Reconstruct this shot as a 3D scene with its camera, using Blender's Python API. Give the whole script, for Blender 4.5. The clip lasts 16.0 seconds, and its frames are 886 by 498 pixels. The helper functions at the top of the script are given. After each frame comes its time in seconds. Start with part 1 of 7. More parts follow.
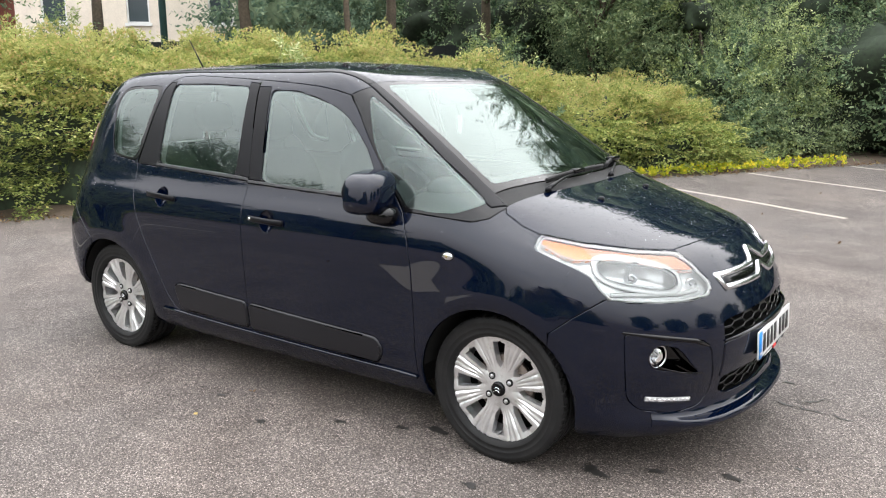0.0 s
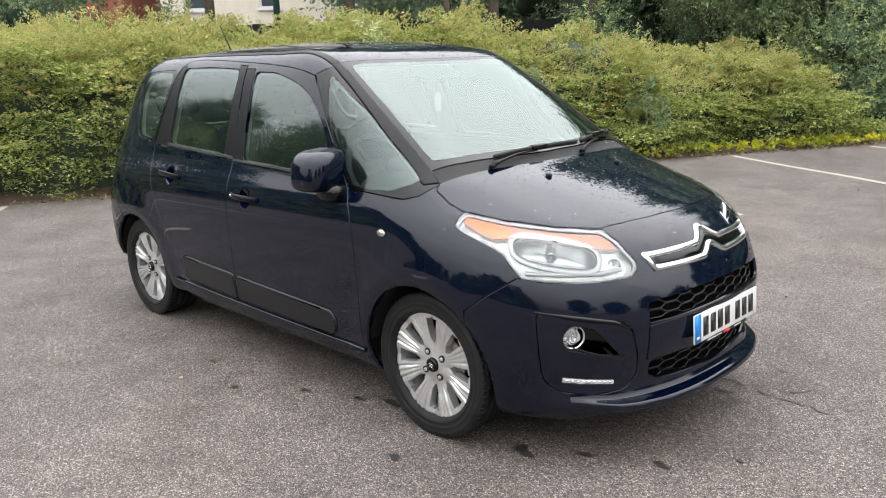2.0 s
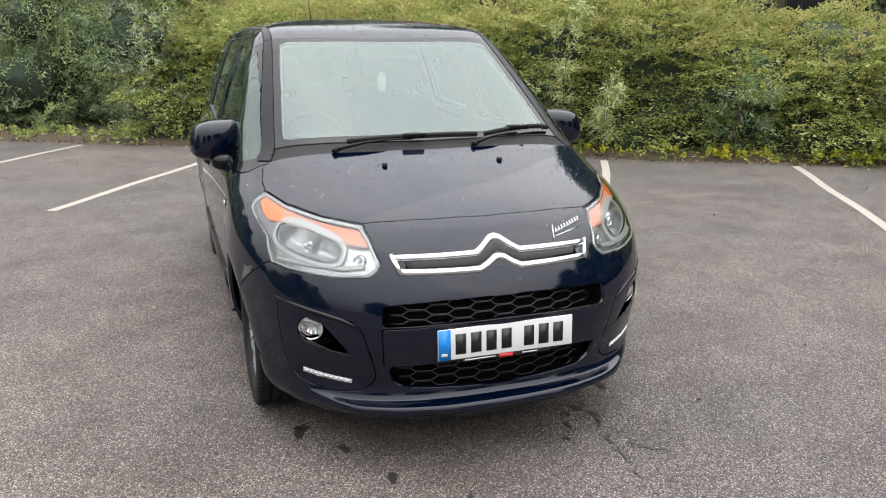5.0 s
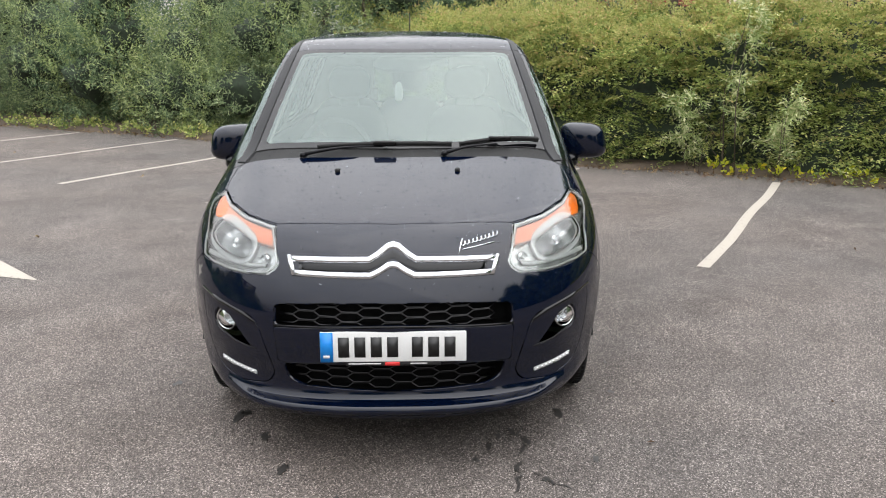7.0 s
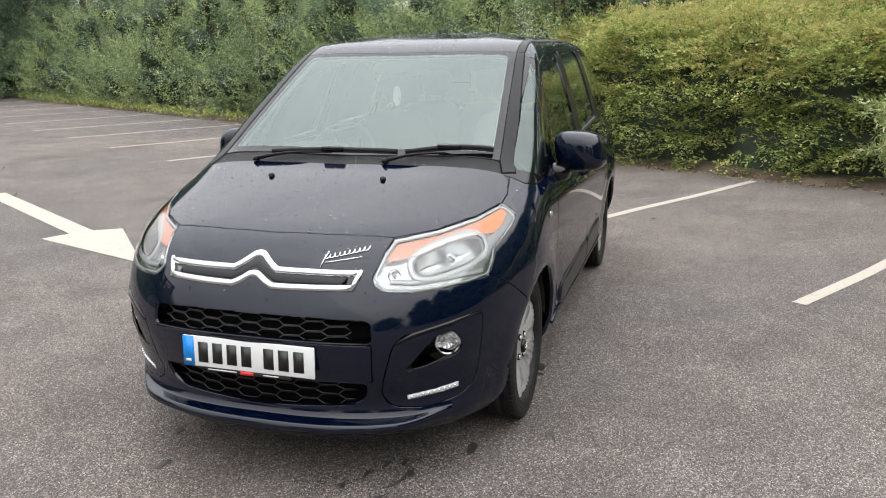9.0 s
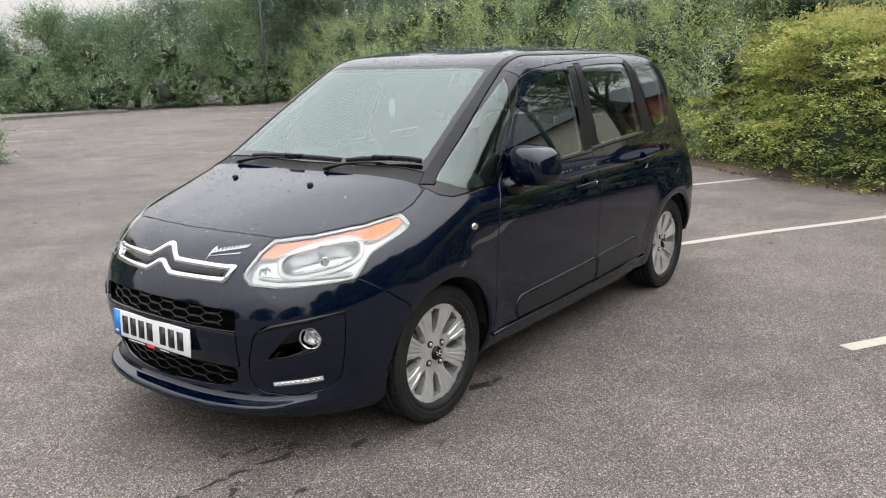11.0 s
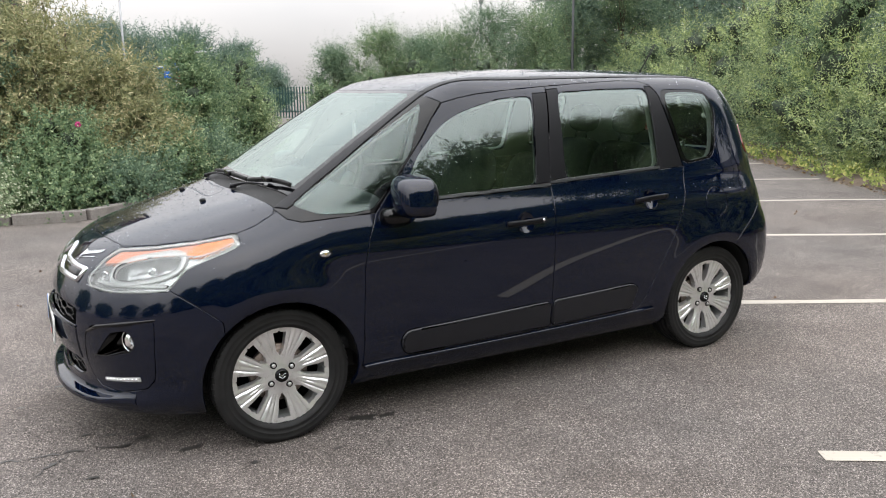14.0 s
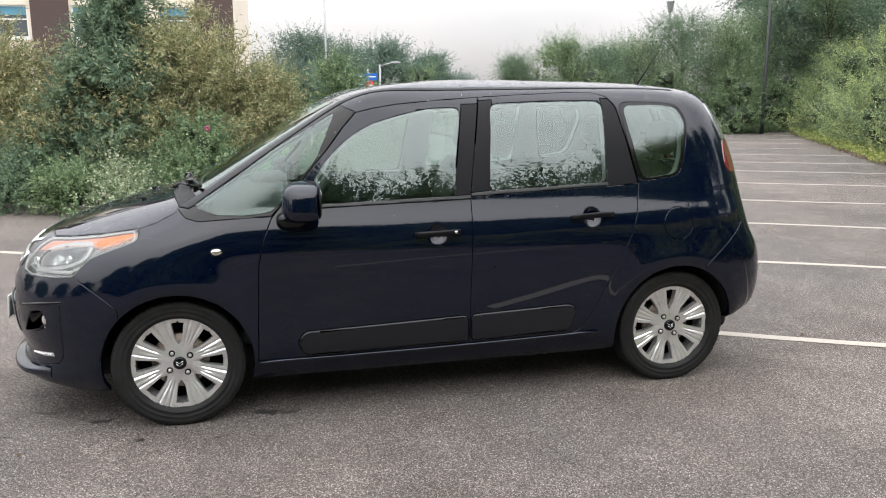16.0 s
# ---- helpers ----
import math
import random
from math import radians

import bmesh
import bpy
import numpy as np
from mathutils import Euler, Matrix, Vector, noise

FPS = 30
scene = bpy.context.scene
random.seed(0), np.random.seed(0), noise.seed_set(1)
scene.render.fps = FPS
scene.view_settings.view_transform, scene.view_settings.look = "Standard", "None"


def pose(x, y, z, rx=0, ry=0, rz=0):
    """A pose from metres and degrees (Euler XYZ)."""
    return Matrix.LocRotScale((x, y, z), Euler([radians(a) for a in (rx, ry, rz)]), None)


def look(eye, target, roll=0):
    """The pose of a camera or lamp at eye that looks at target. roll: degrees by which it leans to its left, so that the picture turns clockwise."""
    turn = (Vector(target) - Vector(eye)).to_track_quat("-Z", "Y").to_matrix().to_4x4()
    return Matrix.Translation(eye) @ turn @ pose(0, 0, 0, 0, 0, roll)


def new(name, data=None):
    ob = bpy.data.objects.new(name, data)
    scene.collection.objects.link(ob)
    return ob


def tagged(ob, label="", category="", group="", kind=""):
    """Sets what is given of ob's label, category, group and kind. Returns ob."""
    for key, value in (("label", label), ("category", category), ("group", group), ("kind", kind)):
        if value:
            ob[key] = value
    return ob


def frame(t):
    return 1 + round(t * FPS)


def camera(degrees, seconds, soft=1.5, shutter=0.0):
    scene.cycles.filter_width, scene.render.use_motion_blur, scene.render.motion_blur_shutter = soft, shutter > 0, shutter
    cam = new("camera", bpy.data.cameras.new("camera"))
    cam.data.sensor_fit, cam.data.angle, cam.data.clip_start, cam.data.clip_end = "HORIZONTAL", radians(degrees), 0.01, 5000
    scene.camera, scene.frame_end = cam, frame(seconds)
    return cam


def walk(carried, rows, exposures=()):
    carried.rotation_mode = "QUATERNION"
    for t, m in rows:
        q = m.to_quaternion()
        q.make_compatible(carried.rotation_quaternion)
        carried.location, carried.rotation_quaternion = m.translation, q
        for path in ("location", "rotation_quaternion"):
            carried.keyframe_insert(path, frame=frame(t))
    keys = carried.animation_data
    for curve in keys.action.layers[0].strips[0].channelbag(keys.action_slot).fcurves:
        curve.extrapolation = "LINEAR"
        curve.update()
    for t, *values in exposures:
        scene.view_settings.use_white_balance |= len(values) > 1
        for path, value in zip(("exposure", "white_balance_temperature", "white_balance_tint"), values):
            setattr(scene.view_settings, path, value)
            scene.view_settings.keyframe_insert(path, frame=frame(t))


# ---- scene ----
cam = camera(58.2, 16.0, soft=1.1)
PATH = [
    (0, (2.828, -3.387, 1.511), (1.7, -1.787, 1.099), -0.2),
    (0.5, (2.903, -3.383, 1.463), (1.73, -1.813, 1.061), -0.4),
    (1, (3.132, -3.285, 1.487), (1.894, -1.774, 1.057), -1.2),
    (1.5, (3.306, -3.115, 1.482), (1.99, -1.676, 1.039), -1.7),
    (2, (3.484, -2.878, 1.507), (2.093, -1.518, 1.043), -1.9),
    (2.5, (3.773, -2.671, 1.519), (2.314, -1.39, 1.04), -1.7),
    (3, (3.944, -2.409, 1.505), (2.414, -1.217, 1.017), -1.1),
    (3.5, (4.059, -2.071, 1.511), (2.456, -0.982, 1.016), -0.4),
    (4, (4.299, -1.767, 1.523), (2.621, -0.801, 1.023), 0.1),
    (4.2, (4.365, -1.648, 1.525), (2.658, -0.735, 1.023), 0.3),
    (6.3, (4.712, -0.297, 1.552), (2.794, -0.047, 1.044), -0.3),
    (6.5, (4.727, -0.211, 1.517), (2.801, 0.007, 1.022), 0.0),
    (7, (4.787, 0.127, 1.527), (2.849, 0.164, 1.034), -0.2),
    (7.5, (4.67, 0.459, 1.523), (2.739, 0.318, 1.021), -0.5),
    (8, (4.645, 0.846, 1.52), (2.732, 0.546, 1.021), -0.6),
    (8.5, (4.563, 1.177, 1.507), (2.679, 0.719, 1.018), -1.0),
    (9, (4.391, 1.468, 1.514), (2.546, 0.863, 1.033), -1.0),
    (9.5, (4.322, 1.86, 1.507), (2.527, 1.111, 1.042), -1.1),
    (9.7, (4.278, 1.998, 1.493), (2.507, 1.186, 1.042), -1.4),
    (11.8, (3.504, 3.298, 1.546), (2.103, 1.949, 1.082), -0.9),
    (12, (3.412, 3.423, 1.547), (2.045, 2.037, 1.09), -0.9),
    (12.5, (3.15, 3.615, 1.529), (1.884, 2.131, 1.086), -0.8),
    (13, (2.842, 3.724, 1.534), (1.683, 2.152, 1.105), -0.8),
    (13.5, (2.535, 3.938, 1.55), (1.491, 2.285, 1.13), -0.8),
    (14, (2.202, 4.044, 1.536), (1.277, 2.317, 1.132), -0.8),
    (14.5, (1.867, 4.185, 1.543), (1.058, 2.398, 1.153), -0.7),
    (15, (1.562, 4.394, 1.558), (0.865, 2.558, 1.179), -0.4),
    (15.5, (1.245, 4.458, 1.534), (0.665, 2.58, 1.163), -0.3),
    (16, (0.896, 4.565, 1.524), (0.439, 2.655, 1.149), -0.3),
]
walk(cam, [(t, look(eye, target, roll)) for t, eye, target, roll in PATH], [(0, 0.56), (1, 0.47), (2.5, 0.32), (4, 0.22), (7, 0.15), (12.5, 0.2), (14.5, 0.28), (16, 0.27)])

# ---------------------------------------------------------------- world, sun
SUN_DIR = Vector((0.2, 0.62, 0.76)).normalized()
world = bpy.data.worlds.new("overcast_sky")
scene.world = world
world.use_nodes = True
wn = world.node_tree
wn.nodes.clear()
w_out = wn.nodes.new("ShaderNodeOutputWorld")
w_bg = wn.nodes.new("ShaderNodeBackground")
w_sky = wn.nodes.new("ShaderNodeTexSky")
w_sky.sky_type = "NISHITA"
w_sky.sun_disc = False
w_sky.sun_elevation = math.asin(SUN_DIR.z)
w_sky.sun_rotation = math.atan2(SUN_DIR.x, SUN_DIR.y)
w_sky.dust_density = 4.0
w_tc = wn.nodes.new("ShaderNodeTexCoord")
w_map = wn.nodes.new("ShaderNodeMapping")
w_map.inputs["Scale"].default_value = (1.3, 1.3, 3.2)
w_noise = wn.nodes.new("ShaderNodeTexNoise")
w_noise.inputs["Scale"].default_value = 1.7
w_noise.inputs["Detail"].default_value = 5
w_noise.inputs["Roughness"].default_value = 0.5
w_ramp = wn.nodes.new("ShaderNodeValToRGB")
w_ramp.color_ramp.elements[0].position = 0.32
w_ramp.color_ramp.elements[0].color = (0.87, 0.89, 0.92, 1)
w_ramp.color_ramp.elements[1].position = 0.68
w_ramp.color_ramp.elements[1].color = (1.07, 1.07, 1.08, 1)
# an overcast sky is about three times as bright overhead as at the horizon
w_sep = wn.nodes.new("ShaderNodeSeparateXYZ")
w_rise = wn.nodes.new("ShaderNodeMapRange")
w_rise.inputs["To Min"].default_value = 5.2
w_rise.inputs["To Max"].default_value = 36.0
w_pow = wn.nodes.new("ShaderNodeMath")
w_pow.operation = "POWER"
w_pow.use_clamp = True
w_pow.inputs[1].default_value = 0.8
# the cloud glows round the hidden sun
w_dot = wn.nodes.new("ShaderNodeVectorMath")
w_dot.operation = "DOT_PRODUCT"
w_dot.inputs[1].default_value = SUN_DIR
w_glow = wn.nodes.new("ShaderNodeMapRange")
w_glow.interpolation_type = "SMOOTHSTEP"
w_glow.inputs["From Min"].default_value = 0.1
w_glow.inputs["To Min"].default_value = 1.0
w_glow.inputs["To Max"].default_value = 1.1
w_gain = wn.nodes.new("ShaderNodeMath")
w_gain.operation = "MULTIPLY"
w_warm = wn.nodes.new("ShaderNodeValToRGB")
w_warm.color_ramp.elements[0].color = (1.0, 0.94, 0.9, 1)
w_warm.color_ramp.elements[1].position = 0.5
w_warm.color_ramp.elements[1].color = (1.0, 1.0, 1.01, 1)
w_tone = wn.nodes.new("ShaderNodeVectorMath")
w_tone.operation = "MULTIPLY"
w_cloud = wn.nodes.new("ShaderNodeVectorMath")
w_cloud.operation = "SCALE"
w_mix = wn.nodes.new("ShaderNodeMix")
w_mix.data_type = "RGBA"
w_mix.inputs["Factor"].default_value = 0.88
w_mix_a, w_mix_b = [s for s in w_mix.inputs if s.type == "RGBA"]
w_mix_out = [s for s in w_mix.outputs if s.type == "RGBA"][0]
wn.links.new(w_tc.outputs["Generated"], w_map.inputs["Vector"])
wn.links.new(w_map.outputs["Vector"], w_noise.inputs["Vector"])
wn.links.new(w_noise.outputs["Fac"], w_ramp.inputs["Fac"])
wn.links.new(w_sky.outputs["Color"], w_mix_a)
wn.links.new(w_tc.outputs["Generated"], w_sep.inputs[0])
wn.links.new(w_sep.outputs["Z"], w_pow.inputs[0])
wn.links.new(w_pow.outputs[0], w_rise.inputs["Value"])
wn.links.new(w_tc.outputs["Generated"], w_dot.inputs[0])
wn.links.new(w_dot.outputs["Value"], w_glow.inputs["Value"])
wn.links.new(w_rise.outputs["Result"], w_gain.inputs[0])
wn.links.new(w_glow.outputs["Result"], w_gain.inputs[1])
wn.links.new(w_pow.outputs[0], w_warm.inputs["Fac"])
wn.links.new(w_ramp.outputs["Color"], w_tone.inputs[0])
wn.links.new(w_warm.outputs["Color"], w_tone.inputs[1])
wn.links.new(w_tone.outputs["Vector"], w_cloud.inputs[0])
wn.links.new(w_gain.outputs[0], w_cloud.inputs["Scale"])
wn.links.new(w_cloud.outputs["Vector"], w_mix_b)
wn.links.new(w_mix_out, w_bg.inputs["Color"])
w_bg.inputs["Strength"].default_value = 0.1
wn.links.new(w_bg.outputs["Background"], w_out.inputs["Surface"])

sun_data = bpy.data.lights.new("sun", "SUN")
sun_data.energy = 0.8
sun_data.angle = radians(110)
sun_data.color = (1.0, 0.96, 0.9)
sun = new("sun", sun_data)
sun.matrix_world = look(SUN_DIR * 50, (0, 0, 0))

# ---------------------------------------------------------------- material helpers


def rgb(r, g, b):
    return (r, g, b, 1.0)


class Nodes:
    """A small wrapper that keeps node code short."""

    def __init__(self, name):
        self.mat = bpy.data.materials.new(name)
        self.mat.use_nodes = True
        self.tree = self.mat.node_tree
        self.bsdf = self.tree.nodes["Principled BSDF"]

    def add(self, kind, **inputs):
        node = self.tree.nodes.new(kind)
        for key, value in inputs.items():
            self.put(node, key.replace("_", " "), value)
        return node

    def put(self, node, key, value):
        socket = node.inputs[key]
        if isinstance(value, bpy.types.NodeSocket):
            self.tree.links.new(value, socket)
        else:
            socket.default_value = value

    def set(self, **inputs):
        for key, value in inputs.items():
            self.put(self.bsdf, key.replace("_", " "), value)
        return self

    def coords(self, scale=1.0):
        geo = self.add("ShaderNodeNewGeometry")
        m = self.add("ShaderNodeMapping", Vector=geo.outputs["Position"])
        m.inputs["Scale"].default_value = (scale, scale, scale) if not isinstance(scale, tuple) else scale
        return m.outputs["Vector"]

    def noise(self, scale, detail=3.0, rough=0.5, vector=None):
        n = self.add("ShaderNodeTexNoise", Scale=scale, Detail=detail, Roughness=rough)
        self.put(n, "Vector", vector or self.coords())
        return n.outputs["Fac"]

    def ramp(self, fac, stops):
        r = self.add("ShaderNodeValToRGB", Fac=fac)
        ramp = r.color_ramp
        while len(ramp.elements) < len(stops):
            ramp.elements.new(0.5)
        for e, (p, c) in zip(ramp.elements, stops):
            e.position, e.color = p, c if len(c) == 4 else (*c, 1)
        return r.outputs["Color"]

    def mix(self, fac, a, b, blend="MIX"):
        m = self.add("ShaderNodeMix")
        m.data_type, m.blend_type = "RGBA", blend
        self.put(m, "Factor", fac)
        for key, value in (("A", a), ("B", b)):
            socket = [s for s in m.inputs if s.name == key and s.type == "RGBA"][0]
            if isinstance(value, bpy.types.NodeSocket):
                self.tree.links.new(value, socket)
            else:
                socket.default_value = value
        return [s for s in m.outputs if s.type == "RGBA"][0]

    def bump(self, height, strength=0.3, distance=0.01):
        b = self.add("ShaderNodeBump", Height=height, Strength=strength, Distance=distance)
        self.put(self.bsdf, "Normal", b.outputs["Normal"])
        return self


def plain(name, colour, rough=0.5, metal=0.0, vary=0.12, grain=60.0, bump=0.0, **more):
    """A material with two scales of variation in colour and gloss."""
    n = Nodes(name)
    big, fine = n.noise(3.0, 3), n.noise(grain, 2)
    dark = tuple(c * (1 - vary) for c in colour)
    light = tuple(min(1.0, c * (1 + vary)) for c in colour)
    col = n.ramp(n.mix(0.5, big, fine), [(0.35, dark), (0.65, light)])
    n.set(Base_Color=col, Metallic=metal)
    rr = n.add("ShaderNodeMapRange", Value=big)
    rr.inputs["To Min"].default_value, rr.inputs["To Max"].default_value = rough * 0.85, min(1, rough * 1.15)
    n.set(Roughness=rr.outputs["Result"])
    for key, value in more.items():
        n.put(n.bsdf, key.replace("_", " "), value)
    if bump:
        n.bump(fine, bump, 0.002)
    return n.mat


# ---------------------------------------------------------------- mesh helpers


def mesh_object(name, bm_or_mesh, material=None, parent=None, smooth=True, label=""):
    if isinstance(bm_or_mesh, bmesh.types.BMesh):
        me = bpy.data.meshes.new(name)
        bm_or_mesh.to_mesh(me)
        bm_or_mesh.free()
    else:
        me = bm_or_mesh
    if material:
        me.materials.clear()
        me.materials.append(material)
    me.polygons.foreach_set("use_smooth", [smooth] * len(me.polygons))
    ob = new(name, me)
    if parent:
        ob.parent = parent
    if label:
        tagged(ob, label)
    return ob


def part(name, bm, material, parent, label="", smooth=True):
    return mesh_object(name, bm, material, parent, smooth, label)


def arrays_mesh(name, verts, faces, uniform=4):
    """A mesh from numpy arrays, all faces with the same number of corners."""
    me = bpy.data.meshes.new(name)
    me.vertices.add(len(verts))
    me.vertices.foreach_set("co", np.asarray(verts, np.float32).ravel())
    faces = np.asarray(faces, np.int32)
    me.loops.add(faces.size)
    me.loops.foreach_set("vertex_index", faces.ravel())
    me.polygons.add(len(faces))
    me.polygons.foreach_set("loop_start", np.arange(0, faces.size, uniform, dtype=np.int32))
    me.update(calc_edges=True)
    return me


def box(bm, x0, x1, y0, y1, z0, z1, bevel=0.0, segments=2, m=None):
    r = bmesh.ops.create_cube(bm, size=1.0)
    mat = Matrix.Translation(((x0 + x1) / 2, (y0 + y1) / 2, (z0 + z1) / 2)) @ Matrix.Diagonal((x1 - x0, y1 - y0, z1 - z0, 1))
    if m is not None:
        mat = m @ mat
    bmesh.ops.transform(bm, matrix=mat, verts=r["verts"])
    if bevel:
        edges = list({e for v in r["verts"] for e in v.link_edges})
        bmesh.ops.bevel(bm, geom=edges, offset=bevel, segments=segments, affect="EDGES", profile=0.5)


def tube(bm, points, radii, sides=8, cap=True):
    """A tapered round tube through points."""
    points = [Vector(p) for p in points]
    rings = []
    for i, p in enumerate(points):
        d = (points[min(i + 1, len(points) - 1)] - points[max(i - 1, 0)]).normalized()
        a = d.cross(Vector((0.31, 0.77, 0.56))).normalized()
        b = d.cross(a)
        r = radii[i] if isinstance(radii, (list, tuple)) else radii
        rings.append([bm.verts.new(p + r * (math.cos(t) * a + math.sin(t) * b)) for t in [2 * math.pi * k / sides for k in range(sides)]])
    for r0, r1 in zip(rings, rings[1:]):
        for k in range(sides):
            bm.faces.new((r0[k], r0[(k + 1) % sides], r1[(k + 1) % sides], r1[k]))
    if cap:
        bm.faces.new(rings[0][::-1])
        bm.faces.new(rings[-1])


def pillow(bm, cx, cy, cz, sx, sy, sz, p=3.0, m=None, us=20, vs=12):
    """A soft rounded block."""
    e = 2.0 / p
    g = lambda v: math.copysign(abs(v) ** e, v)
    rows = []
    for i in range(1, vs):
        a = -math.pi / 2 + math.pi * i / vs
        row = []
        for k in range(us):
            b = 2 * math.pi * k / us
            v = Vector((cx + sx / 2 * g(math.cos(a)) * g(math.cos(b)), cy + sy / 2 * g(math.cos(a)) * g(math.sin(b)), cz + sz / 2 * g(math.sin(a))))
            row.append(bm.verts.new(m @ v if m is not None else v))
        rows.append(row)
    lo, hi = Vector((cx, cy, cz - sz / 2)), Vector((cx, cy, cz + sz / 2))
    lo, hi = bm.verts.new(m @ lo if m is not None else lo), bm.verts.new(m @ hi if m is not None else hi)
    for r0, r1 in zip(rows, rows[1:]):
        for k in range(us):
            bm.faces.new((r0[k], r0[(k + 1) % us], r1[(k + 1) % us], r1[k]))
    for k in range(us):
        bm.faces.new((lo, rows[0][(k + 1) % us], rows[0][k]))
        bm.faces.new((hi, rows[-1][k], rows[-1][(k + 1) % us]))


def lathe(bm, profile, axis_m, segments=48):
    """Turn a profile of (radius, along) round the z axis of axis_m."""
    rings = []
    for r, h in profile:
        rings.append([bm.verts.new(axis_m @ Vector((r * math.cos(2 * math.pi * k / segments), r * math.sin(2 * math.pi * k / segments), h))) for k in range(segments)])
    for a, b in zip(rings, rings[1:]):
        for k in range(segments):
            bm.faces.new((a[k], a[(k + 1) % segments], b[(k + 1) % segments], b[k]))
    return rings


def ribbon(name, pts, width, z, material, thick=0.004):
    """A painted stripe lying on the ground between points."""
    bm = bmesh.new()
    pts = [Vector((p[0], p[1], z)) for p in pts]
    rows = []
    for i, p in enumerate(pts):
        d = (pts[min(i + 1, len(pts) - 1)] - pts[max(i - 1, 0)]).normalized()
        s = Vector((-d.y, d.x, 0)) * width / 2
        rows.append([bm.verts.new(p + s), bm.verts.new(p - s)])
    for a, b in zip(rows, rows[1:]):
        bm.faces.new((a[1], b[1], b[0], a[0]))
    bmesh.ops.recalc_face_normals(bm, faces=bm.faces)
    if bm.faces[:][0].normal.z < 0:
        bmesh.ops.reverse_faces(bm, faces=bm.faces)
    return mesh_object(name, bm, material, smooth=False)


# directions of the parking bays: U along the row, V into the bay towards the hedge
U2, V2 = Vector((0.5, 0.866, 0)), Vector((-0.866, 0.5, 0))


def bay(q, w, z=0.0):
    p = U2 * q + V2 * w
    return Vector((p.x, p.y, z))


# ---------------------------------------------------------------- materials
n = Nodes("asphalt")
big = n.noise(0.35, 4, 0.6)
mid = n.noise(2.2, 4, 0.65)
vor = n.add("ShaderNodeTexVoronoi", Scale=215.0)
n.put(vor, "Vector", n.coords())
split = n.add("ShaderNodeSeparateColor", Color=vor.outputs["Color"])
stone = n.ramp(split.outputs[0], [(0.0, (0.036, 0.032, 0.0295)), (0.5, (0.106, 0.095, 0.087)), (0.85, (0.19, 0.17, 0.157)), (1.0, (0.42, 0.38, 0.355))])
tone = n.mix(n.ramp(big, [(0.35, (0, 0, 0)), (0.7, (1, 1, 1))]), rgb(0.8, 0.8, 0.81), rgb(1.16, 1.09, 1.05))
col = n.mix(1.0, stone, tone, "MULTIPLY")
tone2 = n.ramp(mid, [(0.3, (0.76, 0.75, 0.74)), (0.7, (1.15, 1.15, 1.15))])
col = n.mix(1.0, col, tone2, "MULTIPLY")
damp = n.ramp(n.noise(0.8, 5, 0.62), [(0.5, (1, 1, 1)), (0.62, (0.84, 0.83, 0.82))])
col = n.mix(1.0, col, damp, "MULTIPLY")
n.set(Base_Color=col, Roughness=0.78, Specular_IOR_Level=0.35)
n.bump(vor.outputs["Distance"], 0.6, 0.006)
ASPHALT = n.mat

n = Nodes("road_paint")
wear = n.noise(26.0, 4, 0.7)
n.set(Base_Color=n.mix(n.ramp(wear, [(0.28, (0, 0, 0)), (0.42, (1, 1, 1))]), rgb(0.19, 0.175, 0.155), rgb(0.37, 0.335, 0.285)), Roughness=0.7)
n.bump(n.noise(90.0, 3), 0.3, 0.004)
ROAD_PAINT = n.mat


def leaf_material(name, low, high, tip, tip_share=0.2, thin=0.35):
    n = Nodes(name)
    geo = n.add("ShaderNodeNewGeometry")
    isl = geo.outputs["Random Per Island"]
    patch = n.noise(0.9, 3, 0.6)
    clump = n.noise(5.5, 2, 0.5)
    col = n.ramp(n.mix(0.62, isl, n.mix(0.5, patch, clump)), [(0.3, low), (0.7, high)])
    tips = n.ramp(isl, [(1 - tip_share - 0.05, (0, 0, 0)), (1 - tip_share + 0.05, (1, 1, 1))])
    col = n.mix(tips, col, rgb(*tip))
    n.set(Base_Color=col, Roughness=0.6, Specular_IOR_Level=0.15)
    tr = n.add("ShaderNodeBsdfTranslucent")
    n.tree.links.new(col, tr.inputs["Color"])
    mx = n.add("ShaderNodeMixShader")
    mx.inputs[0].default_value = thin
    out = n.tree.nodes["Material Output"]
    n.tree.links.new(n.bsdf.outputs[0], mx.inputs[1])
    n.tree.links.new(tr.outputs[0], mx.inputs[2])
    n.tree.links.new(mx.outputs[0], out.inputs["Surface"])
    return n.mat


HEDGE_LEAF = leaf_material("hedge_leaf", (0.15, 0.21, 0.06), (0.46, 0.51, 0.17), (0.6, 0.57, 0.22), 0.13, 0.42)
HEDGE_TIP = leaf_material("hedge_tip_leaf", (0.3, 0.34, 0.11), (0.58, 0.55, 0.22), (0.64, 0.46, 0.24), 0.1, 0.42)
WILLOW_LEAF = leaf_material("willow_leaf", (0.1, 0.15, 0.08), (0.29, 0.36, 0.18), (0.44, 0.5, 0.28), 0.1, 0.45)
# paler than willow_leaf: light on the outer shoots is put into the colour
WILLOW_LIT_TIP = leaf_material("willow_lit_leaf", (0.24, 0.31, 0.12), (0.46, 0.53, 0.23), (0.56, 0.6, 0.32), 0.12, 0.45)
SHRUB_LEAF = leaf_material("shrub_leaf", (0.075, 0.13, 0.075), (0.24, 0.32, 0.165), (0.36, 0.43, 0.25), 0.1, 0.42)
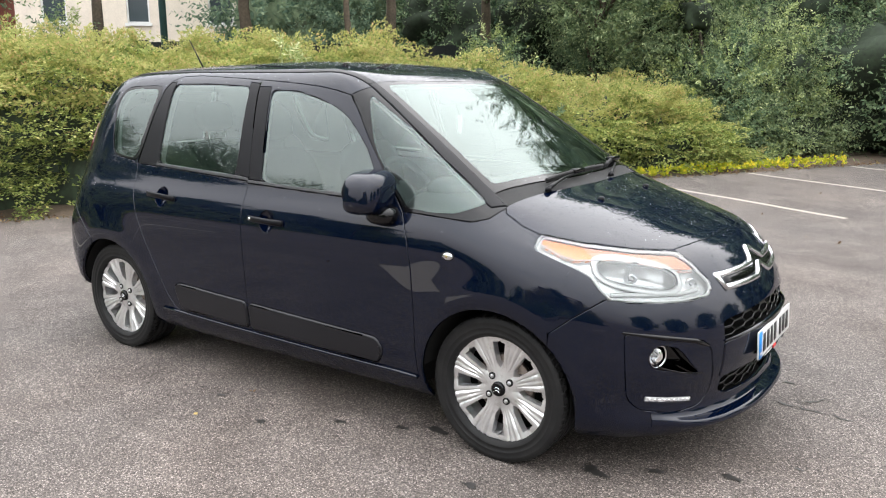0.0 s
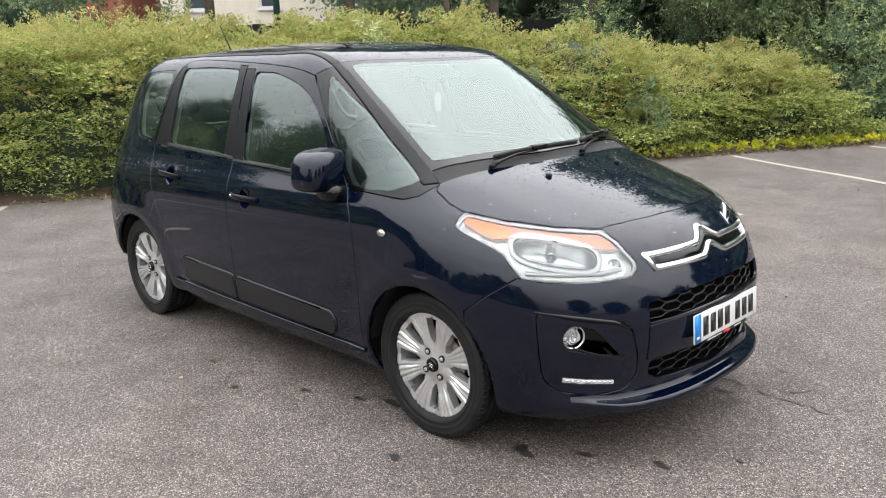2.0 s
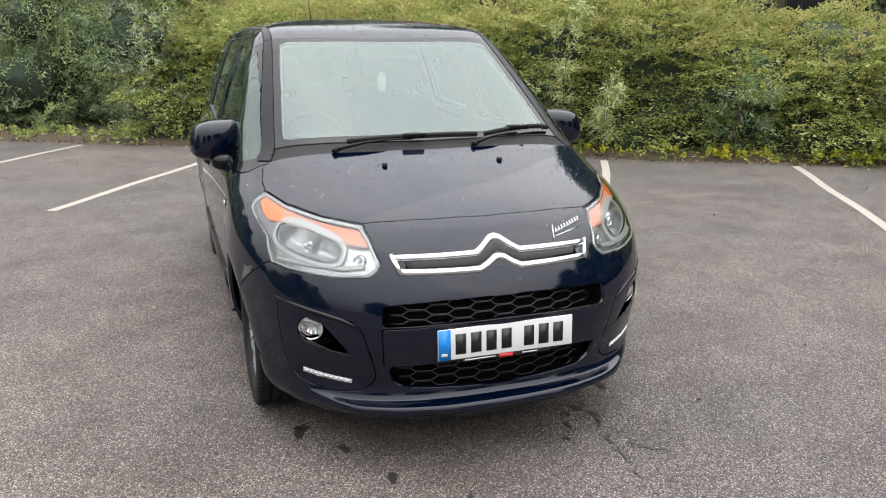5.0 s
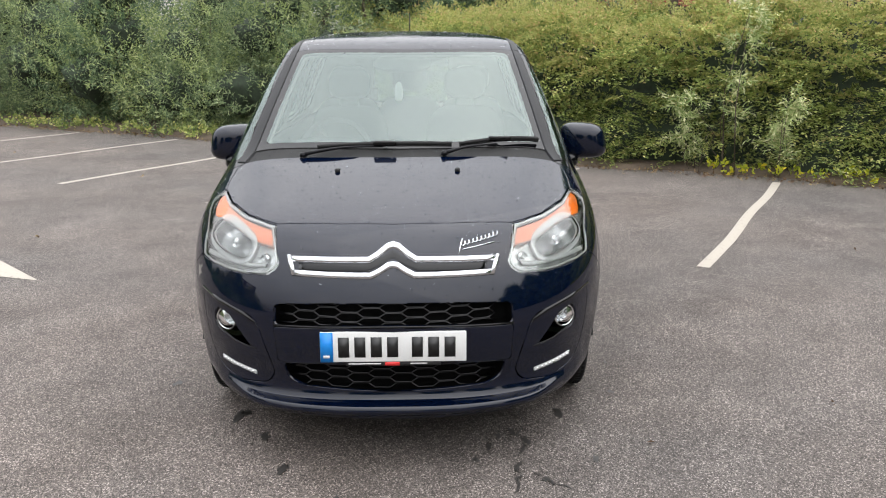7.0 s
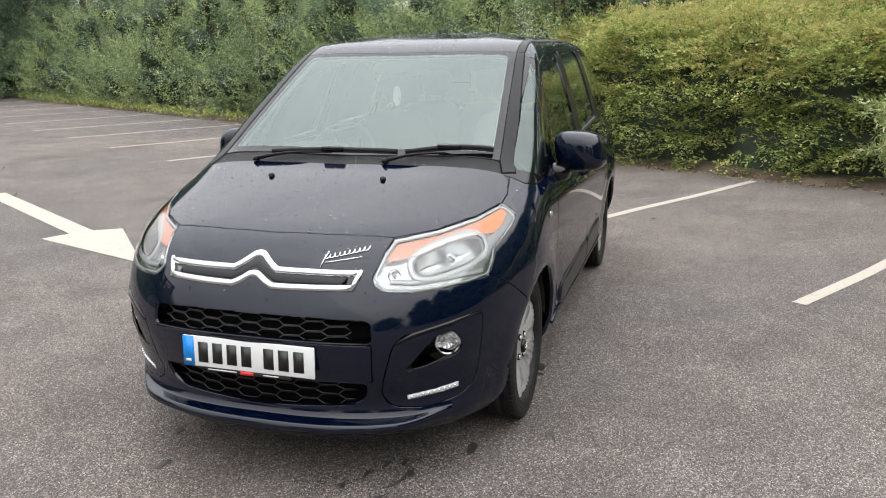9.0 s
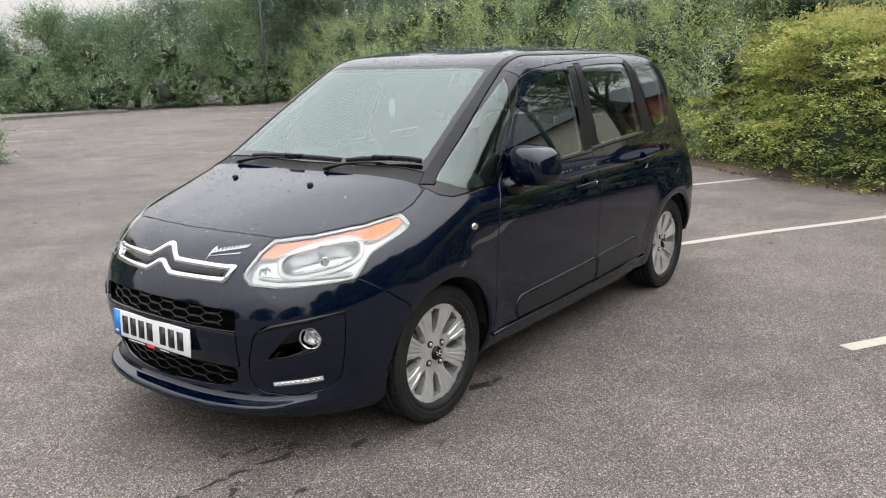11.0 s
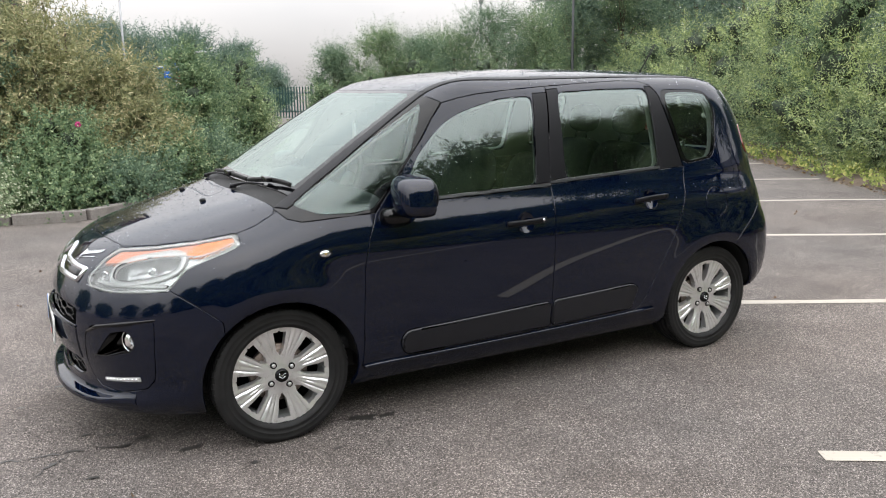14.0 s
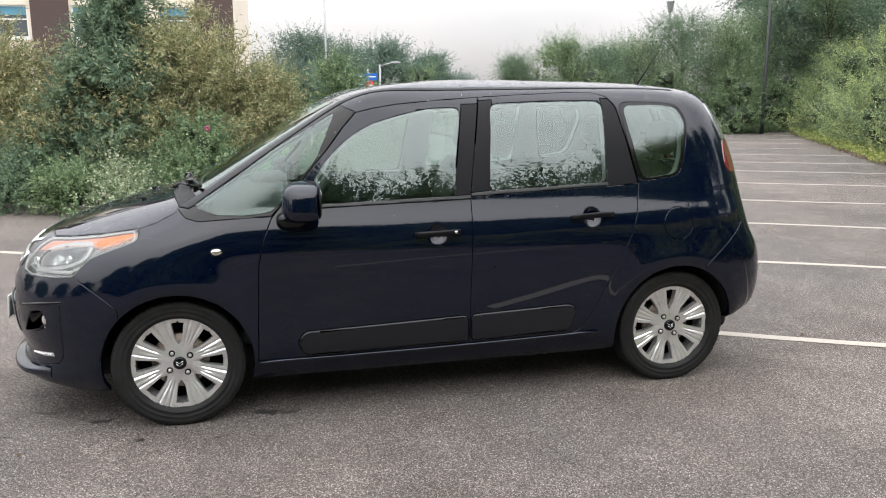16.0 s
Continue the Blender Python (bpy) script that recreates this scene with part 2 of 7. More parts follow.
# bluish greens; the haze of distance is mixed into both leaf colours
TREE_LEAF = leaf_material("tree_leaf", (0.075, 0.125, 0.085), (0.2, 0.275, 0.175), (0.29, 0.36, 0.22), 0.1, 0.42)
DARK_HAZY_LEAF = leaf_material("dark_hazy_leaf", (0.075, 0.125, 0.1), (0.19, 0.26, 0.2), (0.26, 0.33, 0.24), 0.08, 0.42)
DRY_LEAF = leaf_material("dry_shrub_leaf", (0.14, 0.165, 0.085), (0.38, 0.37, 0.19), (0.5, 0.44, 0.27), 0.16)
WEED_LEAF = leaf_material("weed_leaf", (0.22, 0.3, 0.11), (0.44, 0.5, 0.22), (0.62, 0.62, 0.36), 0.3)
PALE_LEAF = leaf_material("pale_shrub_leaf", (0.16, 0.22, 0.12), (0.34, 0.4, 0.25), (0.55, 0.58, 0.43), 0.25)
YELLOW_LEAF = leaf_material("yellow_leaf", (0.26, 0.34, 0.035), (0.58, 0.56, 0.05), (0.78, 0.62, 0.06), 0.15)
# near-black green for foliage cores; inner shade is put into the colour
INNER_SHADE = plain("inner_shade_core", (0.028, 0.042, 0.024), 0.9, vary=0.4, grain=12)
LEAF_MASS = plain("leaf_mass", (0.15, 0.2, 0.115), 0.9, vary=0.5, grain=4)
BARK = plain("bark", (0.09, 0.07, 0.05), 0.9, vary=0.4, grain=25, bump=0.5)
SOIL = plain("soil", (0.09, 0.065, 0.045), 0.95, vary=0.4, grain=40, bump=0.5)

# ---------------------------------------------------------------- ground
bm = bmesh.new()
bmesh.ops.create_grid(bm, x_segments=40, y_segments=40, size=1200)
ground = mesh_object("ground", bm, ASPHALT, smooth=False)
tagged(ground, "worn grey asphalt car park surface with pale aggregate", "ground", kind="structure")

BAY_Q = [13.5, 11.05, 8.63, 6.22, 3.76, 1.5, -0.9, -3.4, -5.8, -8.1, -10.6, -13.05, -15.4, -18.0, -20.7, -23.4, -26.0, -28.9, -31.6]
for k, q in enumerate(BAY_Q):
    w0 = 1.9 if q > 2 else 1.58 if q > 0 else 1.66 + 0.024 * max(0.0, -q - 2)
    line = ribbon("bay_line", [bay(q + 0.012 * math.sin(i * 1.3 + k), w0 + (5.68 - w0) / 9 * i) for i in range(10)], 0.09, 0.004, ROAD_PAINT)
    tagged(line, "worn white painted parking bay line on asphalt", "road marking", "parking bay lines", "structure")

# ---------------------------------------------------------------- foliage
rng = np.random.RandomState(7)


def leaf_cloud(name, pos, out, material, length=0.05, width=0.026, per=7, spray=0.16, droop=0.1, spread=0.9, flat=None):
    """Sprigs of small leaves: each sprig starts at pos and grows roughly along out."""
    n = len(pos)
    out = out + rng.normal(0, spread * 0.45, (n, 3)) + np.array([0, 0, 0.25 - droop])
    out /= np.linalg.norm(out, axis=1)[:, None]
    side = np.cross(out, rng.normal(0, 1, (n, 3)) if flat is None else np.array([0, 0, 1.0]) + rng.normal(0, flat, (n, 3)))
    side /= np.linalg.norm(side, axis=1)[:, None]
    up = np.cross(side, out)
    s = (spray * rng.uniform(0.6, 1.3, n))[:, None]
    verts = np.empty((n, per, 4, 3), np.float32)
    for j in range(per):
        f = (j + 0.5) / per
        sgn = 1 if j % 2 else -1
        base = pos + out * s * f - np.array([0, 0, 1]) * (droop * s * f * f)
        d = out * rng.uniform(0.3, 0.9, (n, 1)) + side * sgn * rng.uniform(0.5, 1.0, (n, 1)) + up * rng.normal(0, 0.35, (n, 1))
        d /= np.linalg.norm(d, axis=1)[:, None]
        b = np.cross(d, up + rng.normal(0, 0.45, (n, 3)))
        b /= np.linalg.norm(b, axis=1)[:, None]
        L = length * rng.uniform(0.7, 1.3, (n, 1))
        W = width * rng.uniform(0.7, 1.2, (n, 1)) / 2
        bend = np.cross(b, d) * L * rng.uniform(-0.15, 0.25, (n, 1))
        verts[:, j, 0] = base
        verts[:, j, 1] = base + d * L * 0.45 + b * W + bend
        verts[:, j, 2] = base + d * L
        verts[:, j, 3] = base + d * L * 0.45 - b * W + bend
    faces = np.arange(n * per * 4).reshape(-1, 4)
    me = arrays_mesh(name, verts.reshape(-1, 3), faces)
    me.materials.append(material)
    return me


def unit(a):
    return a / np.linalg.norm(a, axis=-1, keepdims=True)


def leaf_mesh(name, base, d, b, bend, length, width, material):
    """One folded four-cornered leaf at every base, along d, across b."""
    L, W = length[..., None], width[..., None] / 2
    arch = np.cross(b, d) * L * bend[..., None]
    verts = np.stack([base, base + d * L * 0.45 + b * W + arch, base + d * L, base + d * L * 0.45 - b * W + arch], axis=-2)
    me = arrays_mesh(name, verts.reshape(-1, 3), np.arange(verts.size // 3).reshape(-1, 4))
    me.materials.append(material)
    return me


def fan_cloud(name, pos, out, material, per=84, reach=(0.3, 0.6), leaf=(0.046, 0.022), rise=0.12, droop=0.3):
    """Flat, layered sprays: side twigs off a stem, with leaves in two rows, drooping at the tip."""
    n = len(pos)
    ax = out * np.array([1, 1, 0.3]) + rng.normal(0, 0.42, (n, 3)) * np.array([1, 1, 0.35])
    ax[:, 2] += rise
    ax = unit(ax)
    side = unit(np.cross(ax, np.array([0, 0, 1.0]) + rng.normal(0, 0.2, (n, 3))))
    up = np.cross(side, ax)
    L = rng.uniform(reach[0], reach[1], (n, 1, 1))
    ax, side, up = ax[:, None], side[:, None], up[:, None]
    u0 = rng.randint(0, 8, (n, per, 1)) / 8.0
    s = rng.uniform(0.05, 1, (n, per, 1))
    sgn = rng.choice([-1.0, 1.0], (n, per, 1))
    tw = 0.62 - 0.4 * u0
    along = u0 + 0.62 * s * tw
    lat = sgn * s * tw * 0.9
    base = pos[:, None] + L * (ax * along + side * lat + up * rng.normal(0, 0.03, (n, per, 1)))
    base = base - np.array([0, 0, 1.0]) * L * droop * (along * along + 0.5 * lat * lat)
    way = ax * 0.62 + side * sgn * 0.78 - np.array([0, 0, 1.0]) * droop * along
    d = unit(way + np.cross(way, up) * rng.choice([-0.9, 0.9], (n, per, 1)) + rng.normal(0, 0.2, (n, per, 3)))
    b = unit(np.cross(d, up + rng.normal(0, 0.38, (n, per, 3))))
    return leaf_mesh(name, base, d, b, rng.uniform(-0.15, 0.2, (n, per)), leaf[0] * rng.uniform(0.6, 1.25, (n, per)), leaf[1] * rng.uniform(0.7, 1.25, (n, per)), material)


def shoot_cloud(name, pos, way, material, length, width, per=20, reach=0.6, droop=0.0, spread=0.35):
    """Long slender shoots with leaves set spirally along them, bending over at the tip."""
    n = len(pos)
    way = unit(way + rng.normal(0, spread, (n, 3)))
    a = unit(np.cross(way, rng.normal(0, 1, (n, 3))))
    c = np.cross(way, a)
    L = (reach * rng.uniform(0.5, 1.35, n))[:, None, None]
    f = ((np.arange(per) + 0.5) / per)[None, :, None] * np.ones((n, 1, 1))
    turn = np.arange(per)[None, :, None] * 2.4 + rng.uniform(0, 6.28, (n, 1, 1)) + rng.normal(0, 0.4, (n, per, 1))
    bow = rng.normal(0, 0.12, (n, 1, 3)) - np.array([0, 0, 1.0]) * droop
    base = pos[:, None] + L * (way[:, None] * f + bow * f * f)
    ring = a[:, None] * np.cos(turn) + c[:, None] * np.sin(turn)
    stem = unit(way[:, None] + 2 * bow * f)
    d = unit(stem * rng.uniform(0.35, 0.9, (n, per, 1)) + ring * 0.8 - np.array([0, 0, 1.0]) * (0.12 + 0.4 * droop))
    b = unit(np.cross(d, stem + rng.normal(0, 0.4, (n, per, 3))))
    size = (1.0 - 0.35 * f[..., 0]) * rng.uniform(0.7, 1.25, (n, per))
    return leaf_mesh(name, base, d, b, rng.uniform(-0.1, 0.25, (n, per)), length * size, width * size * rng.uniform(0.8, 1.15, (n, per)), material)


def lump(p, scale, seed):
    return noise.noise(Vector((p[0] * scale + seed, p[1] * scale - seed, p[2] * scale)))


def mound_points(q0, q1, w_front, depth, height, count, seed, rough=0.25):
    """Points and outward directions over a rounded, uneven hedge body along the row."""
    pts, outs = [], []
    for _ in range(count):
        q = rng.uniform(q0, q1)
        a = rng.uniform(0.0, 1.0) ** 0.85 * math.pi * 0.64
        h, d = height(q), depth(q)
        c, s = math.cos(a), math.sin(a)
        e = 0.75
        w = w_front(q) + d * (1 - math.copysign(abs(c) ** e, c))
        z = h * abs(s) ** e
        k = rough * (lump((q, w, z * 1.7), 0.9, seed) + 0.6 * lump((q, w, z * 1.7), 2.6, seed + 9))
        o = V2 * (-c) + Vector((0, 0, s)) + U2 * rng.normal(0, 0.15)
        p = bay(q, w, z) + o * (k - abs(rng.normal(0, 0.06)))
        if p.z < 0.03:
            p.z = rng.uniform(0.02, 0.2)
        pts.append(p)
        outs.append(o)
    return np.array(pts), np.array(outs)


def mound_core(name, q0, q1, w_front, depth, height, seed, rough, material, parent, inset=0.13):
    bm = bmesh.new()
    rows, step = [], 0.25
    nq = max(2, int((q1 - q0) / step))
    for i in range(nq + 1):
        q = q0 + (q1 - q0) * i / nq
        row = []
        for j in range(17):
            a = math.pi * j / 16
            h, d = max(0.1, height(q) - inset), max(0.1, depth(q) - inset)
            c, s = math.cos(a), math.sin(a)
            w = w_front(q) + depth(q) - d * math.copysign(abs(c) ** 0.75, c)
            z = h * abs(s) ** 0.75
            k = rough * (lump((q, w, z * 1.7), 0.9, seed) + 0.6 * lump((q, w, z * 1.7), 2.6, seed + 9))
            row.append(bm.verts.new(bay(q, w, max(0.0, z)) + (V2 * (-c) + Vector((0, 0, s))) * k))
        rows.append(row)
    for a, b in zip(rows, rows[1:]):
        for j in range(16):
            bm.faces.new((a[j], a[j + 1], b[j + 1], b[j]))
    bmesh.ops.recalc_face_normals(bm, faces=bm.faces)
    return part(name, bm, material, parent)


def ease(x, a, b):
    t = min(1.0, max(0.0, (x - a) / (b - a)))
    return t * t * (3 - 2 * t)


# the clipped hedge behind the bays
H_FRONT = lambda q: 6.15 + 0.15 * math.sin(q * 0.9) + 0.12 * math.sin(q * 2.3)
H_HIGH = lambda q: (2.09 - 0.12 * ease(q, -1, 2) - 0.55 * ease(q, 3.0, 6.0)) * ease(q, 9.75, 7.9) ** 0.5 * (0.97 + 0.05 * math.sin(q * 1.7)) + 0.05
H_DEEP = lambda q: 1.8
hedge = tagged(new("hedge"), "yellow-green clipped hedge behind the parking bays", "hedge")
pts, outs = mound_points(-5.4, 9.6, H_FRONT, H_DEEP, H_HIGH, 2900, 3.0, 0.45)
roots = pts - outs * rng.uniform(0.05, 0.32, (len(pts), 1))
roots[:, 2] = np.maximum(roots[:, 2], 0.05)
young = outs[:, 2] + rng.normal(0, 0.28, len(outs)) > 0.64
mesh_object("foliage", fan_cloud("foliage", roots[~young], outs[~young], HEDGE_LEAF, 92, (0.32, 0.66), (0.056, 0.028), 0.1, 0.32), parent=hedge)
mesh_object("pale_growth", fan_cloud("pale_growth", roots[young], outs[young], HEDGE_TIP, 80, (0.28, 0.52), (0.05, 0.025), 0.45, 0.22), parent=hedge, label="yellow young growth on the hedge top")
pts, outs = mound_points(-5.4, 9.6, H_FRONT, H_DEEP, H_HIGH, 6000, 3.0, 0.45)
mesh_object("inner_foliage", leaf_cloud("inner_foliage", pts - outs * 0.22, outs, HEDGE_LEAF, 0.06, 0.034, 8, 0.22, 0.3, 0.9), parent=hedge)
# dark core that paints the shade deep inside the hedge
mound_core("inner_core", -5.4, 9.5, H_FRONT, H_DEEP, H_HIGH, 3.0, 0.45, INNER_SHADE, hedge, 0.36)


def bushy(name, label, blobs, material, category="shrub", count=2600, length=0.09, width=0.022, spray=0.3, per=16, droop=0.1, stems=1.0, core=0.0, young=None):
    """A shrub or tree crown: stems from the ground into clumps of sprigs. blobs: (x, y, z, radius x, radius z)."""
    ob = tagged(new(name), label, category)
    all_p, all_o = [], []
    total = sum(b[3] * b[3] for b in blobs)
    for bx, by, bz, r, rz in blobs:
        k = max(4, int(count * 8 / per / 5 * r * r / total))
        d = rng.normal(0, 1, (k, 3))
        d /= np.linalg.norm(d, axis=1)[:, None]
        rad = rng.uniform(0.55, 1.08, k) ** 0.6
        sc = 1 + 0.3 * np.array([lump(v, 1.7, bx + by) for v in d])
        p = np.array([bx, by, bz]) + d * (rad * sc)[:, None] * np.array([r, r, rz])
        p[:, 2] = np.where(p[:, 2] < 0.06, rng.uniform(0.05, 0.35, k), p[:, 2])
        all_p.append(p)
        all_o.append(d)
    P, O = np.concatenate(all_p), np.concatenate(all_o)
    way = O * np.array([1, 1, 0.6]) + np.array([0, 0, 0.75 - 1.6 * droop])
    # five shoots to a branch, fanning out from one place
    P, way = np.repeat(P, 5, axis=0), np.repeat(unit(way), 5, axis=0)
    P = P + rng.normal(0, spray * 0.28, P.shape) - way * spray * rng.uniform(0.4, 1.0, (len(P), 1))
    P[:, 2] = np.maximum(P[:, 2], 0.04)
    lit_shoots = np.repeat(rng.rand(len(P) // 5) < young[1], 5) if young else np.zeros(len(P), bool)
    mesh_object("foliage", shoot_cloud("foliage", P[~lit_shoots], way[~lit_shoots], material, length, width, per, spray * 1.7, droop * 0.6, 0.42), parent=ob)
    # a share of shoots pushed outwards in a paler leaf, painted as lit tips
    if young:
        mesh_object("pale_growth", shoot_cloud("pale_growth", P[lit_shoots] + way[lit_shoots] * spray * 0.35, way[lit_shoots] + np.array([0, 0, 0.3]), young[0], length, width, per, spray * 1.8, droop * 0.6, 0.38), parent=ob, label="pale outer shoots coloured as if lit")
    cx, cy = blobs[0][0], blobs[0][1]
    for bx, by, bz, r, rz in blobs:
        foot = Vector((cx + (bx - cx) * 0.3 + rng.normal(0, 0.08), cy + (by - cy) * 0.3 + rng.normal(0, 0.08), 0))
        top = Vector((bx, by, bz + rz * 0.5))
        m = foot.lerp(top, 0.5) + Vector((rng.normal(0, 0.12), rng.normal(0, 0.12), 0))
        th = (0.018 + 0.012 * top.z) * stems
        bm = bmesh.new()
        tube(bm, [foot, m, top], [th, th * 0.7, th * 0.25], 6)
        part("stem", bm, BARK, ob)
    # dark core lumps, painted shade between the shoots
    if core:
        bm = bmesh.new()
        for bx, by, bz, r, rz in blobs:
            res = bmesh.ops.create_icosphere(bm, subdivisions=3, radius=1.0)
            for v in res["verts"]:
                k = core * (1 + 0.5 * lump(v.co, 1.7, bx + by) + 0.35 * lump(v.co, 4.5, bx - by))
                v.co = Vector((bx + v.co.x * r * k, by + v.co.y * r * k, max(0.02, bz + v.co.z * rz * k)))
        part("inner_core", bm, INNER_SHADE, ob)
    return ob


# ---------------------------------------------------------------- shrubs and trees round the car park


def bush_at(name, label, x, y, r, h, material, n=5, count=2400, length=0.09, width=0.03, spray=0.26, seed=0, category="shrub", droop=0.1, low=0.16, core=0.42, young=None):
    random.seed(seed)
    bl = []
    for j in range(n):
        a = random.uniform(0, 6.28)
        f = j / max(1, n - 1)
        rr = r * (0.9 - 0.45 * f)
        bl.append((x + 0.5 * r * (1 - f * 0.5) * math.cos(a), y + 0.5 * r * (1 - f * 0.5) * math.sin(a), max(rr * 0.55, h * (low + (0.86 - low) * f) - rr * 0.2), rr, rr * 0.85))
    return bushy(name, label, bl, material, category, count, length, width, spray, droop=droop, core=core, young=young)


def tree_at(x, y, h, r, material=None, label="tall leafy green tree beyond the car park", seed=0, trunk=0.13, count=2600, length=0.16, width=0.08, clear=0.35, spray=0.4, droop=0.1, lean=(0, 0), dense=False):
    """A tapered trunk, limbs and a crown of many small leaves in uneven clumps."""
    random.seed(seed)
    ob = tagged(new("tree"), label, "tree", "trees round the car park")
    bm = bmesh.new()
    top = Vector((x + lean[0], y + lean[1], h * 0.8))
    foot = Vector((x, y, 0))
    mids = [foot.lerp(top, t) + Vector((random.gauss(0, 0.06), random.gauss(0, 0.06), 0)) * (t > 0) for t in (0, 0.25, 0.5, 0.75, 1)]
    tube(bm, mids, [trunk, trunk * 0.85, trunk * 0.65, trunk * 0.42, trunk * 0.15], 8)
    blobs = []
    k = 11
    for j in range(k):
        f = clear + (1 - clear) * (j + 0.5) / k
        base = foot.lerp(top, min(1, f * 0.9))
        a = j * 2.4 + random.uniform(-0.4, 0.4)
        reach = r * (0.75 if f < 0.8 else 0.4) * random.uniform(0.6, 1.1) * math.sin(math.pi * min(1.0, 0.25 + 0.75 * (f - clear) / (1 - clear)) * 0.8 + 0.35)
        tip = Vector((base.x + reach * math.cos(a), base.y + reach * math.sin(a), h * (0.08 + 0.88 * f)))
        tube(bm, [base, base.lerp(tip, 0.55) + Vector((0, 0, 0.1 * r)), tip], [trunk * 0.4, trunk * 0.22, trunk * 0.06], 6)
        rr = r * random.uniform(0.34, 0.52)
        rz = rr * random.uniform(0.7, 1.0)
        blobs.append((tip.x, tip.y, min(tip.z, h - 0.9 * rz - 0.3 * spray), rr, rz))
    part("trunk", bm, BARK, ob)
    # leaf-coloured lumps added to fill the crown
    if dense:
        bm = bmesh.new()
        for bx, by, bz, rr, rz in blobs + [(x, y, h * f, r * 1.05, r * 0.75) for f in (0.12, 0.27, 0.42, 0.57, 0.7)]:
            bmesh.ops.create_icosphere(bm, subdivisions=2, radius=1.0, matrix=Matrix.Translation((bx, by, bz)) @ Matrix.Diagonal((rr * 0.62, rr * 0.62, rz * 0.62, 1)))
        part("inner_core", bm, LEAF_MASS, ob)
    P, O = [], []
    tot = sum(b[3] ** 2 for b in blobs)
    for bx, by, bz, rr, rz in blobs:
        m = int(count * 0.5 * rr * rr / tot)
        d = rng.normal(0, 1, (m, 3))
        d /= np.linalg.norm(d, axis=1)[:, None]
        rad = rng.uniform(0.35, 1.1, m) ** 0.6
        P.append(np.array([bx, by, bz]) + d * rad[:, None] * np.array([rr, rr, rz]))
        O.append(d)
    P, O = np.concatenate(P), np.concatenate(O)
    way = O * np.array([1, 1, 0.6]) + np.array([0, 0, 0.6 - 1.6 * droop])
    mesh_object("crown", shoot_cloud("crown", P - unit(way) * spray * 0.5, way, material or TREE_LEAF, length, width, 14, spray * 1.7, droop * 0.6), parent=ob)
    return ob


# willow shrubs that take over from the hedge along the row
WILLOW = "bushy grey-green willow shrub at the car park edge"
q, i = -5.3, 0
while q > -31:
    random.seed(40 + i)
    c = bay(q, 7.5 + random.uniform(-0.25, 0.45))
    far = q < -14
    hh = random.uniform(2.9, 4.5)
    bush_at("willow_shrub", WILLOW, c.x, c.y, random.uniform(1.3, 1.75), hh, WILLOW_LEAF if i % 3 else SHRUB_LEAF, 9, 2600 if far else 4800, 0.12 if far else 0.095, 0.03 if far else 0.023, 0.44 if far else 0.36, 60 + i, low=0.1, young=(WILLOW_LIT_TIP, 0.28))
    q -= 2.0 if not far else 2.6
    i += 1
c = bay(-5.2, 6.75)
bush_at("pale_shrub", "silvery pale-leaved shrub at the end of the hedge", c.x, c.y, 0.6, 2.1, PALE_LEAF, 6, 900, 0.085, 0.022, 0.3, 58, low=0.2)
# a second, taller rank behind them
for i, (q, w, h) in enumerate([(-5.5, 11, 5.2), (-8.5, 10.6, 6.0), (-12, 11, 6.4), (-16, 10.5, 6.8), (-20.5, 10.5, 7.4), (-25, 10, 8.0), (-29.5, 9.5, 8.6)]):
    c = bay(q, w)
    tree_at(c.x, c.y, h, 2.3, DARK_HAZY_LEAF if i % 2 else TREE_LEAF, "dense green tree behind the willow shrubs", 80 + i, 0.14, 4200, 0.13, 0.048, 0.08, 0.5)
for i, (x, y, h, r) in enumerate([(-23.4, -29.2, 11.0, 2.6), (-25.8, -25.0, 12.5, 3.2), (-28.5, -20.5, 12.5, 3.4), (-29.5, -15.0, 11.5, 3.4), (-27.5, -30.0, 12.0, 3.0)]):
    tree_at(x, y, h, r, DARK_HAZY_LEAF, "tall dark green tree at the corner of the car park", 95 + i, 0.22, 5200, 0.2, 0.08, 0.1, 0.75, 0.3)

# trees and saplings behind the hedge
for i, (q, w, h, r, tr, clear, lean) in enumerate([
    (-0.9, 10.5, 6.4, 1.9, 0.13, 0.66, (0, 0)),
    (1.6, 11.2, 7.2, 1.7, 0.16, 0.72, (0, 0)),
    (3.2, 10.0, 6.6, 1.3, 0.09, 0.7, (0, 0)),
    (4.6, 11.6, 7.4, 2.0, 0.16, 0.7, (0, 0)),
    (7.0, 12.0, 7.0, 2.2, 0.17, 0.62, (0, 0)),
    (8.2, 10.0, 5.6, 1.7, 0.12, 0.34, (0.5, 0.3)),
    (9.6, 10.8, 5.4, 1.8, 0.1, 0.2, (0, 0)),
    (11.2, 10.2, 5.2, 1.9, 0.1, 0.12, (0, 0)),
    (-4.6, 11.5, 5.6, 2.0, 0.14, 0.3, (0, 0)),
    (13.5, 13.5, 6.5, 2.6, 0.16, 0.15, (0, 0)),
]):
    c = bay(q, w)
    tree_at(c.x, c.y, h, r, WILLOW_LEAF if i % 2 else SHRUB_LEAF, "slender green tree standing behind the hedge", 100 + i, tr, 3400, 0.1, 0.042, clear, 0.34, 0.15, lean)
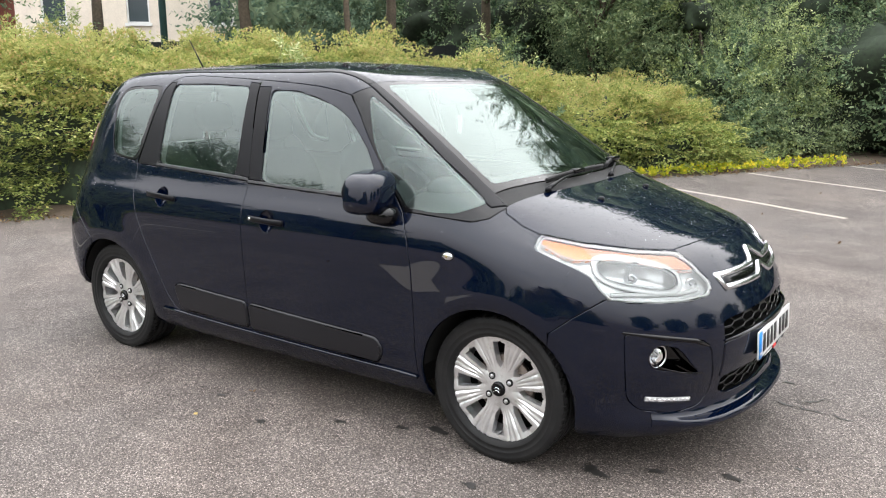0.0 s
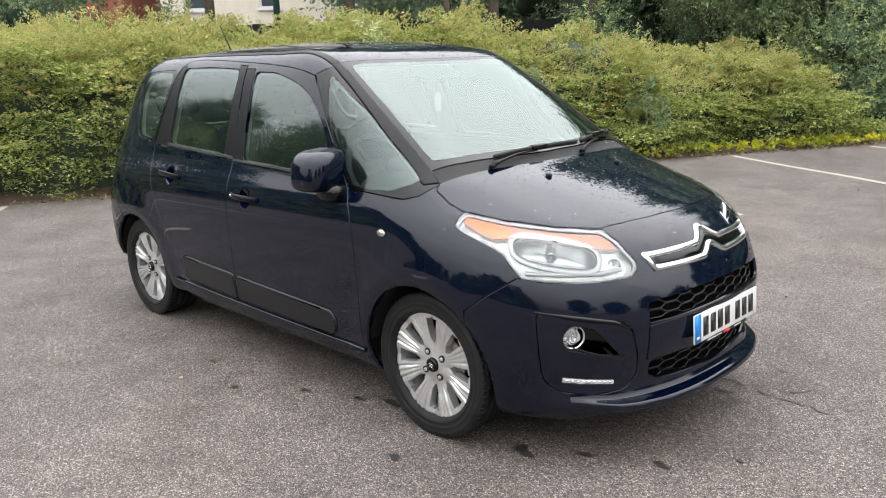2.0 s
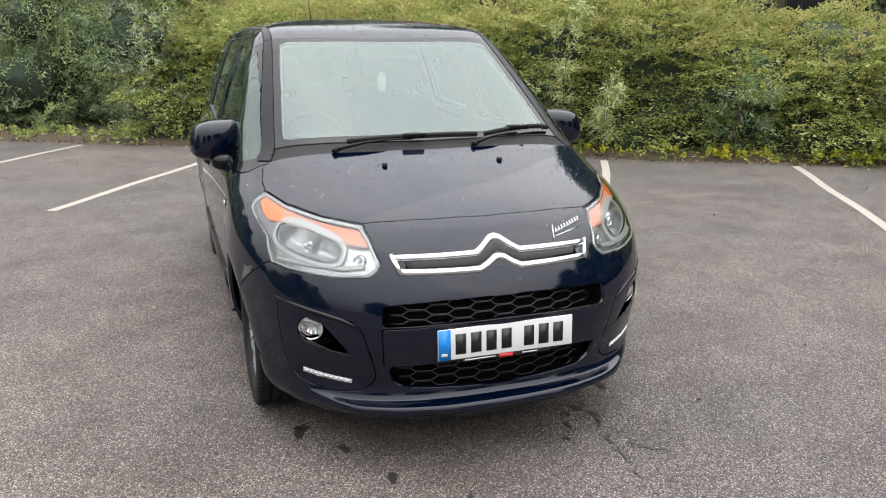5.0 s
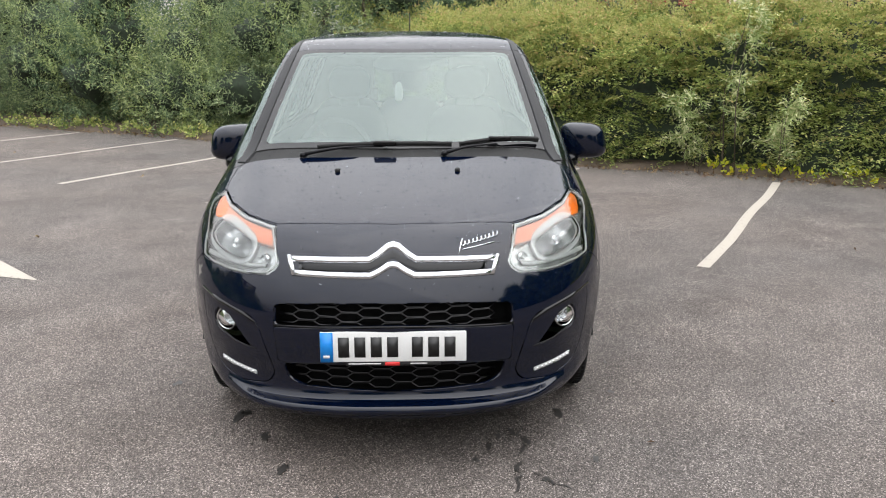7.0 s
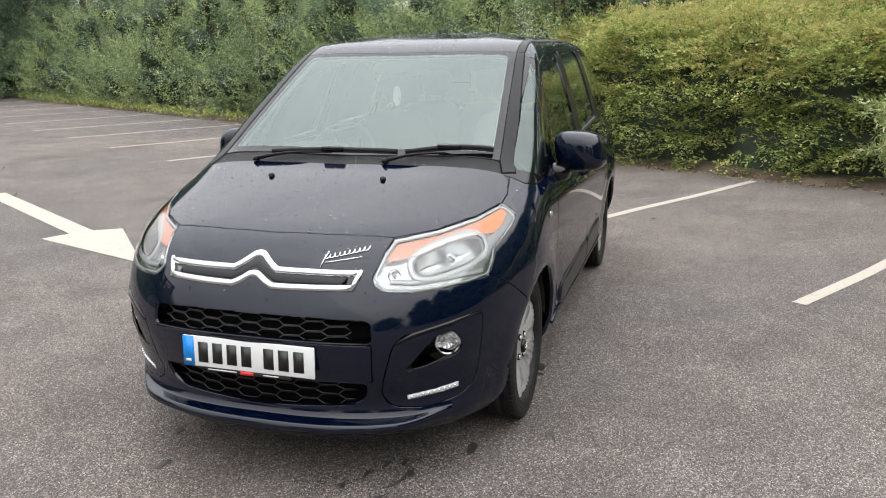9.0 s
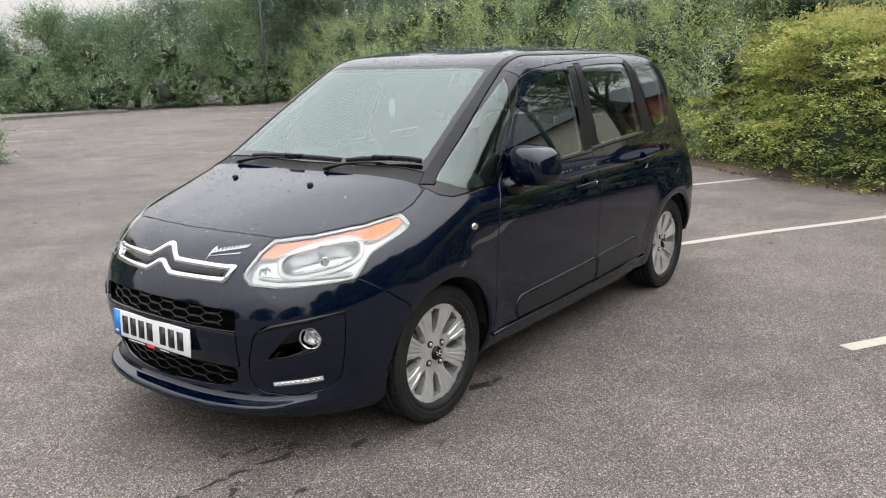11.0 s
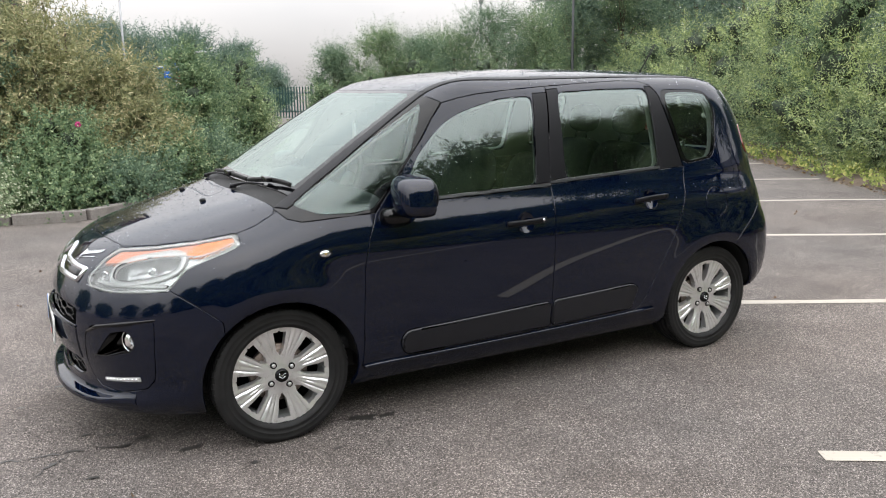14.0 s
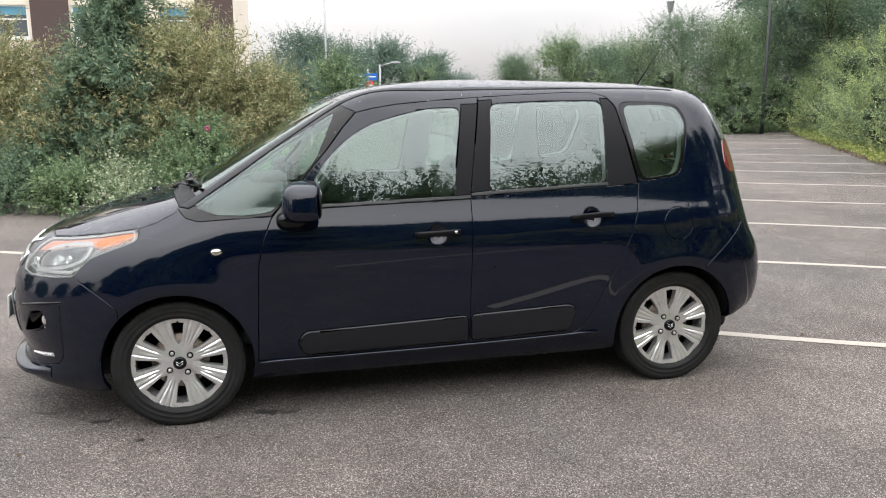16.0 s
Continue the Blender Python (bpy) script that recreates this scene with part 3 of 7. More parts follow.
for i, (q, w, r, h) in enumerate([(9.6, 8.6, 0.9, 2.1), (6.2, 9.6, 0.9, 2.6), (8.8, 9.8, 1.0, 2.8), (3.4, 10.2, 0.9, 2.3), (-3.6, 9.8, 1.1, 2.8), (-1.6, 9.8, 1.0, 2.5)]):
    c = bay(q, w)
    bush_at("leafy_shrub", "leafy green shrub growing through behind the hedge", c.x, c.y, r, h, SHRUB_LEAF, 6, 1900, 0.095, 0.04, 0.28, 120 + i, low=0.12, young=(WILLOW_LIT_TIP, 0.3))
# the weeping mass where the hedge ends
for i, (q, w, r, h) in enumerate([(9.9, 7.7, 0.95, 2.5), (11.1, 7.6, 1.1, 3.0), (12.4, 7.8, 1.15, 3.4), (10.4, 8.9, 1.4, 4.6), (12.2, 9.4, 1.6, 5.4), (13.7, 8.9, 1.3, 4.6), (15.0, 10.0, 1.5, 5.2)]):
    c = bay(q, w)
    bush_at("weeping_shrub", "large drooping grey-green shrub at the end of the hedge", c.x, c.y, r, h, WILLOW_LEAF if i % 2 else SHRUB_LEAF, 8, 3600, 0.085, 0.036, 0.34, 140 + i, droop=0.45 if i > 2 else 0.25, low=0.08, young=(WILLOW_LIT_TIP, 0.2))

# weeds in front of the hedge
for i, (q, w, r, h, mat, lab) in enumerate([
    (0.95, 6.05, 0.16, 2.1, WEED_LEAF, "tall pale willowherb weed in front of the hedge"),
    (1.45, 5.95, 0.14, 0.95, WEED_LEAF, "pale narrow-leaved weed at the hedge foot"),
    (0.35, 6.05, 0.14, 0.9, WEED_LEAF, "thin pale weed at the hedge foot"),
    (3.1, 5.95, 0.42, 1.25, SHRUB_LEAF, "leafy weed with faded brown flower heads"),
    (5.2, 6.15, 0.38, 1.1, SHRUB_LEAF, "leafy weed with faded brown flower heads"),
]):
    c = bay(q, w)
    random.seed(160 + i)
    bl = [(c.x + random.uniform(-0.6, 0.6) * r, c.y + random.uniform(-0.6, 0.6) * r, h * f, r * (0.7 + 0.5 * f), 0.16) for f in (0.35, 0.55, 0.75, 0.92)]
    bushy("weed", lab, bl, mat, "weed", 45, 0.11, 0.02, 0.14, 10, droop=0.25, stems=0.25)

# yellow creeper and litter along the foot of the hedge
p = np.array([bay(rng.uniform(4.0, 11.2), 5.85 + abs(rng.normal(0, 0.14)), rng.uniform(0.02, 0.12)) for _ in range(330)] + [bay(rng.uniform(0.6, 3.6), 5.9 + abs(rng.normal(0, 0.1)), rng.uniform(0.02, 0.12)) for _ in range(70)])
o = np.tile(np.array([0.5, -0.2, 0.8]), (len(p), 1))
creeper = mesh_object("creeper", leaf_cloud("creeper", p, o, YELLOW_LEAF, 0.055, 0.046, 5, 0.12, 0.2))
tagged(creeper, "bright yellow creeping leaves along the hedge foot", "creeper", kind="stuff")
p = np.array([bay(rng.uniform(-31, -4.6), 5.75 + abs(rng.normal(0, 0.4)), rng.uniform(0.02, 0.14)) for _ in range(800)])
ivy = mesh_object("ground_ivy", leaf_cloud("ground_ivy", p, np.tile(np.array([0.5, -0.2, 0.8]), (len(p), 1)), HEDGE_LEAF, 0.06, 0.045, 6, 0.18, 0.2))
tagged(ivy, "low yellow-green ivy along the foot of the shrubs", "ground cover", kind="stuff")
LITTER = leaf_material("leaf_litter", (0.1, 0.06, 0.035), (0.26, 0.17, 0.1), (0.4, 0.3, 0.12), 0.15, 0.1)
p = np.array([bay(rng.uniform(-31, 13), 5.7 + abs(rng.normal(0, 0.28)), 0.012) for _ in range(3200)] + [Vector((rng.uniform(-14, 14), rng.uniform(-8, 9), 0.01)) for _ in range(160)])
o = np.tile(np.array([0.6, 0.3, 0.0]), (len(p), 1))
litter = mesh_object("leaf_litter", leaf_cloud("leaf_litter", p, o, LITTER, 0.035, 0.022, 2, 0.03, 0.25))
tagged(litter, "scattered brown dead leaves on the asphalt edge", "leaf litter", kind="stuff")
bm = bmesh.new()
rows = []
for k in range(120):
    q = -32 + 46 * k / 119
    e = 5.95 + 0.12 * math.sin(q * 1.9) + 0.08 * math.sin(q * 5.3)
    rows.append([bm.verts.new(bay(q, e, 0.004)), bm.verts.new(bay(q, e + 0.15, 0.05)), bm.verts.new(bay(q, 9, 0.09)), bm.verts.new(bay(q, 14, 0.09))])
for a, b in zip(rows, rows[1:]):
    for k in range(3):
        bm.faces.new((a[k], b[k], b[k + 1], a[k + 1]))
bmesh.ops.recalc_face_normals(bm, faces=bm.faces)
verge = mesh_object("verge", bm, SOIL)
tagged(verge, "dark earth verge under the hedge and shrubs", "verge", kind="structure")

# ---------------------------------------------------------------- planted bed with a kerb
EDGE = [(7.5, -9.3), (6.0, -8.4), (4.3, -7.45), (3.2, -6.85), (2.3, -6.42), (1.5, -6.35), (1.0, -6.75), (0.4, -7.5), (-0.4, -8.7), (-1.2, -10.0), (-2.0, -11.6), (-2.7, -13.3), (-2.5, -14.4), (-0.8, -15.4), (8.5, -17.5)]
CONCRETE = plain("kerb_concrete", (0.2, 0.183, 0.168), 0.85, vary=0.25, grain=70, bump=0.3)
bm = bmesh.new()
bm.faces.new([bm.verts.new((x, y, 0.1)) for x, y in EDGE])
bmesh.ops.recalc_face_normals(bm, faces=bm.faces)
bed = mesh_object("planting_bed", bm, SOIL, smooth=False)
tagged(bed, "raised earth planting bed with a concrete kerb", "planting bed", kind="structure")
for (x0, y0), (x1, y1) in zip(EDGE[:-1], EDGE[1:-1]):
    L = math.hypot(x1 - x0, y1 - y0)
    k = max(1, round(L / 0.9))
    for j in range(k):
        t0 = (j + 0.01) / k
        a = math.degrees(math.atan2(y1 - y0, x1 - x0))
        bm = bmesh.new()
        box(bm, 0, L / k - 0.012, -0.065, 0.065, -0.05, 0.125, 0.012)
        kb = part("kerb_stone", bm, CONCRETE, bed, smooth=False)
        kb.matrix_basis = pose(x0 + (x1 - x0) * t0, y0 + (y1 - y0) * t0, 0, 0, 0, a)

BED = [
    ("rose_bush", "green rose bush with pink flowers in the bed", 1.55, -7.5, 0.72, 1.3, SHRUB_LEAF, 3400, 0.065, 0.04),
    ("dark_shrub", "tall dark green buddleia shrub in the bed", 2.9, -8.9, 1.15, 3.7, TREE_LEAF, 6000, 0.13, 0.042),
    ("golden_shrub", "dry golden shrub with narrow leaves in the bed", 3.5, -8.7, 0.9, 2.1, DRY_LEAF, 3770, 0.1, 0.027),
    ("golden_shrub", "dry golden shrub with narrow leaves in the bed", 4.5, -9.1, 1.3, 2.75, DRY_LEAF, 5220, 0.11, 0.027),
    ("golden_shrub", "tall dry golden shrub with narrow leaves in the bed", 2.2, -8.6, 1.1, 2.8, DRY_LEAF, 6090, 0.1, 0.027),
    ("golden_shrub", "dry golden shrub with narrow leaves in the bed", 1.3, -9.3, 1.2, 3.1, DRY_LEAF, 5510, 0.11, 0.027),
    ("golden_shrub", "dry golden shrub with narrow leaves in the bed", 0.5, -9.5, 0.95, 2.2, DRY_LEAF, 3770, 0.11, 0.027),
    ("golden_shrub", "pale golden shrub with narrow leaves in the bed", 5.2, -9.8, 1.2, 2.9, DRY_LEAF, 3770, 0.11, 0.027),
    ("leafy_shrub", "dense green shrub at the end of the bed", -0.85, -11.5, 0.78, 2.45, SHRUB_LEAF, 4200, 0.1, 0.034),
    ("leafy_shrub", "fresh yellow-green shrub at the end of the bed", -1.95, -11.7, 0.5, 1.6, WILLOW_LEAF, 2000, 0.09, 0.03),
    ("leafy_shrub", "fresh green shrub in the bed", 0.4, -12.4, 0.9, 2.2, TREE_LEAF, 2200, 0.12, 0.05),
    ("variegated_shrub", "low cream-variegated shrub beside the kerb", 2.75, -7.55, 0.55, 0.8, PALE_LEAF, 1500, 0.06, 0.04),
    ("low_shrub", "low dull green ground cover beside the kerb", 0.9, -7.75, 0.6, 0.65, TREE_LEAF, 1300, 0.06, 0.04),
    ("low_shrub", "low green ground cover beside the kerb", 0.1, -8.75, 0.65, 0.8, SHRUB_LEAF, 1500, 0.07, 0.045),
    ("low_shrub", "low green ground cover beside the kerb", -0.6, -9.9, 0.65, 0.85, TREE_LEAF, 1300, 0.07, 0.045),
    ("low_shrub", "low green ground cover beside the kerb", -1.5, -11.5, 0.6, 1.1, SHRUB_LEAF, 1200, 0.08, 0.045),
    ("low_shrub", "low green ground cover beside the kerb", 3.9, -8.1, 0.7, 0.9, TREE_LEAF, 1700, 0.07, 0.05),
    ("low_shrub", "low green ground cover beside the kerb", 5.2, -8.75, 0.75, 1.0, SHRUB_LEAF, 1500, 0.07, 0.05),
    ("variegated_shrub", "low cream-variegated shrub overhanging the kerb", 2.5, -6.95, 0.42, 0.6, PALE_LEAF, 1500, 0.055, 0.035),
    ("low_shrub", "low green ground cover overhanging the kerb", 3.3, -7.2, 0.5, 0.6, SHRUB_LEAF, 1700, 0.06, 0.04),
    ("low_shrub", "low green ground cover overhanging the kerb", 4.2, -7.7, 0.55, 0.7, TREE_LEAF, 1700, 0.06, 0.04),
    ("low_shrub", "low green ground cover overhanging the kerb", 5.2, -8.25, 0.6, 0.75, SHRUB_LEAF, 1500, 0.06, 0.04),
    ("low_shrub", "low green ground cover overhanging the kerb", 1.0, -7.2, 0.45, 0.5, TREE_LEAF, 1400, 0.06, 0.04),
    ("low_shrub", "low green ground cover beside the kerb", 1.9, -7.0, 0.5, 0.6, SHRUB_LEAF, 1200, 0.06, 0.045),
]
for i, (nm, lab, x, y, r, h, mat, cnt, ln, wd) in enumerate(BED):
    bush_at(nm, lab, x, y, r, h, mat, 7, int(cnt * 0.95), ln * 0.9, wd * 0.95, 0.24, 200 + i, low=0.12, core=0.0 if mat is DRY_LEAF else 0.34)
PINK_PETAL = plain("pink_petal", (0.45, 0.04, 0.17), 0.6, vary=0.2)
for x, y, z in ((1.46, -6.84, 1.12),):
    bm = bmesh.new()
    for k in range(6):
        a = k * 1.047
        pillow(bm, x + 0.022 * math.cos(a), y + 0.02, z + 0.022 * math.sin(a), 0.036, 0.024, 0.034, 2.0, us=8, vs=6)
    fl = mesh_object("rose_flower", bm, PINK_PETAL)
    tagged(fl, "pink rose flower on the rose bush", "flower", "rose flowers")

# ---------------------------------------------------------------- road markings in the aisle
ARROW = [(-0.46, -2.58), (-0.94, -4.0), (-1.165, -3.9), (-2.62, -6.42), (-2.8, -6.32), (-1.33, -3.79), (-1.47, -3.58)]
ARROW = [(x + 0.03, y + 0.07) for x, y in ARROW]
bm = bmesh.new()
vs = [bm.verts.new((x, y, 0.004)) for x, y in ARROW]
bm.faces.new((vs[0], vs[1], vs[2], vs[5], vs[6]))
bm.faces.new((vs[2], vs[3], vs[4], vs[5]))
bmesh.ops.recalc_face_normals(bm, faces=bm.faces)
arrow = mesh_object("direction_arrow", bm, ROAD_PAINT, smooth=False)
tagged(arrow, "worn white painted direction arrow on asphalt", "road marking", kind="structure")
for pts in (((3.95, -4.48), (3.0, -3.97)), ((-3.9, -17.1), (-4.95, -15.85)), ((-6.2, -18.55), (-7.35, -18.0)), ((-5.2, -21.5), (-6.9, -21.2))):
    line = ribbon("lane_line", pts, 0.1, 0.004, ROAD_PAINT)
    tagged(line, "worn white painted lane line on asphalt", "road marking", kind="structure")

# damp and oily spots round the car
WET_SPOT = Nodes("wet_spot").set(Base_Color=rgb(0.03, 0.028, 0.026), Roughness=0.42).mat
random.seed(9)
SPOTS = [(1.65, -0.68, 0.05), (1.84, -0.54, 0.035), (0.77, -0.79, 0.03), (0.9, -0.72, 0.05), (0.5, -0.9, 0.03), (0.2, -1.1, 0.028), (-0.2, -1.0, 0.025), (1.65, 0.68, 0.045), (0.87, 0.76, 0.06), (0.76, 0.78, 0.04), (1.9, 0.51, 0.03), (2.05, 0.76, 0.028), (1.82, 0.46, 0.032), (1.86, 0.4, 0.022), (2.1, -0.42, 0.035), (1.62, -0.66, 0.03), (2.05, 0.3, 0.02), (1.95, 0.36, 0.025), (-0.57, 0.8, 0.02), (0.3, 0.9, 0.018), (2.3, -0.2, 0.018), (2.2, 0.55, 0.02), (1.3, -1.05, 0.03), (1.1, 1.0, 0.018), (1.45, 0.95, 0.02)]
for x, y, r in SPOTS:
    bm = bmesh.new()
    k = 18
    ph = random.uniform(0, 6)
    bm.faces.new([bm.verts.new((x + r * (0.95 + 0.4 * math.sin(3 * t + ph) + random.uniform(-0.3, 0.3)) * math.cos(t), y + r * (0.55 + 0.22 * math.sin(2 * t + ph) + random.uniform(-0.2, 0.2)) * math.sin(t), 0.0035)) for t in [2 * math.pi * j / k for j in range(k)]])
    bmesh.ops.recalc_face_normals(bm, faces=bm.faces)
    sp = mesh_object("damp_spot", bm, WET_SPOT, smooth=False)
    tagged(sp, "small dark damp spot on the asphalt", "damp spot", "damp spots", "structure")

random.seed(21)
for start, end, steps in (((1.62, 0.52), (2.5, 0.42), 26), ((2.12, 0.45), (2.38, 0.78), 10)):
    bm = bmesh.new()
    rows = []
    for k in range(steps + 1):
        f = k / steps
        c = Vector((start[0] + (end[0] - start[0]) * f + random.uniform(-0.012, 0.012), start[1] + (end[1] - start[1]) * f + random.uniform(-0.02, 0.02), 0.0036))
        w = random.choice((0.0006, 0.001, 0.003, 0.005, 0.008)) * math.sin(math.pi * min(0.95, max(0.05, f))) ** 0.5
        rows.append([bm.verts.new(c + Vector((w * 0.4, w, 0))), bm.verts.new(c - Vector((w * 0.4, w, 0)))])
    for a, b in zip(rows, rows[1:]):
        bm.faces.new((a[0], b[0], b[1], a[1]))
    bmesh.ops.recalc_face_normals(bm, faces=bm.faces)
    crack = mesh_object("asphalt_crack", bm, WET_SPOT, smooth=False)
    tagged(crack, "thin dark broken crack in the asphalt", "crack", kind="structure")

# ---------------------------------------------------------------- far side: trees, fence, lamps, signs
for i, (x, y, h, r) in enumerate([(-10.5, -29.5, 3.3, 0.9), (-12.4, -28.4, 4.1, 1.5), (-14.0, -28.0, 3.8, 1.7), (-15.6, -28.0, 4.1, 1.8), (-17.4, -27.4, 5.1, 1.9), (-19.4, -27.0, 5.0, 2.1), (-21.6, -27.6, 6.2, 2.2), (-24.0, -26.5, 7.0, 2.4)]):
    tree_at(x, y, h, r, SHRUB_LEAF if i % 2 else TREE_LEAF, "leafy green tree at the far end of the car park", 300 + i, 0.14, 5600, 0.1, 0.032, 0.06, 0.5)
for i, (x, y, r, h) in enumerate([(-10.7, -26.9, 1.1, 2.1), (-9.5, -27.8, 0.8, 1.7), (-6.2, -28.0, 1.25, 2.9), (-13.2, -26.3, 1.5, 2.8), (-16.0, -25.6, 1.6, 2.8), (-18.8, -25.0, 1.5, 2.6), (-21.5, -26.0, 1.6, 2.6), (-24.5, -27.0, 1.8, 3.0)]):
    bush_at("far_shrub", "leafy shrub at the far edge of the car park", x, y, r, h, SHRUB_LEAF, 7, 2000, 0.11, 0.036, 0.36, 320 + i, low=0.1)
for i, (x, y, h, r) in enumerate([(-2.6, -44, 5.4, 2.4), (-5.0, -46, 5.0, 2.4), (-8.0, -47, 5.2, 2.3), (-10.5, -46, 4.3, 1.9), (-12.5, -47, 2.8, 1.6), (0.5, -40, 3.4, 1.9), (-1.5, -36, 3.2, 1.8), (3.0, -36, 3.4, 1.9)]):
    tree_at(x, y, h, r, DARK_HAZY_LEAF, "dark green tree across the road", 340 + i, 0.16, 3600, 0.16, 0.07, 0.08, 0.6)

GREEN_STEEL = plain("green_painted_steel", (0.016, 0.06, 0.055), 0.45, vary=0.15, grain=80)
BROWN_STEEL = plain("dark_painted_steel", (0.02, 0.022, 0.024), 0.5, vary=0.15)
GREY_STEEL = plain("galvanised_steel", (0.32, 0.33, 0.34), 0.4, 0.6, vary=0.12)
fence = tagged(new("palisade_fence"), "green steel palisade fence at the car park exit", "fence")
fa, fb = Vector((-10.6, -32.9, 0)), Vector((-6.4, -34.4, 0))
for k in range(34):
    c = fa.lerp(fb, k / 33)
    bm = bmesh.new()
    box(bm, c.x - 0.03, c.x + 0.03, c.y - 0.01, c.y + 0.01, 0.08, 1.55, 0.004)
    part("pale", bm, GREEN_STEEL, fence, smooth=False)
for z in (0.4, 1.25):
    bm = bmesh.new()
    tube(bm, [fa + Vector((0, 0, z)), fb + Vector((0, 0, z))], 0.025, 6)
    part("rail", bm, GREEN_STEEL, fence)
for c in (fa, fb, fa.lerp(fb, 0.5)):
    bm = bmesh.new()
    box(bm, c.x - 0.05, c.x + 0.05, c.y - 0.05, c.y + 0.05, 0, 1.65, 0.006)
    part("post", bm, GREEN_STEEL, fence, smooth=False)
bm = bmesh.new()
isl = [(-6.6, -24.9), (-8.5, -24.6), (-10.5, -24.75), (-13.0, -24.6), (-13.0, -36), (-6.6, -36)]
vs = [bm.verts.new((x, y, 0.1)) for x, y in isl]
f = bm.faces.new(vs)
r = bmesh.ops.extrude_face_region(bm, geom=[f])
bmesh.ops.translate(bm, vec=(0, 0, -0.15), verts=[g for g in r["geom"] if isinstance(g, bmesh.types.BMVert)])
bmesh.ops.recalc_face_normals(bm, faces=bm.faces)
tagged(mesh_object("far_pavement", bm, plain("worn_pavement", (0.12, 0.108, 0.098), 0.9, vary=0.25, grain=12), smooth=False), "low concrete pavement at the far exit", "pavement", kind="structure")

rail = tagged(new("guard_rail"), "green painted tubular guard rail beyond the hedge end", "rail")
r0, r1 = bay(15.1, 8.35), bay(21.0, 8.0)
for k in range(4):
    c = r0.lerp(r1, k / 3)
    bm = bmesh.new()
    box(bm, c.x - 0.06, c.x + 0.06, c.y - 0.06, c.y + 0.06, 0, 1.15, 0.01)
    part("post", bm, GREEN_STEEL, rail, smooth=False)
for z in (0.5, 0.8, 1.1):
    bm = bmesh.new()
    tube(bm, [r0 + Vector((0, 0, z)), r1 + Vector((0, 0, z))], 0.03, 8)
    part("rail_bar", bm, GREEN_STEEL, rail)


def lamp_post(x, y, h, arm, label, material, lantern=False):
    ob = tagged(new("street_lamp"), label, "street lamp")
    bm = bmesh.new()
    tube(bm, [(x, y, 0), (x, y, 1.2), (x, y, h)], [0.09, 0.06, 0.045], 10)
    part("pole", bm, material, ob)
    bm = bmesh.new()
    if lantern:
        lathe(bm, [(0.02, -0.02), (0.1, 0.02), (0.17, 0.42), (0.2, 0.45), (0.06, 0.6), (0.02, 0.7)], pose(x, y, h), 8)
        part("lantern", bm, material, ob, smooth=False)
    else:
        tube(bm, [(x, y, h - 0.1), (x - arm * 0.6, y, h + 0.05), (x - arm, y, h + 0.12)], [0.04, 0.035, 0.03], 8)
        part("arm", bm, material, ob)
        bm = bmesh.new()
        pillow(bm, x - arm, y, h + 0.1, 0.6, 0.24, 0.12, 3.0)
        part("lamp_head", bm, material, ob)


lamp_post(-17.2, -28.2, 5.1, 0, "grey post-top lantern street lamp", GREY_STEEL, True)
lamp_post(-3.4, -41.0, 11.0, 1.2, "tall grey street lamp", GREY_STEEL)
lamp_post(-6.4, -41.0, 3.35, 0.9, "grey street lamp with a short arm", GREY_STEEL)
lamp_post(-10.8, -52.0, 2.9, 0.9, "far grey street lamp", GREY_STEEL)

lamp_post(-19.2, -24.0, 8.0, 0.7, "tall dark street lamp among the trees", BROWN_STEEL)

SIGN_BLUE = plain("sign_blue", (0.01, 0.12, 0.5), 0.4, vary=0.05)
SIGN_RED = plain("sign_red", (0.55, 0.02, 0.03), 0.4, vary=0.05)
SIGN_WHITE = plain("sign_white", (0.75, 0.75, 0.75), 0.5, vary=0.05)
sx, sy_ = -4.9, -35.4
sign = tagged(new("road_sign"), "blue direction signs and a red no-entry disc on a post", "road sign")
bm = bmesh.new()
tube(bm, [(sx, sy_, 0), (sx, sy_, 2.9)], 0.04, 8)
part("post", bm, GREY_STEEL, sign)
for x0, x1, z0, z1, mat, nm in ((0.2, 0.85, 2.45, 2.62, SIGN_BLUE, "finger_board"), (-0.45, 0.15, 2.35, 2.7, SIGN_BLUE, "blue_board"), (0.15, 0.55, 2.02, 2.32, SIGN_BLUE, "small_board")):
    bm = bmesh.new()
    box(bm, sx + x0, sx + x1, sy_ + 0.05, sy_ + 0.08, z0, z1, 0.01)
    b = part(nm, bm, mat, sign, smooth=False)
    bm = bmesh.new()
    box(bm, sx + x0 + 0.08, sx + x1 - 0.08, sy_ + 0.08, sy_ + 0.084, (z0 + z1) / 2 - 0.025, (z0 + z1) / 2 + 0.025)
    part("wording_bar", bm, SIGN_WHITE, b, smooth=False)
bm = bmesh.new()
bmesh.ops.create_cone(bm, segments=24, cap_ends=True, radius1=0.2, radius2=0.2, depth=0.02, matrix=pose(sx - 0.1, sy_ + 0.1, 2.12, 90))
disc = part("no_entry_disc", bm, SIGN_RED, sign)
bm = bmesh.new()
box(bm, sx - 0.23, sx + 0.03, sy_ + 0.112, sy_ + 0.118, 2.09, 2.15)
part("white_bar", bm, SIGN_WHITE, disc, smooth=False)

# ---------------------------------------------------------------- buildings
RENDER_CREAM = plain("cream_render", (0.72, 0.64, 0.54), 0.85, vary=0.08, grain=20, bump=0.1)
BROWN_CLAD = plain("brown_cladding", (0.07, 0.045, 0.04), 0.7, vary=0.15, grain=15)
BRICK_RED = plain("red_brickwork", (0.32, 0.1, 0.065), 0.85, vary=0.3, grain=18, bump=0.2)
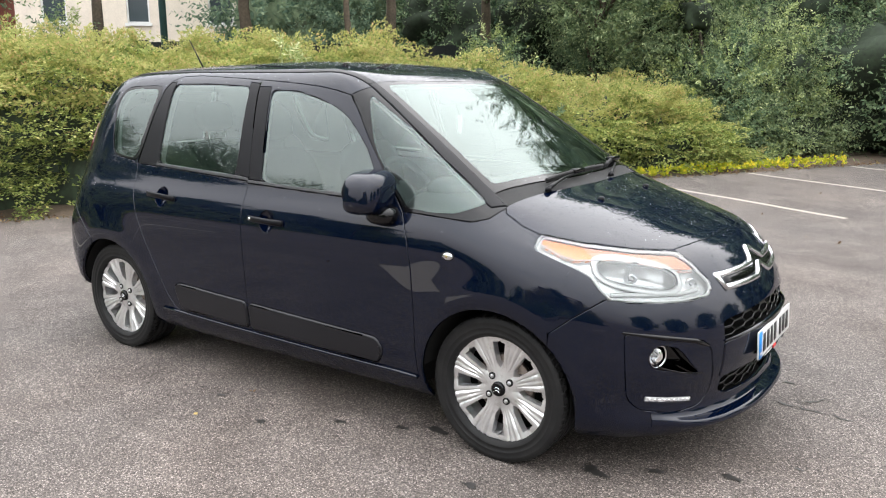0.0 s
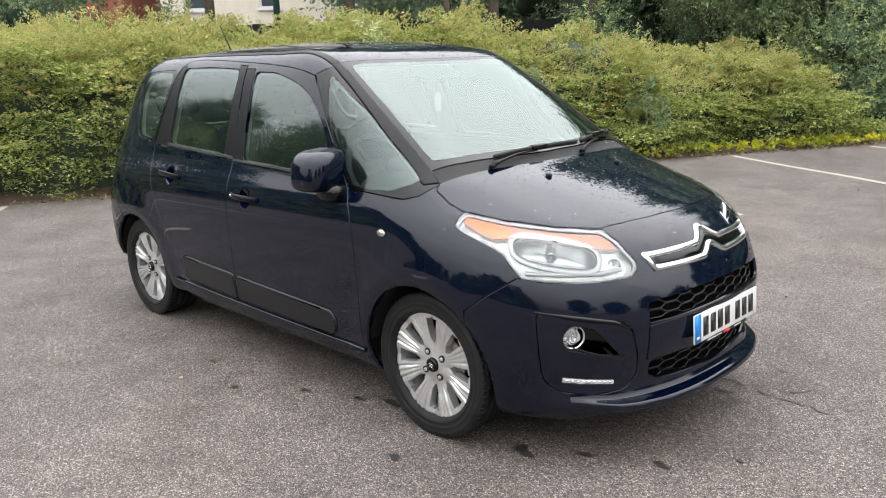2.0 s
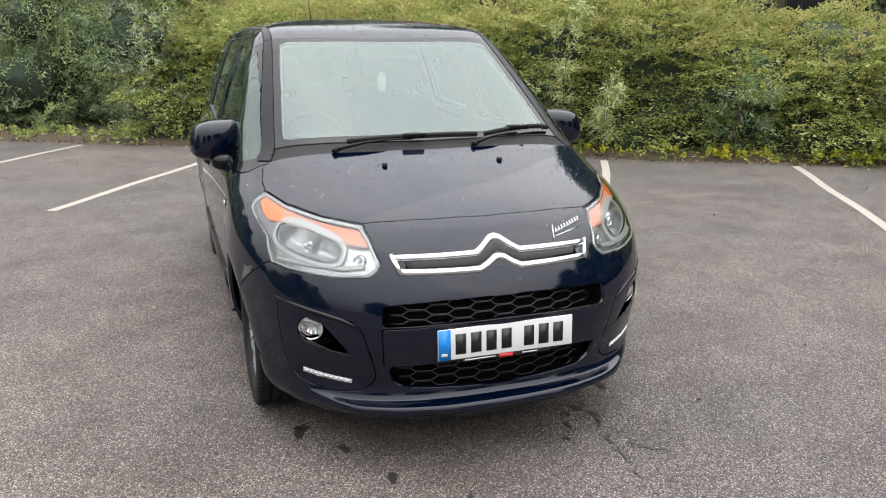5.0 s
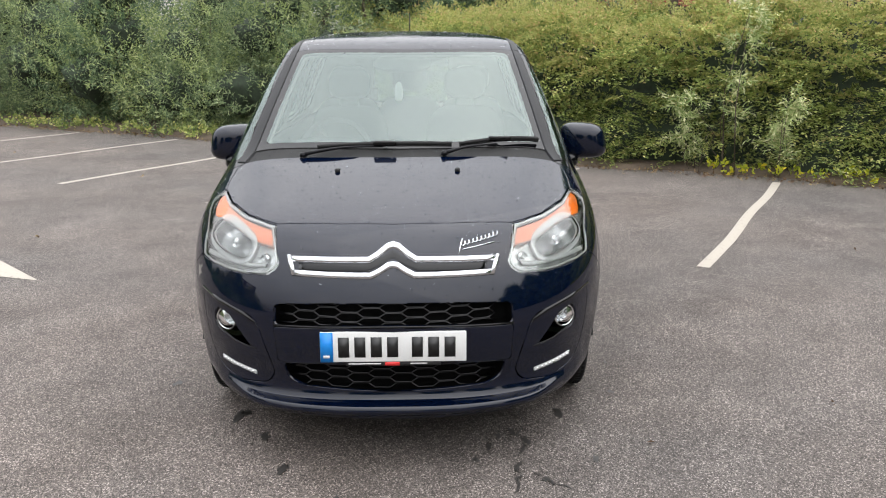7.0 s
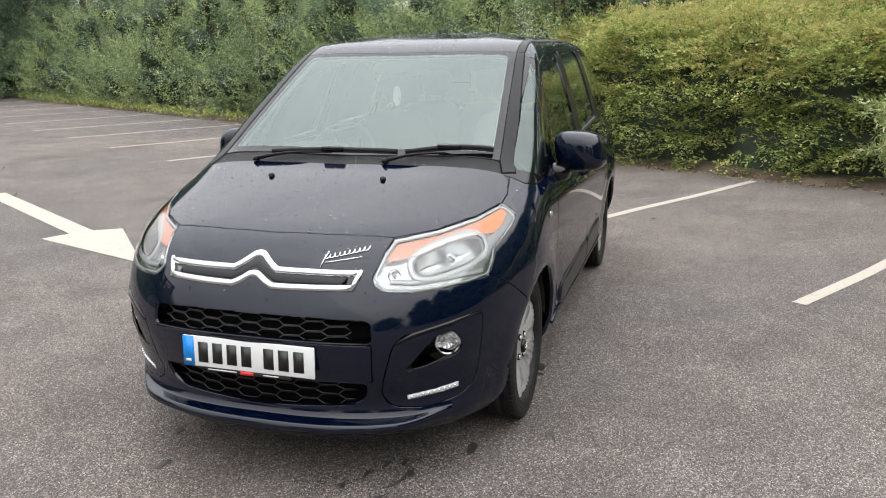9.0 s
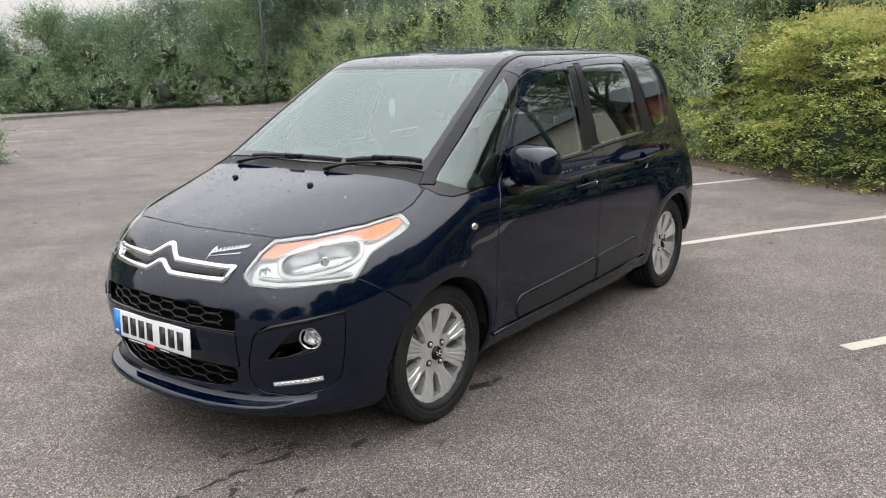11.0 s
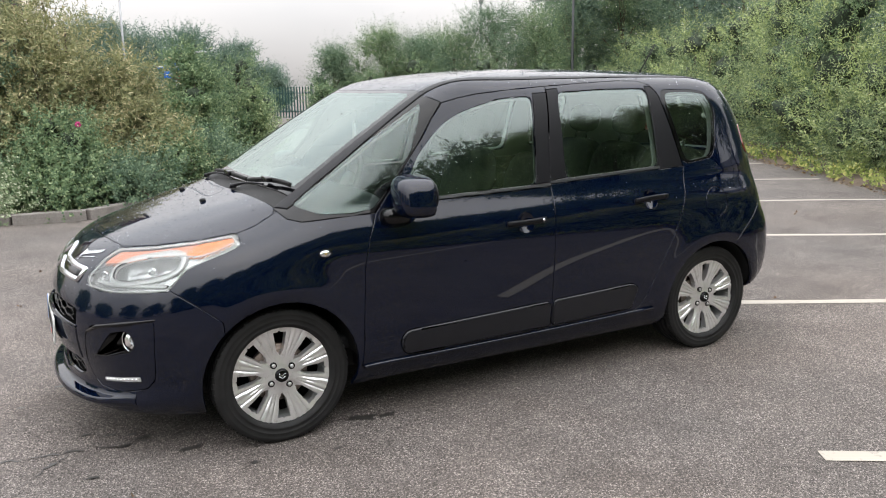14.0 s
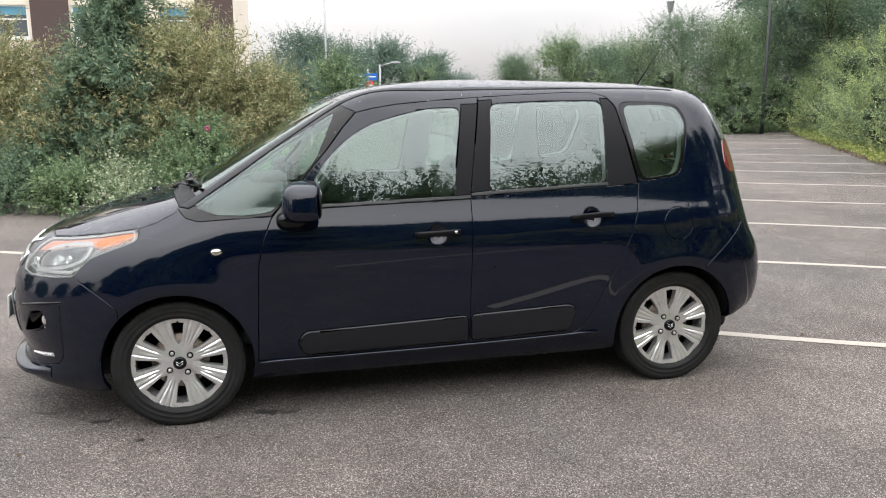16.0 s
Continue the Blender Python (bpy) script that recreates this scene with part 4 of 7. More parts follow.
ROOF_SLATE = plain("roof_slate", (0.1, 0.1, 0.11), 0.7, vary=0.2, grain=10)
FRAME_WHITE = plain("white_frame", (0.75, 0.75, 0.73), 0.4, vary=0.05)
PANE = Nodes("far_pane").set(Base_Color=rgb(0.06, 0.075, 0.085), Roughness=0.08).mat
BLUE_PANEL = plain("blue_panel", (0.08, 0.26, 0.36), 0.4, vary=0.1)


def house(name, label, m, width, height, deep, wall_mat, windows, bands=(), pitched=True):
    """A building whose front lies along x of m, with real window recesses."""
    ob = tagged(new(name), label, "building")
    ob.matrix_basis = m
    xs = sorted({0, width, *[w[0] for w in windows], *[w[0] + w[2] for w in windows]})
    zs = sorted({0, height, *[w[1] for w in windows], *[w[1] + w[3] for w in windows]})
    bm = bmesh.new()
    for x0, x1 in zip(xs, xs[1:]):
        for z0, z1 in zip(zs, zs[1:]):
            cx, cz = (x0 + x1) / 2, (z0 + z1) / 2
            if not any(w[0] < cx < w[0] + w[2] and w[1] < cz < w[1] + w[3] for w in windows):
                box(bm, x0, x1, 0, 0.25, z0, z1)
    box(bm, 0, 0.25, 0.25, deep, 0, height)
    box(bm, width - 0.25, width, 0.25, deep, 0, height)
    box(bm, 0, width, deep - 0.25, deep, 0, height)
    bmesh.ops.remove_doubles(bm, verts=bm.verts, dist=1e-4)
    part("wall", bm, wall_mat, ob, smooth=False)
    bm = bmesh.new()
    if pitched:
        a = [bm.verts.new(p) for p in ((-0.3, -0.3, height), (width + 0.3, -0.3, height), (width + 0.3, deep / 2, height + 2.4), (-0.3, deep / 2, height + 2.4), (-0.3, deep + 0.3, height), (width + 0.3, deep + 0.3, height))]
        bm.faces.new(a[:4])
        bm.faces.new((a[3], a[2], a[5], a[4]))
        bm.faces.new((a[0], a[3], a[4]))
        bm.faces.new((a[1], a[5], a[2]))
    else:
        box(bm, -0.15, width + 0.15, -0.15, deep + 0.15, height, height + 0.3)
    part("roof", bm, ROOF_SLATE, ob, smooth=False)
    for wx, wz, ww, wh, *style in windows:
        bm = bmesh.new()
        box(bm, wx + 0.05, wx + ww - 0.05, 0.14, 0.16, wz + 0.05, wz + wh - 0.05)
        win = part("window", bm, PANE, ob, smooth=False)
        for k, (x0, x1, z0, z1) in enumerate(((0, 0.06, 0, wh), (ww - 0.06, ww, 0, wh), (0.06, ww - 0.06, 0, 0.06), (0.06, ww - 0.06, wh - 0.06, wh), (0.06, ww - 0.06, wh * 0.55, wh * 0.55 + 0.05))):
            bm = bmesh.new()
            box(bm, wx + x0, wx + x1, 0.08, 0.17, wz + z0, wz + z1)
            part("frame_bar", bm, FRAME_WHITE, win, smooth=False)
        if style:
            bm = bmesh.new()
            box(bm, wx + 0.06, wx + ww - 0.06, 0.11, 0.135, wz + wh * 0.7, wz + wh - 0.06)
            part("blue_panel", bm, BLUE_PANEL, win, smooth=False)
        bm = bmesh.new()
        box(bm, wx - 0.06, wx + ww + 0.06, -0.08, 0.14, wz - 0.09, wz)
        part("sill", bm, FRAME_WHITE, win, smooth=False)
    for x0, x1 in bands:
        bm = bmesh.new()
        box(bm, x0, x1, -0.12, -0.003, 0, height)
        part("brown_pier", bm, BROWN_CLAD, ob, smooth=False)
    return ob


# cream rendered house beyond the hedge
house("cream_house", "cream rendered house with white sash windows", pose(-24.6, 10.9, 0, 0, 0, 47.5), 9.6, 7.0, 7, RENDER_CREAM, [(3.5, 3.5, 0.75, 1.6), (6.2, 3.5, 0.85, 1.7), (8.2, 4.1, 0.5, 1.2), (0.8, 3.5, 0.8, 1.6), (6.2, 0.9, 0.85, 1.4)])
house("brick_house", "red brick house behind trees", pose(-17.0, 19.6, 0, 0, 0, 47.5), 9.0, 7.0, 7, BRICK_RED, [(0.9, 3.6, 0.8, 1.4), (3.4, 3.6, 0.8, 1.4), (6.0, 3.6, 0.8, 1.4)])
house("brick_house", "red brick house behind trees", pose(-31.5, 3.2, 0, 0, 0, 47.5), 9.0, 6.5, 7, BRICK_RED, [(2.0, 3.4, 0.8, 1.4), (5.5, 3.4, 0.8, 1.4)])
# brown and cream office block beyond the bed
house("office_block", "brown and cream office block with blue window panels", pose(13.5, -31.0, 0, 0, 0, 176), 12.2, 9.0, 9, RENDER_CREAM, [(x, z, 1.25, 1.25, 1) for x in (1.6, 3.1, 5.97, 7.4, 9.25) for z in (0.9, 3.9, 6.9)], [(0.0, 1.5), (4.5, 5.9), (10.72, 12.2)], pitched=False)
# dark close-boarded fence seen behind the hedge
FENCE_DARK = plain("dark_fence_boards", (0.02, 0.024, 0.026), 0.8, vary=0.3, grain=30)
bf = tagged(new("board_fence"), "dark close-boarded fence behind the hedge", "fence")
for k in range(70):
    c = bay(-6.0 + 0.3 * k, 14.2)
    bm = bmesh.new()
    box(bm, -0.145, 0.145, -0.015, 0.015, 0, 2.35 + 0.02 * (k % 3))
    b = part("board", bm, FENCE_DARK, bf, smooth=False)
    b.matrix_basis = pose(c.x, c.y, 0, 0, 0, 60)
for q, w, h in ((0.35, 13.2, 6.0), (1.9, 13.0, 6.0)):
    c = bay(q, w)
    post = tagged(new("green_post"), "tall green painted steel post behind the hedge", "post", "green posts")
    bm = bmesh.new()
    tube(bm, [(c.x, c.y, 0), (c.x, c.y, h)], 0.07, 10)
    part("pole", bm, GREEN_STEEL, post)
    bm = bmesh.new()
    tube(bm, [(c.x, c.y, 0), (c.x, c.y, 0.5)], 0.1, 10)
    part("base", bm, GREEN_STEEL, post)

# deep wood behind the boards
for i, q in enumerate((-6.5, 7.4, 10.2, 13.0, 15.8)):
    c = bay(q, 17.5 + 0.8 * (i % 2))
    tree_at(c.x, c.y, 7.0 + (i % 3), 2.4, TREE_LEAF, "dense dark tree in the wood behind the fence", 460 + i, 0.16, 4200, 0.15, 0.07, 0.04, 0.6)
# trees on the open side of the car park, mirrored in the windows
for i, (x, y, h, r) in enumerate([(17, 20, 6.0, 3.2), (22, 13, 5.5, 3.2), (25, 5, 6.0, 3.4), (24, -4, 5.0, 3.2), (20, -12, 5.5, 3.2)]):
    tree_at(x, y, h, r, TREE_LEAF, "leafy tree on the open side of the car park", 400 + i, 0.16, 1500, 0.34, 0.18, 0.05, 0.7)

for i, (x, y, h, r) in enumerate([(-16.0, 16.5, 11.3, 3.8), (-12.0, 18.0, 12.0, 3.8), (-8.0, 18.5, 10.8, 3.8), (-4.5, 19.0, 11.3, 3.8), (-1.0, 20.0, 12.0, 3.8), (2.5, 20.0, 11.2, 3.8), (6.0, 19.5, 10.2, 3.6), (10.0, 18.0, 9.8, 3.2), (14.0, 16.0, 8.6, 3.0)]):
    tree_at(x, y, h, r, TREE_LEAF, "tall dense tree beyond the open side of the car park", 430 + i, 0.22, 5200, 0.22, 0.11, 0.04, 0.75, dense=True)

# shrub row added to close gaps in the tree line mirrored in the windows
for i in range(3, 11):
    x = -19.0 + 3.1 * i
    bush_at("tall_shrub", "dense shrub added to fill the mirrored tree line", x, 15.2 + 0.05 * (x + 2) ** 2 * -0.06, 2.0, 4.3 + 0.5 * math.sin(i * 2.3), SHRUB_LEAF, 8, 2900, 0.13, 0.06, 0.5, 480 + i, low=0.1, core=0.8)

# ---------------------------------------------------------------- car body surface


def curve(knots, n):
    """Smooth values through knots, n samples, as a lightly smoothed cubic."""
    k = np.asarray(knots, float)
    t = np.linspace(0, len(k) - 1, n)
    i = np.clip(t.astype(int), 0, len(k) - 2)
    f = t - i
    p0, p1, p2, p3 = k[np.maximum(i - 1, 0)], k[i], k[i + 1], k[np.minimum(i + 2, len(k) - 1)]
    v = 0.5 * (2 * p1 + (p2 - p0) * f + (2 * p0 - 5 * p1 + 4 * p2 - p3) * f * f + (3 * p1 - p0 - 3 * p2 + p3) * f ** 3)
    for _ in range(6):
        v[1:-1] = 0.25 * v[:-2] + 0.5 * v[1:-1] + 0.25 * v[2:]
    return v


ROWS_N = 120
#          bottom            lip                        bumper line            lamps        bonnet              screen             roof
Z_FRONT = [0.15, 0.19, 0.235, 0.31, 0.42, 0.55, 0.66, 0.76, 0.83, 0.887, 0.955, 1.02, 1.075, 1.22, 1.375, 1.525, 1.572, 1.60, 1.615, 1.62]
X_FRONT = [1.98, 2.085, 2.108, 2.072, 2.11, 2.125, 2.10, 2.05, 1.99, 1.90, 1.69, 1.45, 1.245, 0.99, 0.72, 0.46, 0.30, 0.08, -0.12, -0.35]
Z_SIDE = [0.19, 0.23, 0.28, 0.34, 0.45, 0.58, 0.70, 0.79, 0.86, 0.925, 0.98, 1.02, 1.055, 1.20, 1.36, 1.50, 1.565, 1.60, 1.617, 1.622]
W_SIDE = [0.78, 0.815, 0.835, 0.851, 0.861, 0.867, 0.871, 0.871, 0.866, 0.852, 0.827, 0.811, 0.8, 0.754, 0.70, 0.637, 0.56, 0.42, 0.22, 0.0]
X_REAR = [-1.80, -1.90, -1.95, -1.97, -1.985, -1.985, -1.965, -1.915, -1.887, -1.87, -1.86, -1.85, -1.84, -1.80, -1.745, -1.66, -1.56, -1.35, -1.1, -0.8]
Z_REAR = [0.31, 0.34, 0.37, 0.41, 0.48, 0.58, 0.70, 0.79, 0.86, 0.925, 0.98, 1.03, 1.08, 1.22, 1.37, 1.50, 1.555, 1.585, 1.605, 1.612]
X_MIDF = [1.35, 1.35, 1.36, 1.37, 1.38, 1.38, 1.34, 1.25, 1.1, 0.93, 0.90, 0.90, 0.85, 0.62, 0.36, 0.10, 0.0, -0.1, -0.25, -0.4]
N_FRONT = [2.4, 2.35, 2.32, 2.28, 2.26, 2.26, 2.28, 2.29, 2.4, 2.5, 2.4, 2.5, 3.0, 3.8, 5.0, 6.2, 5.6, 4.4, 3.0, 2.2]
L_REAR = [0.5, 0.5, 0.5, 0.5, 0.5, 0.5, 0.5, 0.5, 0.5, 0.5, 0.5, 0.5, 0.5, 0.48, 0.45, 0.42, 0.42, 0.4, 0.35, 0.3]
R = {k: curve(v, ROWS_N) for k, v in dict(zf=Z_FRONT, xf=X_FRONT, zs=Z_SIDE, w=W_SIDE, xr=X_REAR, zr=Z_REAR, xm=X_MIDF, nf=N_FRONT, lr=L_REAR).items()}
HUB_X, HUB_Z = 1.27, 0.302


def body_grid():
    """The half skin of the car as a grid: rows from sill to roof, columns from nose to tail."""
    nf, ns, nr = 40, 60, 26
    cols = nf + ns + nr + 1
    P = np.zeros((ROWS_N, cols, 3))
    for r in range(ROWS_N):
        xf, xm, w, e = R["xf"][r], R["xm"][r], R["w"][r], R["nf"][r]
        xr, xn = R["xr"][r], R["xr"][r] + R["lr"][r]
        for c in range(cols):
            if c <= nf:
                a = 0.5 * math.pi * c / nf
                x = xm + (xf - xm) * math.cos(a) ** (2 / e) if c < nf else xm
                y = w * math.sin(a) ** (2 / e)
            elif c <= nf + ns:
                s = (c - nf) / ns
                x = xm + (xn - xm) * s
                y = w
            else:
                a = 0.5 * math.pi * (c - nf - ns) / nr
                x = xn + (xr - xn) * math.sin(a) ** (2 / 2.9)
                y = w * math.cos(a) ** (2 / 2.9) if c < cols - 1 else 0.0
            # height eases from the nose to the flank and on to the tail
            t = min(1.0, max(0.0, (xf - x) / max(0.05, xf - xm)))
            t = t * t * (3 - 2 * t)
            z = R["zf"][r] + (R["zs"][r] - R["zf"][r]) * t
            t = min(1.0, max(0.0, (xn + 0.5 - x) / (xn + 0.5 - xr)))
            t = t * t * (3 - 2 * t)
            z = z + (R["zr"][r] - z) * t
            # slight barrel of the flank
            y *= 1.0 - 0.012 * ((x - 0.1) / 1.6) ** 2
            P[r, c] = (x, y, z)
    return P


GRID = body_grid()
for hx in (HUB_X, -HUB_X):
    d = np.hypot(GRID[:, :, 0] - hx, GRID[:, :, 2] - HUB_Z)
    flare = np.exp(-(((d - 0.375) / 0.05) ** 2)) * 0.009
    GRID[:, :, 1] += flare * (np.abs(GRID[:, :, 1]) > 0.6)
    # the wing swells softly over the arch
    over = np.clip((GRID[:, :, 2] - HUB_Z - 0.2) / 0.2, 0, 1) * np.exp(-(((GRID[:, :, 0] - hx) / 0.34) ** 2))
    GRID[:, :, 1] += 0.013 * over * np.exp(-(((d - 0.4) / 0.1) ** 2)) * (np.abs(GRID[:, :, 1]) > 0.6)


def skin_mesh():
    """The whole skin, both halves welded along the middle."""
    rows, cols, _ = GRID.shape
    bm = bmesh.new()
    left = [[bm.verts.new(GRID[r, c]) for c in range(cols)] for r in range(rows)]
    right = [[left[r][c] if abs(GRID[r, c, 1]) < 1e-6 else bm.verts.new(GRID[r, c] * np.array([1, -1, 1])) for c in range(cols)] for r in range(rows)]
    for r in range(rows - 1):
        for c in range(cols - 1):
            for g, flip in ((left, False), (right, True)):
                q = [g[r][c], g[r][c + 1], g[r + 1][c + 1], g[r + 1][c]]
                q = [v for i, v in enumerate(q) if v not in q[:i]]
                if len(q) > 2:
                    if not bm.faces.get(q):
                        bm.faces.new(q[::-1] if flip else q)
    bmesh.ops.remove_doubles(bm, verts=bm.verts, dist=1e-5)
    return bm

# ---------------------------------------------------------------- car materials
n = Nodes("navy_paint")
flake = n.add("ShaderNodeTexVoronoi", Scale=900.0)
n.put(flake, "Vector", n.coords())
n.set(Base_Color=n.mix(n.ramp(flake.outputs["Color"], [(0.3, (0, 0, 0)), (0.9, (1, 1, 1))]), rgb(0.0005, 0.0021, 0.0088), rgb(0.0008, 0.0034, 0.0142)))
film = n.noise(5.0, 4, 0.6)
fr = n.add("ShaderNodeMapRange", Value=film)
fr.inputs["To Min"].default_value, fr.inputs["To Max"].default_value = 0.003, 0.014
n.set(Roughness=0.5, Specular_IOR_Level=0.0, Coat_Weight=1.0, Coat_IOR=1.5, Coat_Roughness=fr.outputs["Result"])
PAINT = n.mat
GLOSS_BLACK = plain("gloss_black_plastic", (0.002, 0.002, 0.0025), 0.06, vary=0.1, Specular_IOR_Level=0.35)
SATIN_BLACK = plain("satin_black_plastic", (0.006, 0.006, 0.0075), 0.34, vary=0.2, grain=400, bump=0.05, Specular_IOR_Level=0.17)
MATT_BLACK = plain("matt_black_plastic", (0.006, 0.006, 0.006), 0.75, vary=0.25, grain=300)
RUB_STRIP = plain("rubbing_strip_plastic", (0.007, 0.0075, 0.0105), 0.33, vary=0.2, grain=400, Specular_IOR_Level=0.42)
# base lightened and gloss raised to give the seal its highlight
SEAL = plain("window_seal", (0.03, 0.031, 0.033), 0.3, vary=0.2, grain=300, Specular_IOR_Level=0.6)
# near-black: the shade inside gaps and openings is put into the colour
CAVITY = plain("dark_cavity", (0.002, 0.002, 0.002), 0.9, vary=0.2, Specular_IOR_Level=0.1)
CHROME = plain("chrome", (0.82, 0.83, 0.85), 0.06, 1.0, vary=0.03)
SILVER = plain("silver_reflector", (0.78, 0.79, 0.8), 0.16, 1.0, vary=0.06)
LAMP_WHITE = plain("lamp_ring", (0.5, 0.51, 0.5), 0.3, 0.25, vary=0.08, grain=90, Coat_Weight=0.6)
n = Nodes("lamp_housing")
cell = n.add("ShaderNodeTexVoronoi", Scale=22.0)
n.put(cell, "Vector", n.coords((1, 1, 2.2)))
n.set(Base_Color=n.ramp(n.noise(30.0, 3), [(0.35, (0.38, 0.388, 0.38)), (0.65, (0.52, 0.528, 0.52))]), Metallic=0.7, Roughness=0.26)
n.bump(cell.outputs["Distance"], 0.25, 0.008)
LAMP_GREY = n.mat
ORANGE = plain("orange_lens", (0.85, 0.2, 0.012), 0.25, vary=0.12, grain=140, Coat_Weight=0.6)
PINK = plain("indicator_strip", (0.66, 0.24, 0.13), 0.3, vary=0.14, grain=140, Coat_Weight=0.6)
RED_LENS = plain("red_lens", (0.13, 0.008, 0.01), 0.1, vary=0.15, grain=120, Coat_Weight=1.0)
CLEAR_LAMP = plain("pale_lens", (0.62, 0.62, 0.62), 0.12, 0.2, vary=0.1)
SMOKED_LENS = plain("smoked_lens", (0.2, 0.2, 0.205), 0.1, 0.3, vary=0.2, Coat_Weight=1.0)
SEAT_CLOTH = plain("seat_cloth", (0.035, 0.036, 0.04), 0.9, vary=0.3, grain=250, bump=0.2)
TRIM_PALE = plain("pale_cabin_trim", (0.42, 0.42, 0.4), 0.7, vary=0.1, grain=150)
DASH = plain("dashboard_plastic", (0.05, 0.05, 0.052), 0.6, vary=0.2, grain=300, bump=0.1)

n = Nodes("wheel_silver")
scuff = n.ramp(n.noise(40.0, 5, 0.7), [(0.55, (0, 0, 0)), (0.72, (1, 1, 1))])
n.set(Base_Color=n.mix(scuff, rgb(0.76, 0.76, 0.76), rgb(0.56, 0.55, 0.53)), Metallic=0.8, Roughness=0.3, Coat_Weight=0.4, Coat_Roughness=0.15)
ALLOY = n.mat

n = Nodes("tyre_rubber")
n.set(Base_Color=n.ramp(n.noise(14.0, 4), [(0.3, (0.009, 0.009, 0.0095)), (0.7, (0.017, 0.0168, 0.0165))]), Roughness=0.6, Specular_IOR_Level=0.24)
n.bump(n.noise(220.0, 2), 0.2, 0.002)
TYRE = n.mat


def glass_material(name, tint, gloss=0.02, ior=1.7, shade=(1, 1, 1)):
    """A thin pane: clear through, with a mirror layer that grows towards grazing angles."""
    n = Nodes(name)
    n.tree.nodes.remove(n.bsdf)
    clear = n.add("ShaderNodeBsdfTransparent", Color=rgb(*tint))
    shine = n.add("ShaderNodeBsdfGlossy", Roughness=gloss, Color=rgb(*shade))
    fres = n.add("ShaderNodeFresnel", IOR=ior)
    mx = n.add("ShaderNodeMixShader")
    n.tree.links.new(fres.outputs[0], mx.inputs[0])
    n.tree.links.new(clear.outputs[0], mx.inputs[1])
    n.tree.links.new(shine.outputs[0], mx.inputs[2])
    n.tree.links.new(mx.outputs[0], n.tree.nodes["Material Output"].inputs["Surface"])
    return n.mat


SCREEN_GLASS = glass_material("screen_glass", (0.52, 0.6, 0.57), 0.03, 2.0, (0.88, 1.0, 0.96))
QUARTER_GLASS = glass_material("quarter_glass", (0.7, 0.87, 0.81), 0.015, 1.75, (0.88, 1.0, 0.96))
WINDOW_GLASS = glass_material("window_glass", (0.5, 0.62, 0.58), 0.012, 2.08, (0.88, 1.0, 0.96))
LENS_GLASS = glass_material("clear_lens", (0.93, 0.95, 0.95), 0.03, 1.6)

# ---------------------------------------------------------------- cutting the skin into panels
SKIN = skin_mesh()
bmesh.ops.recalc_face_normals(SKIN, faces=SKIN.faces)
if sum(f.normal.z for f in SKIN.faces if f.calc_center_median().z > 1.55) < 0:
    bmesh.ops.reverse_faces(SKIN, faces=SKIN.faces)
SKIN.normal_update()
N_LAYER = SKIN.verts.layers.float_vector.new("skin_normal")
for v in SKIN.verts:
    v[N_LAYER] = v.normal
SKIN.faces.ensure_lookup_table()
from mathutils.bvhtree import BVHTree

SKIN_TREE = BVHTree.FromBMesh(SKIN)
REGION = SKIN.faces.layers.int.new("region")
NAMES = ["body"]

VIEWS = {
    "left": (Vector((1, 0, 0)), Vector((0, 0, 1)), lambda c, n: c.y > 0.3),
    "right": (Vector((1, 0, 0)), Vector((0, 0, 1)), lambda c, n: c.y < -0.3),
    "front": (Vector((0, 1, 0)), Vector((0, 0, 1)), lambda c, n: c.x > 1.6),
    "rear": (Vector((0, 1, 0)), Vector((0, 0, 1)), lambda c, n: c.x < -1.4 and n.x < -0.3),
    "top": (Vector((1, 0, 0)), Vector((0, 1, 0)), lambda c, n: n.z > 0.12 and c.z > 0.8),
    "diag_left": (Vector((-0.70711, 0.70711, 0)), Vector((0, 0, 1)), lambda c, n: c.x > 1.25 and c.y > 0),
    "diag_right": (Vector((-0.70711, -0.70711, 0)), Vector((0, 0, 1)), lambda c, n: c.x > 1.25 and c.y < 0),
}


def inside(p, poly):
    x, y = p
    hit = False
    for (x0, y0), (x1, y1) in zip(poly, poly[1:] + poly[:1]):
        if (y0 > y) != (y1 > y) and x < (x1 - x0) * (y - y0) / (y1 - y0) + x0:
            hit = not hit
    return hit


def rounded(poly, radius, steps=4):
    """A polygon with its corners rounded off."""
    out = []
    pts = [Vector(p) for p in poly]
    for i, p in enumerate(pts):
        a, b = pts[i - 1] - p, pts[(i + 1) % len(pts)] - p
        r = min(radius, a.length * 0.45, b.length * 0.45)
        s, e = p + a.normalized() * r, p + b.normalized() * r
        for k in range(steps + 1):
            t = k / steps
            out.append(tuple((1 - t) ** 2 * s + 2 * t * (1 - t) * p + t * t * e))
    return out


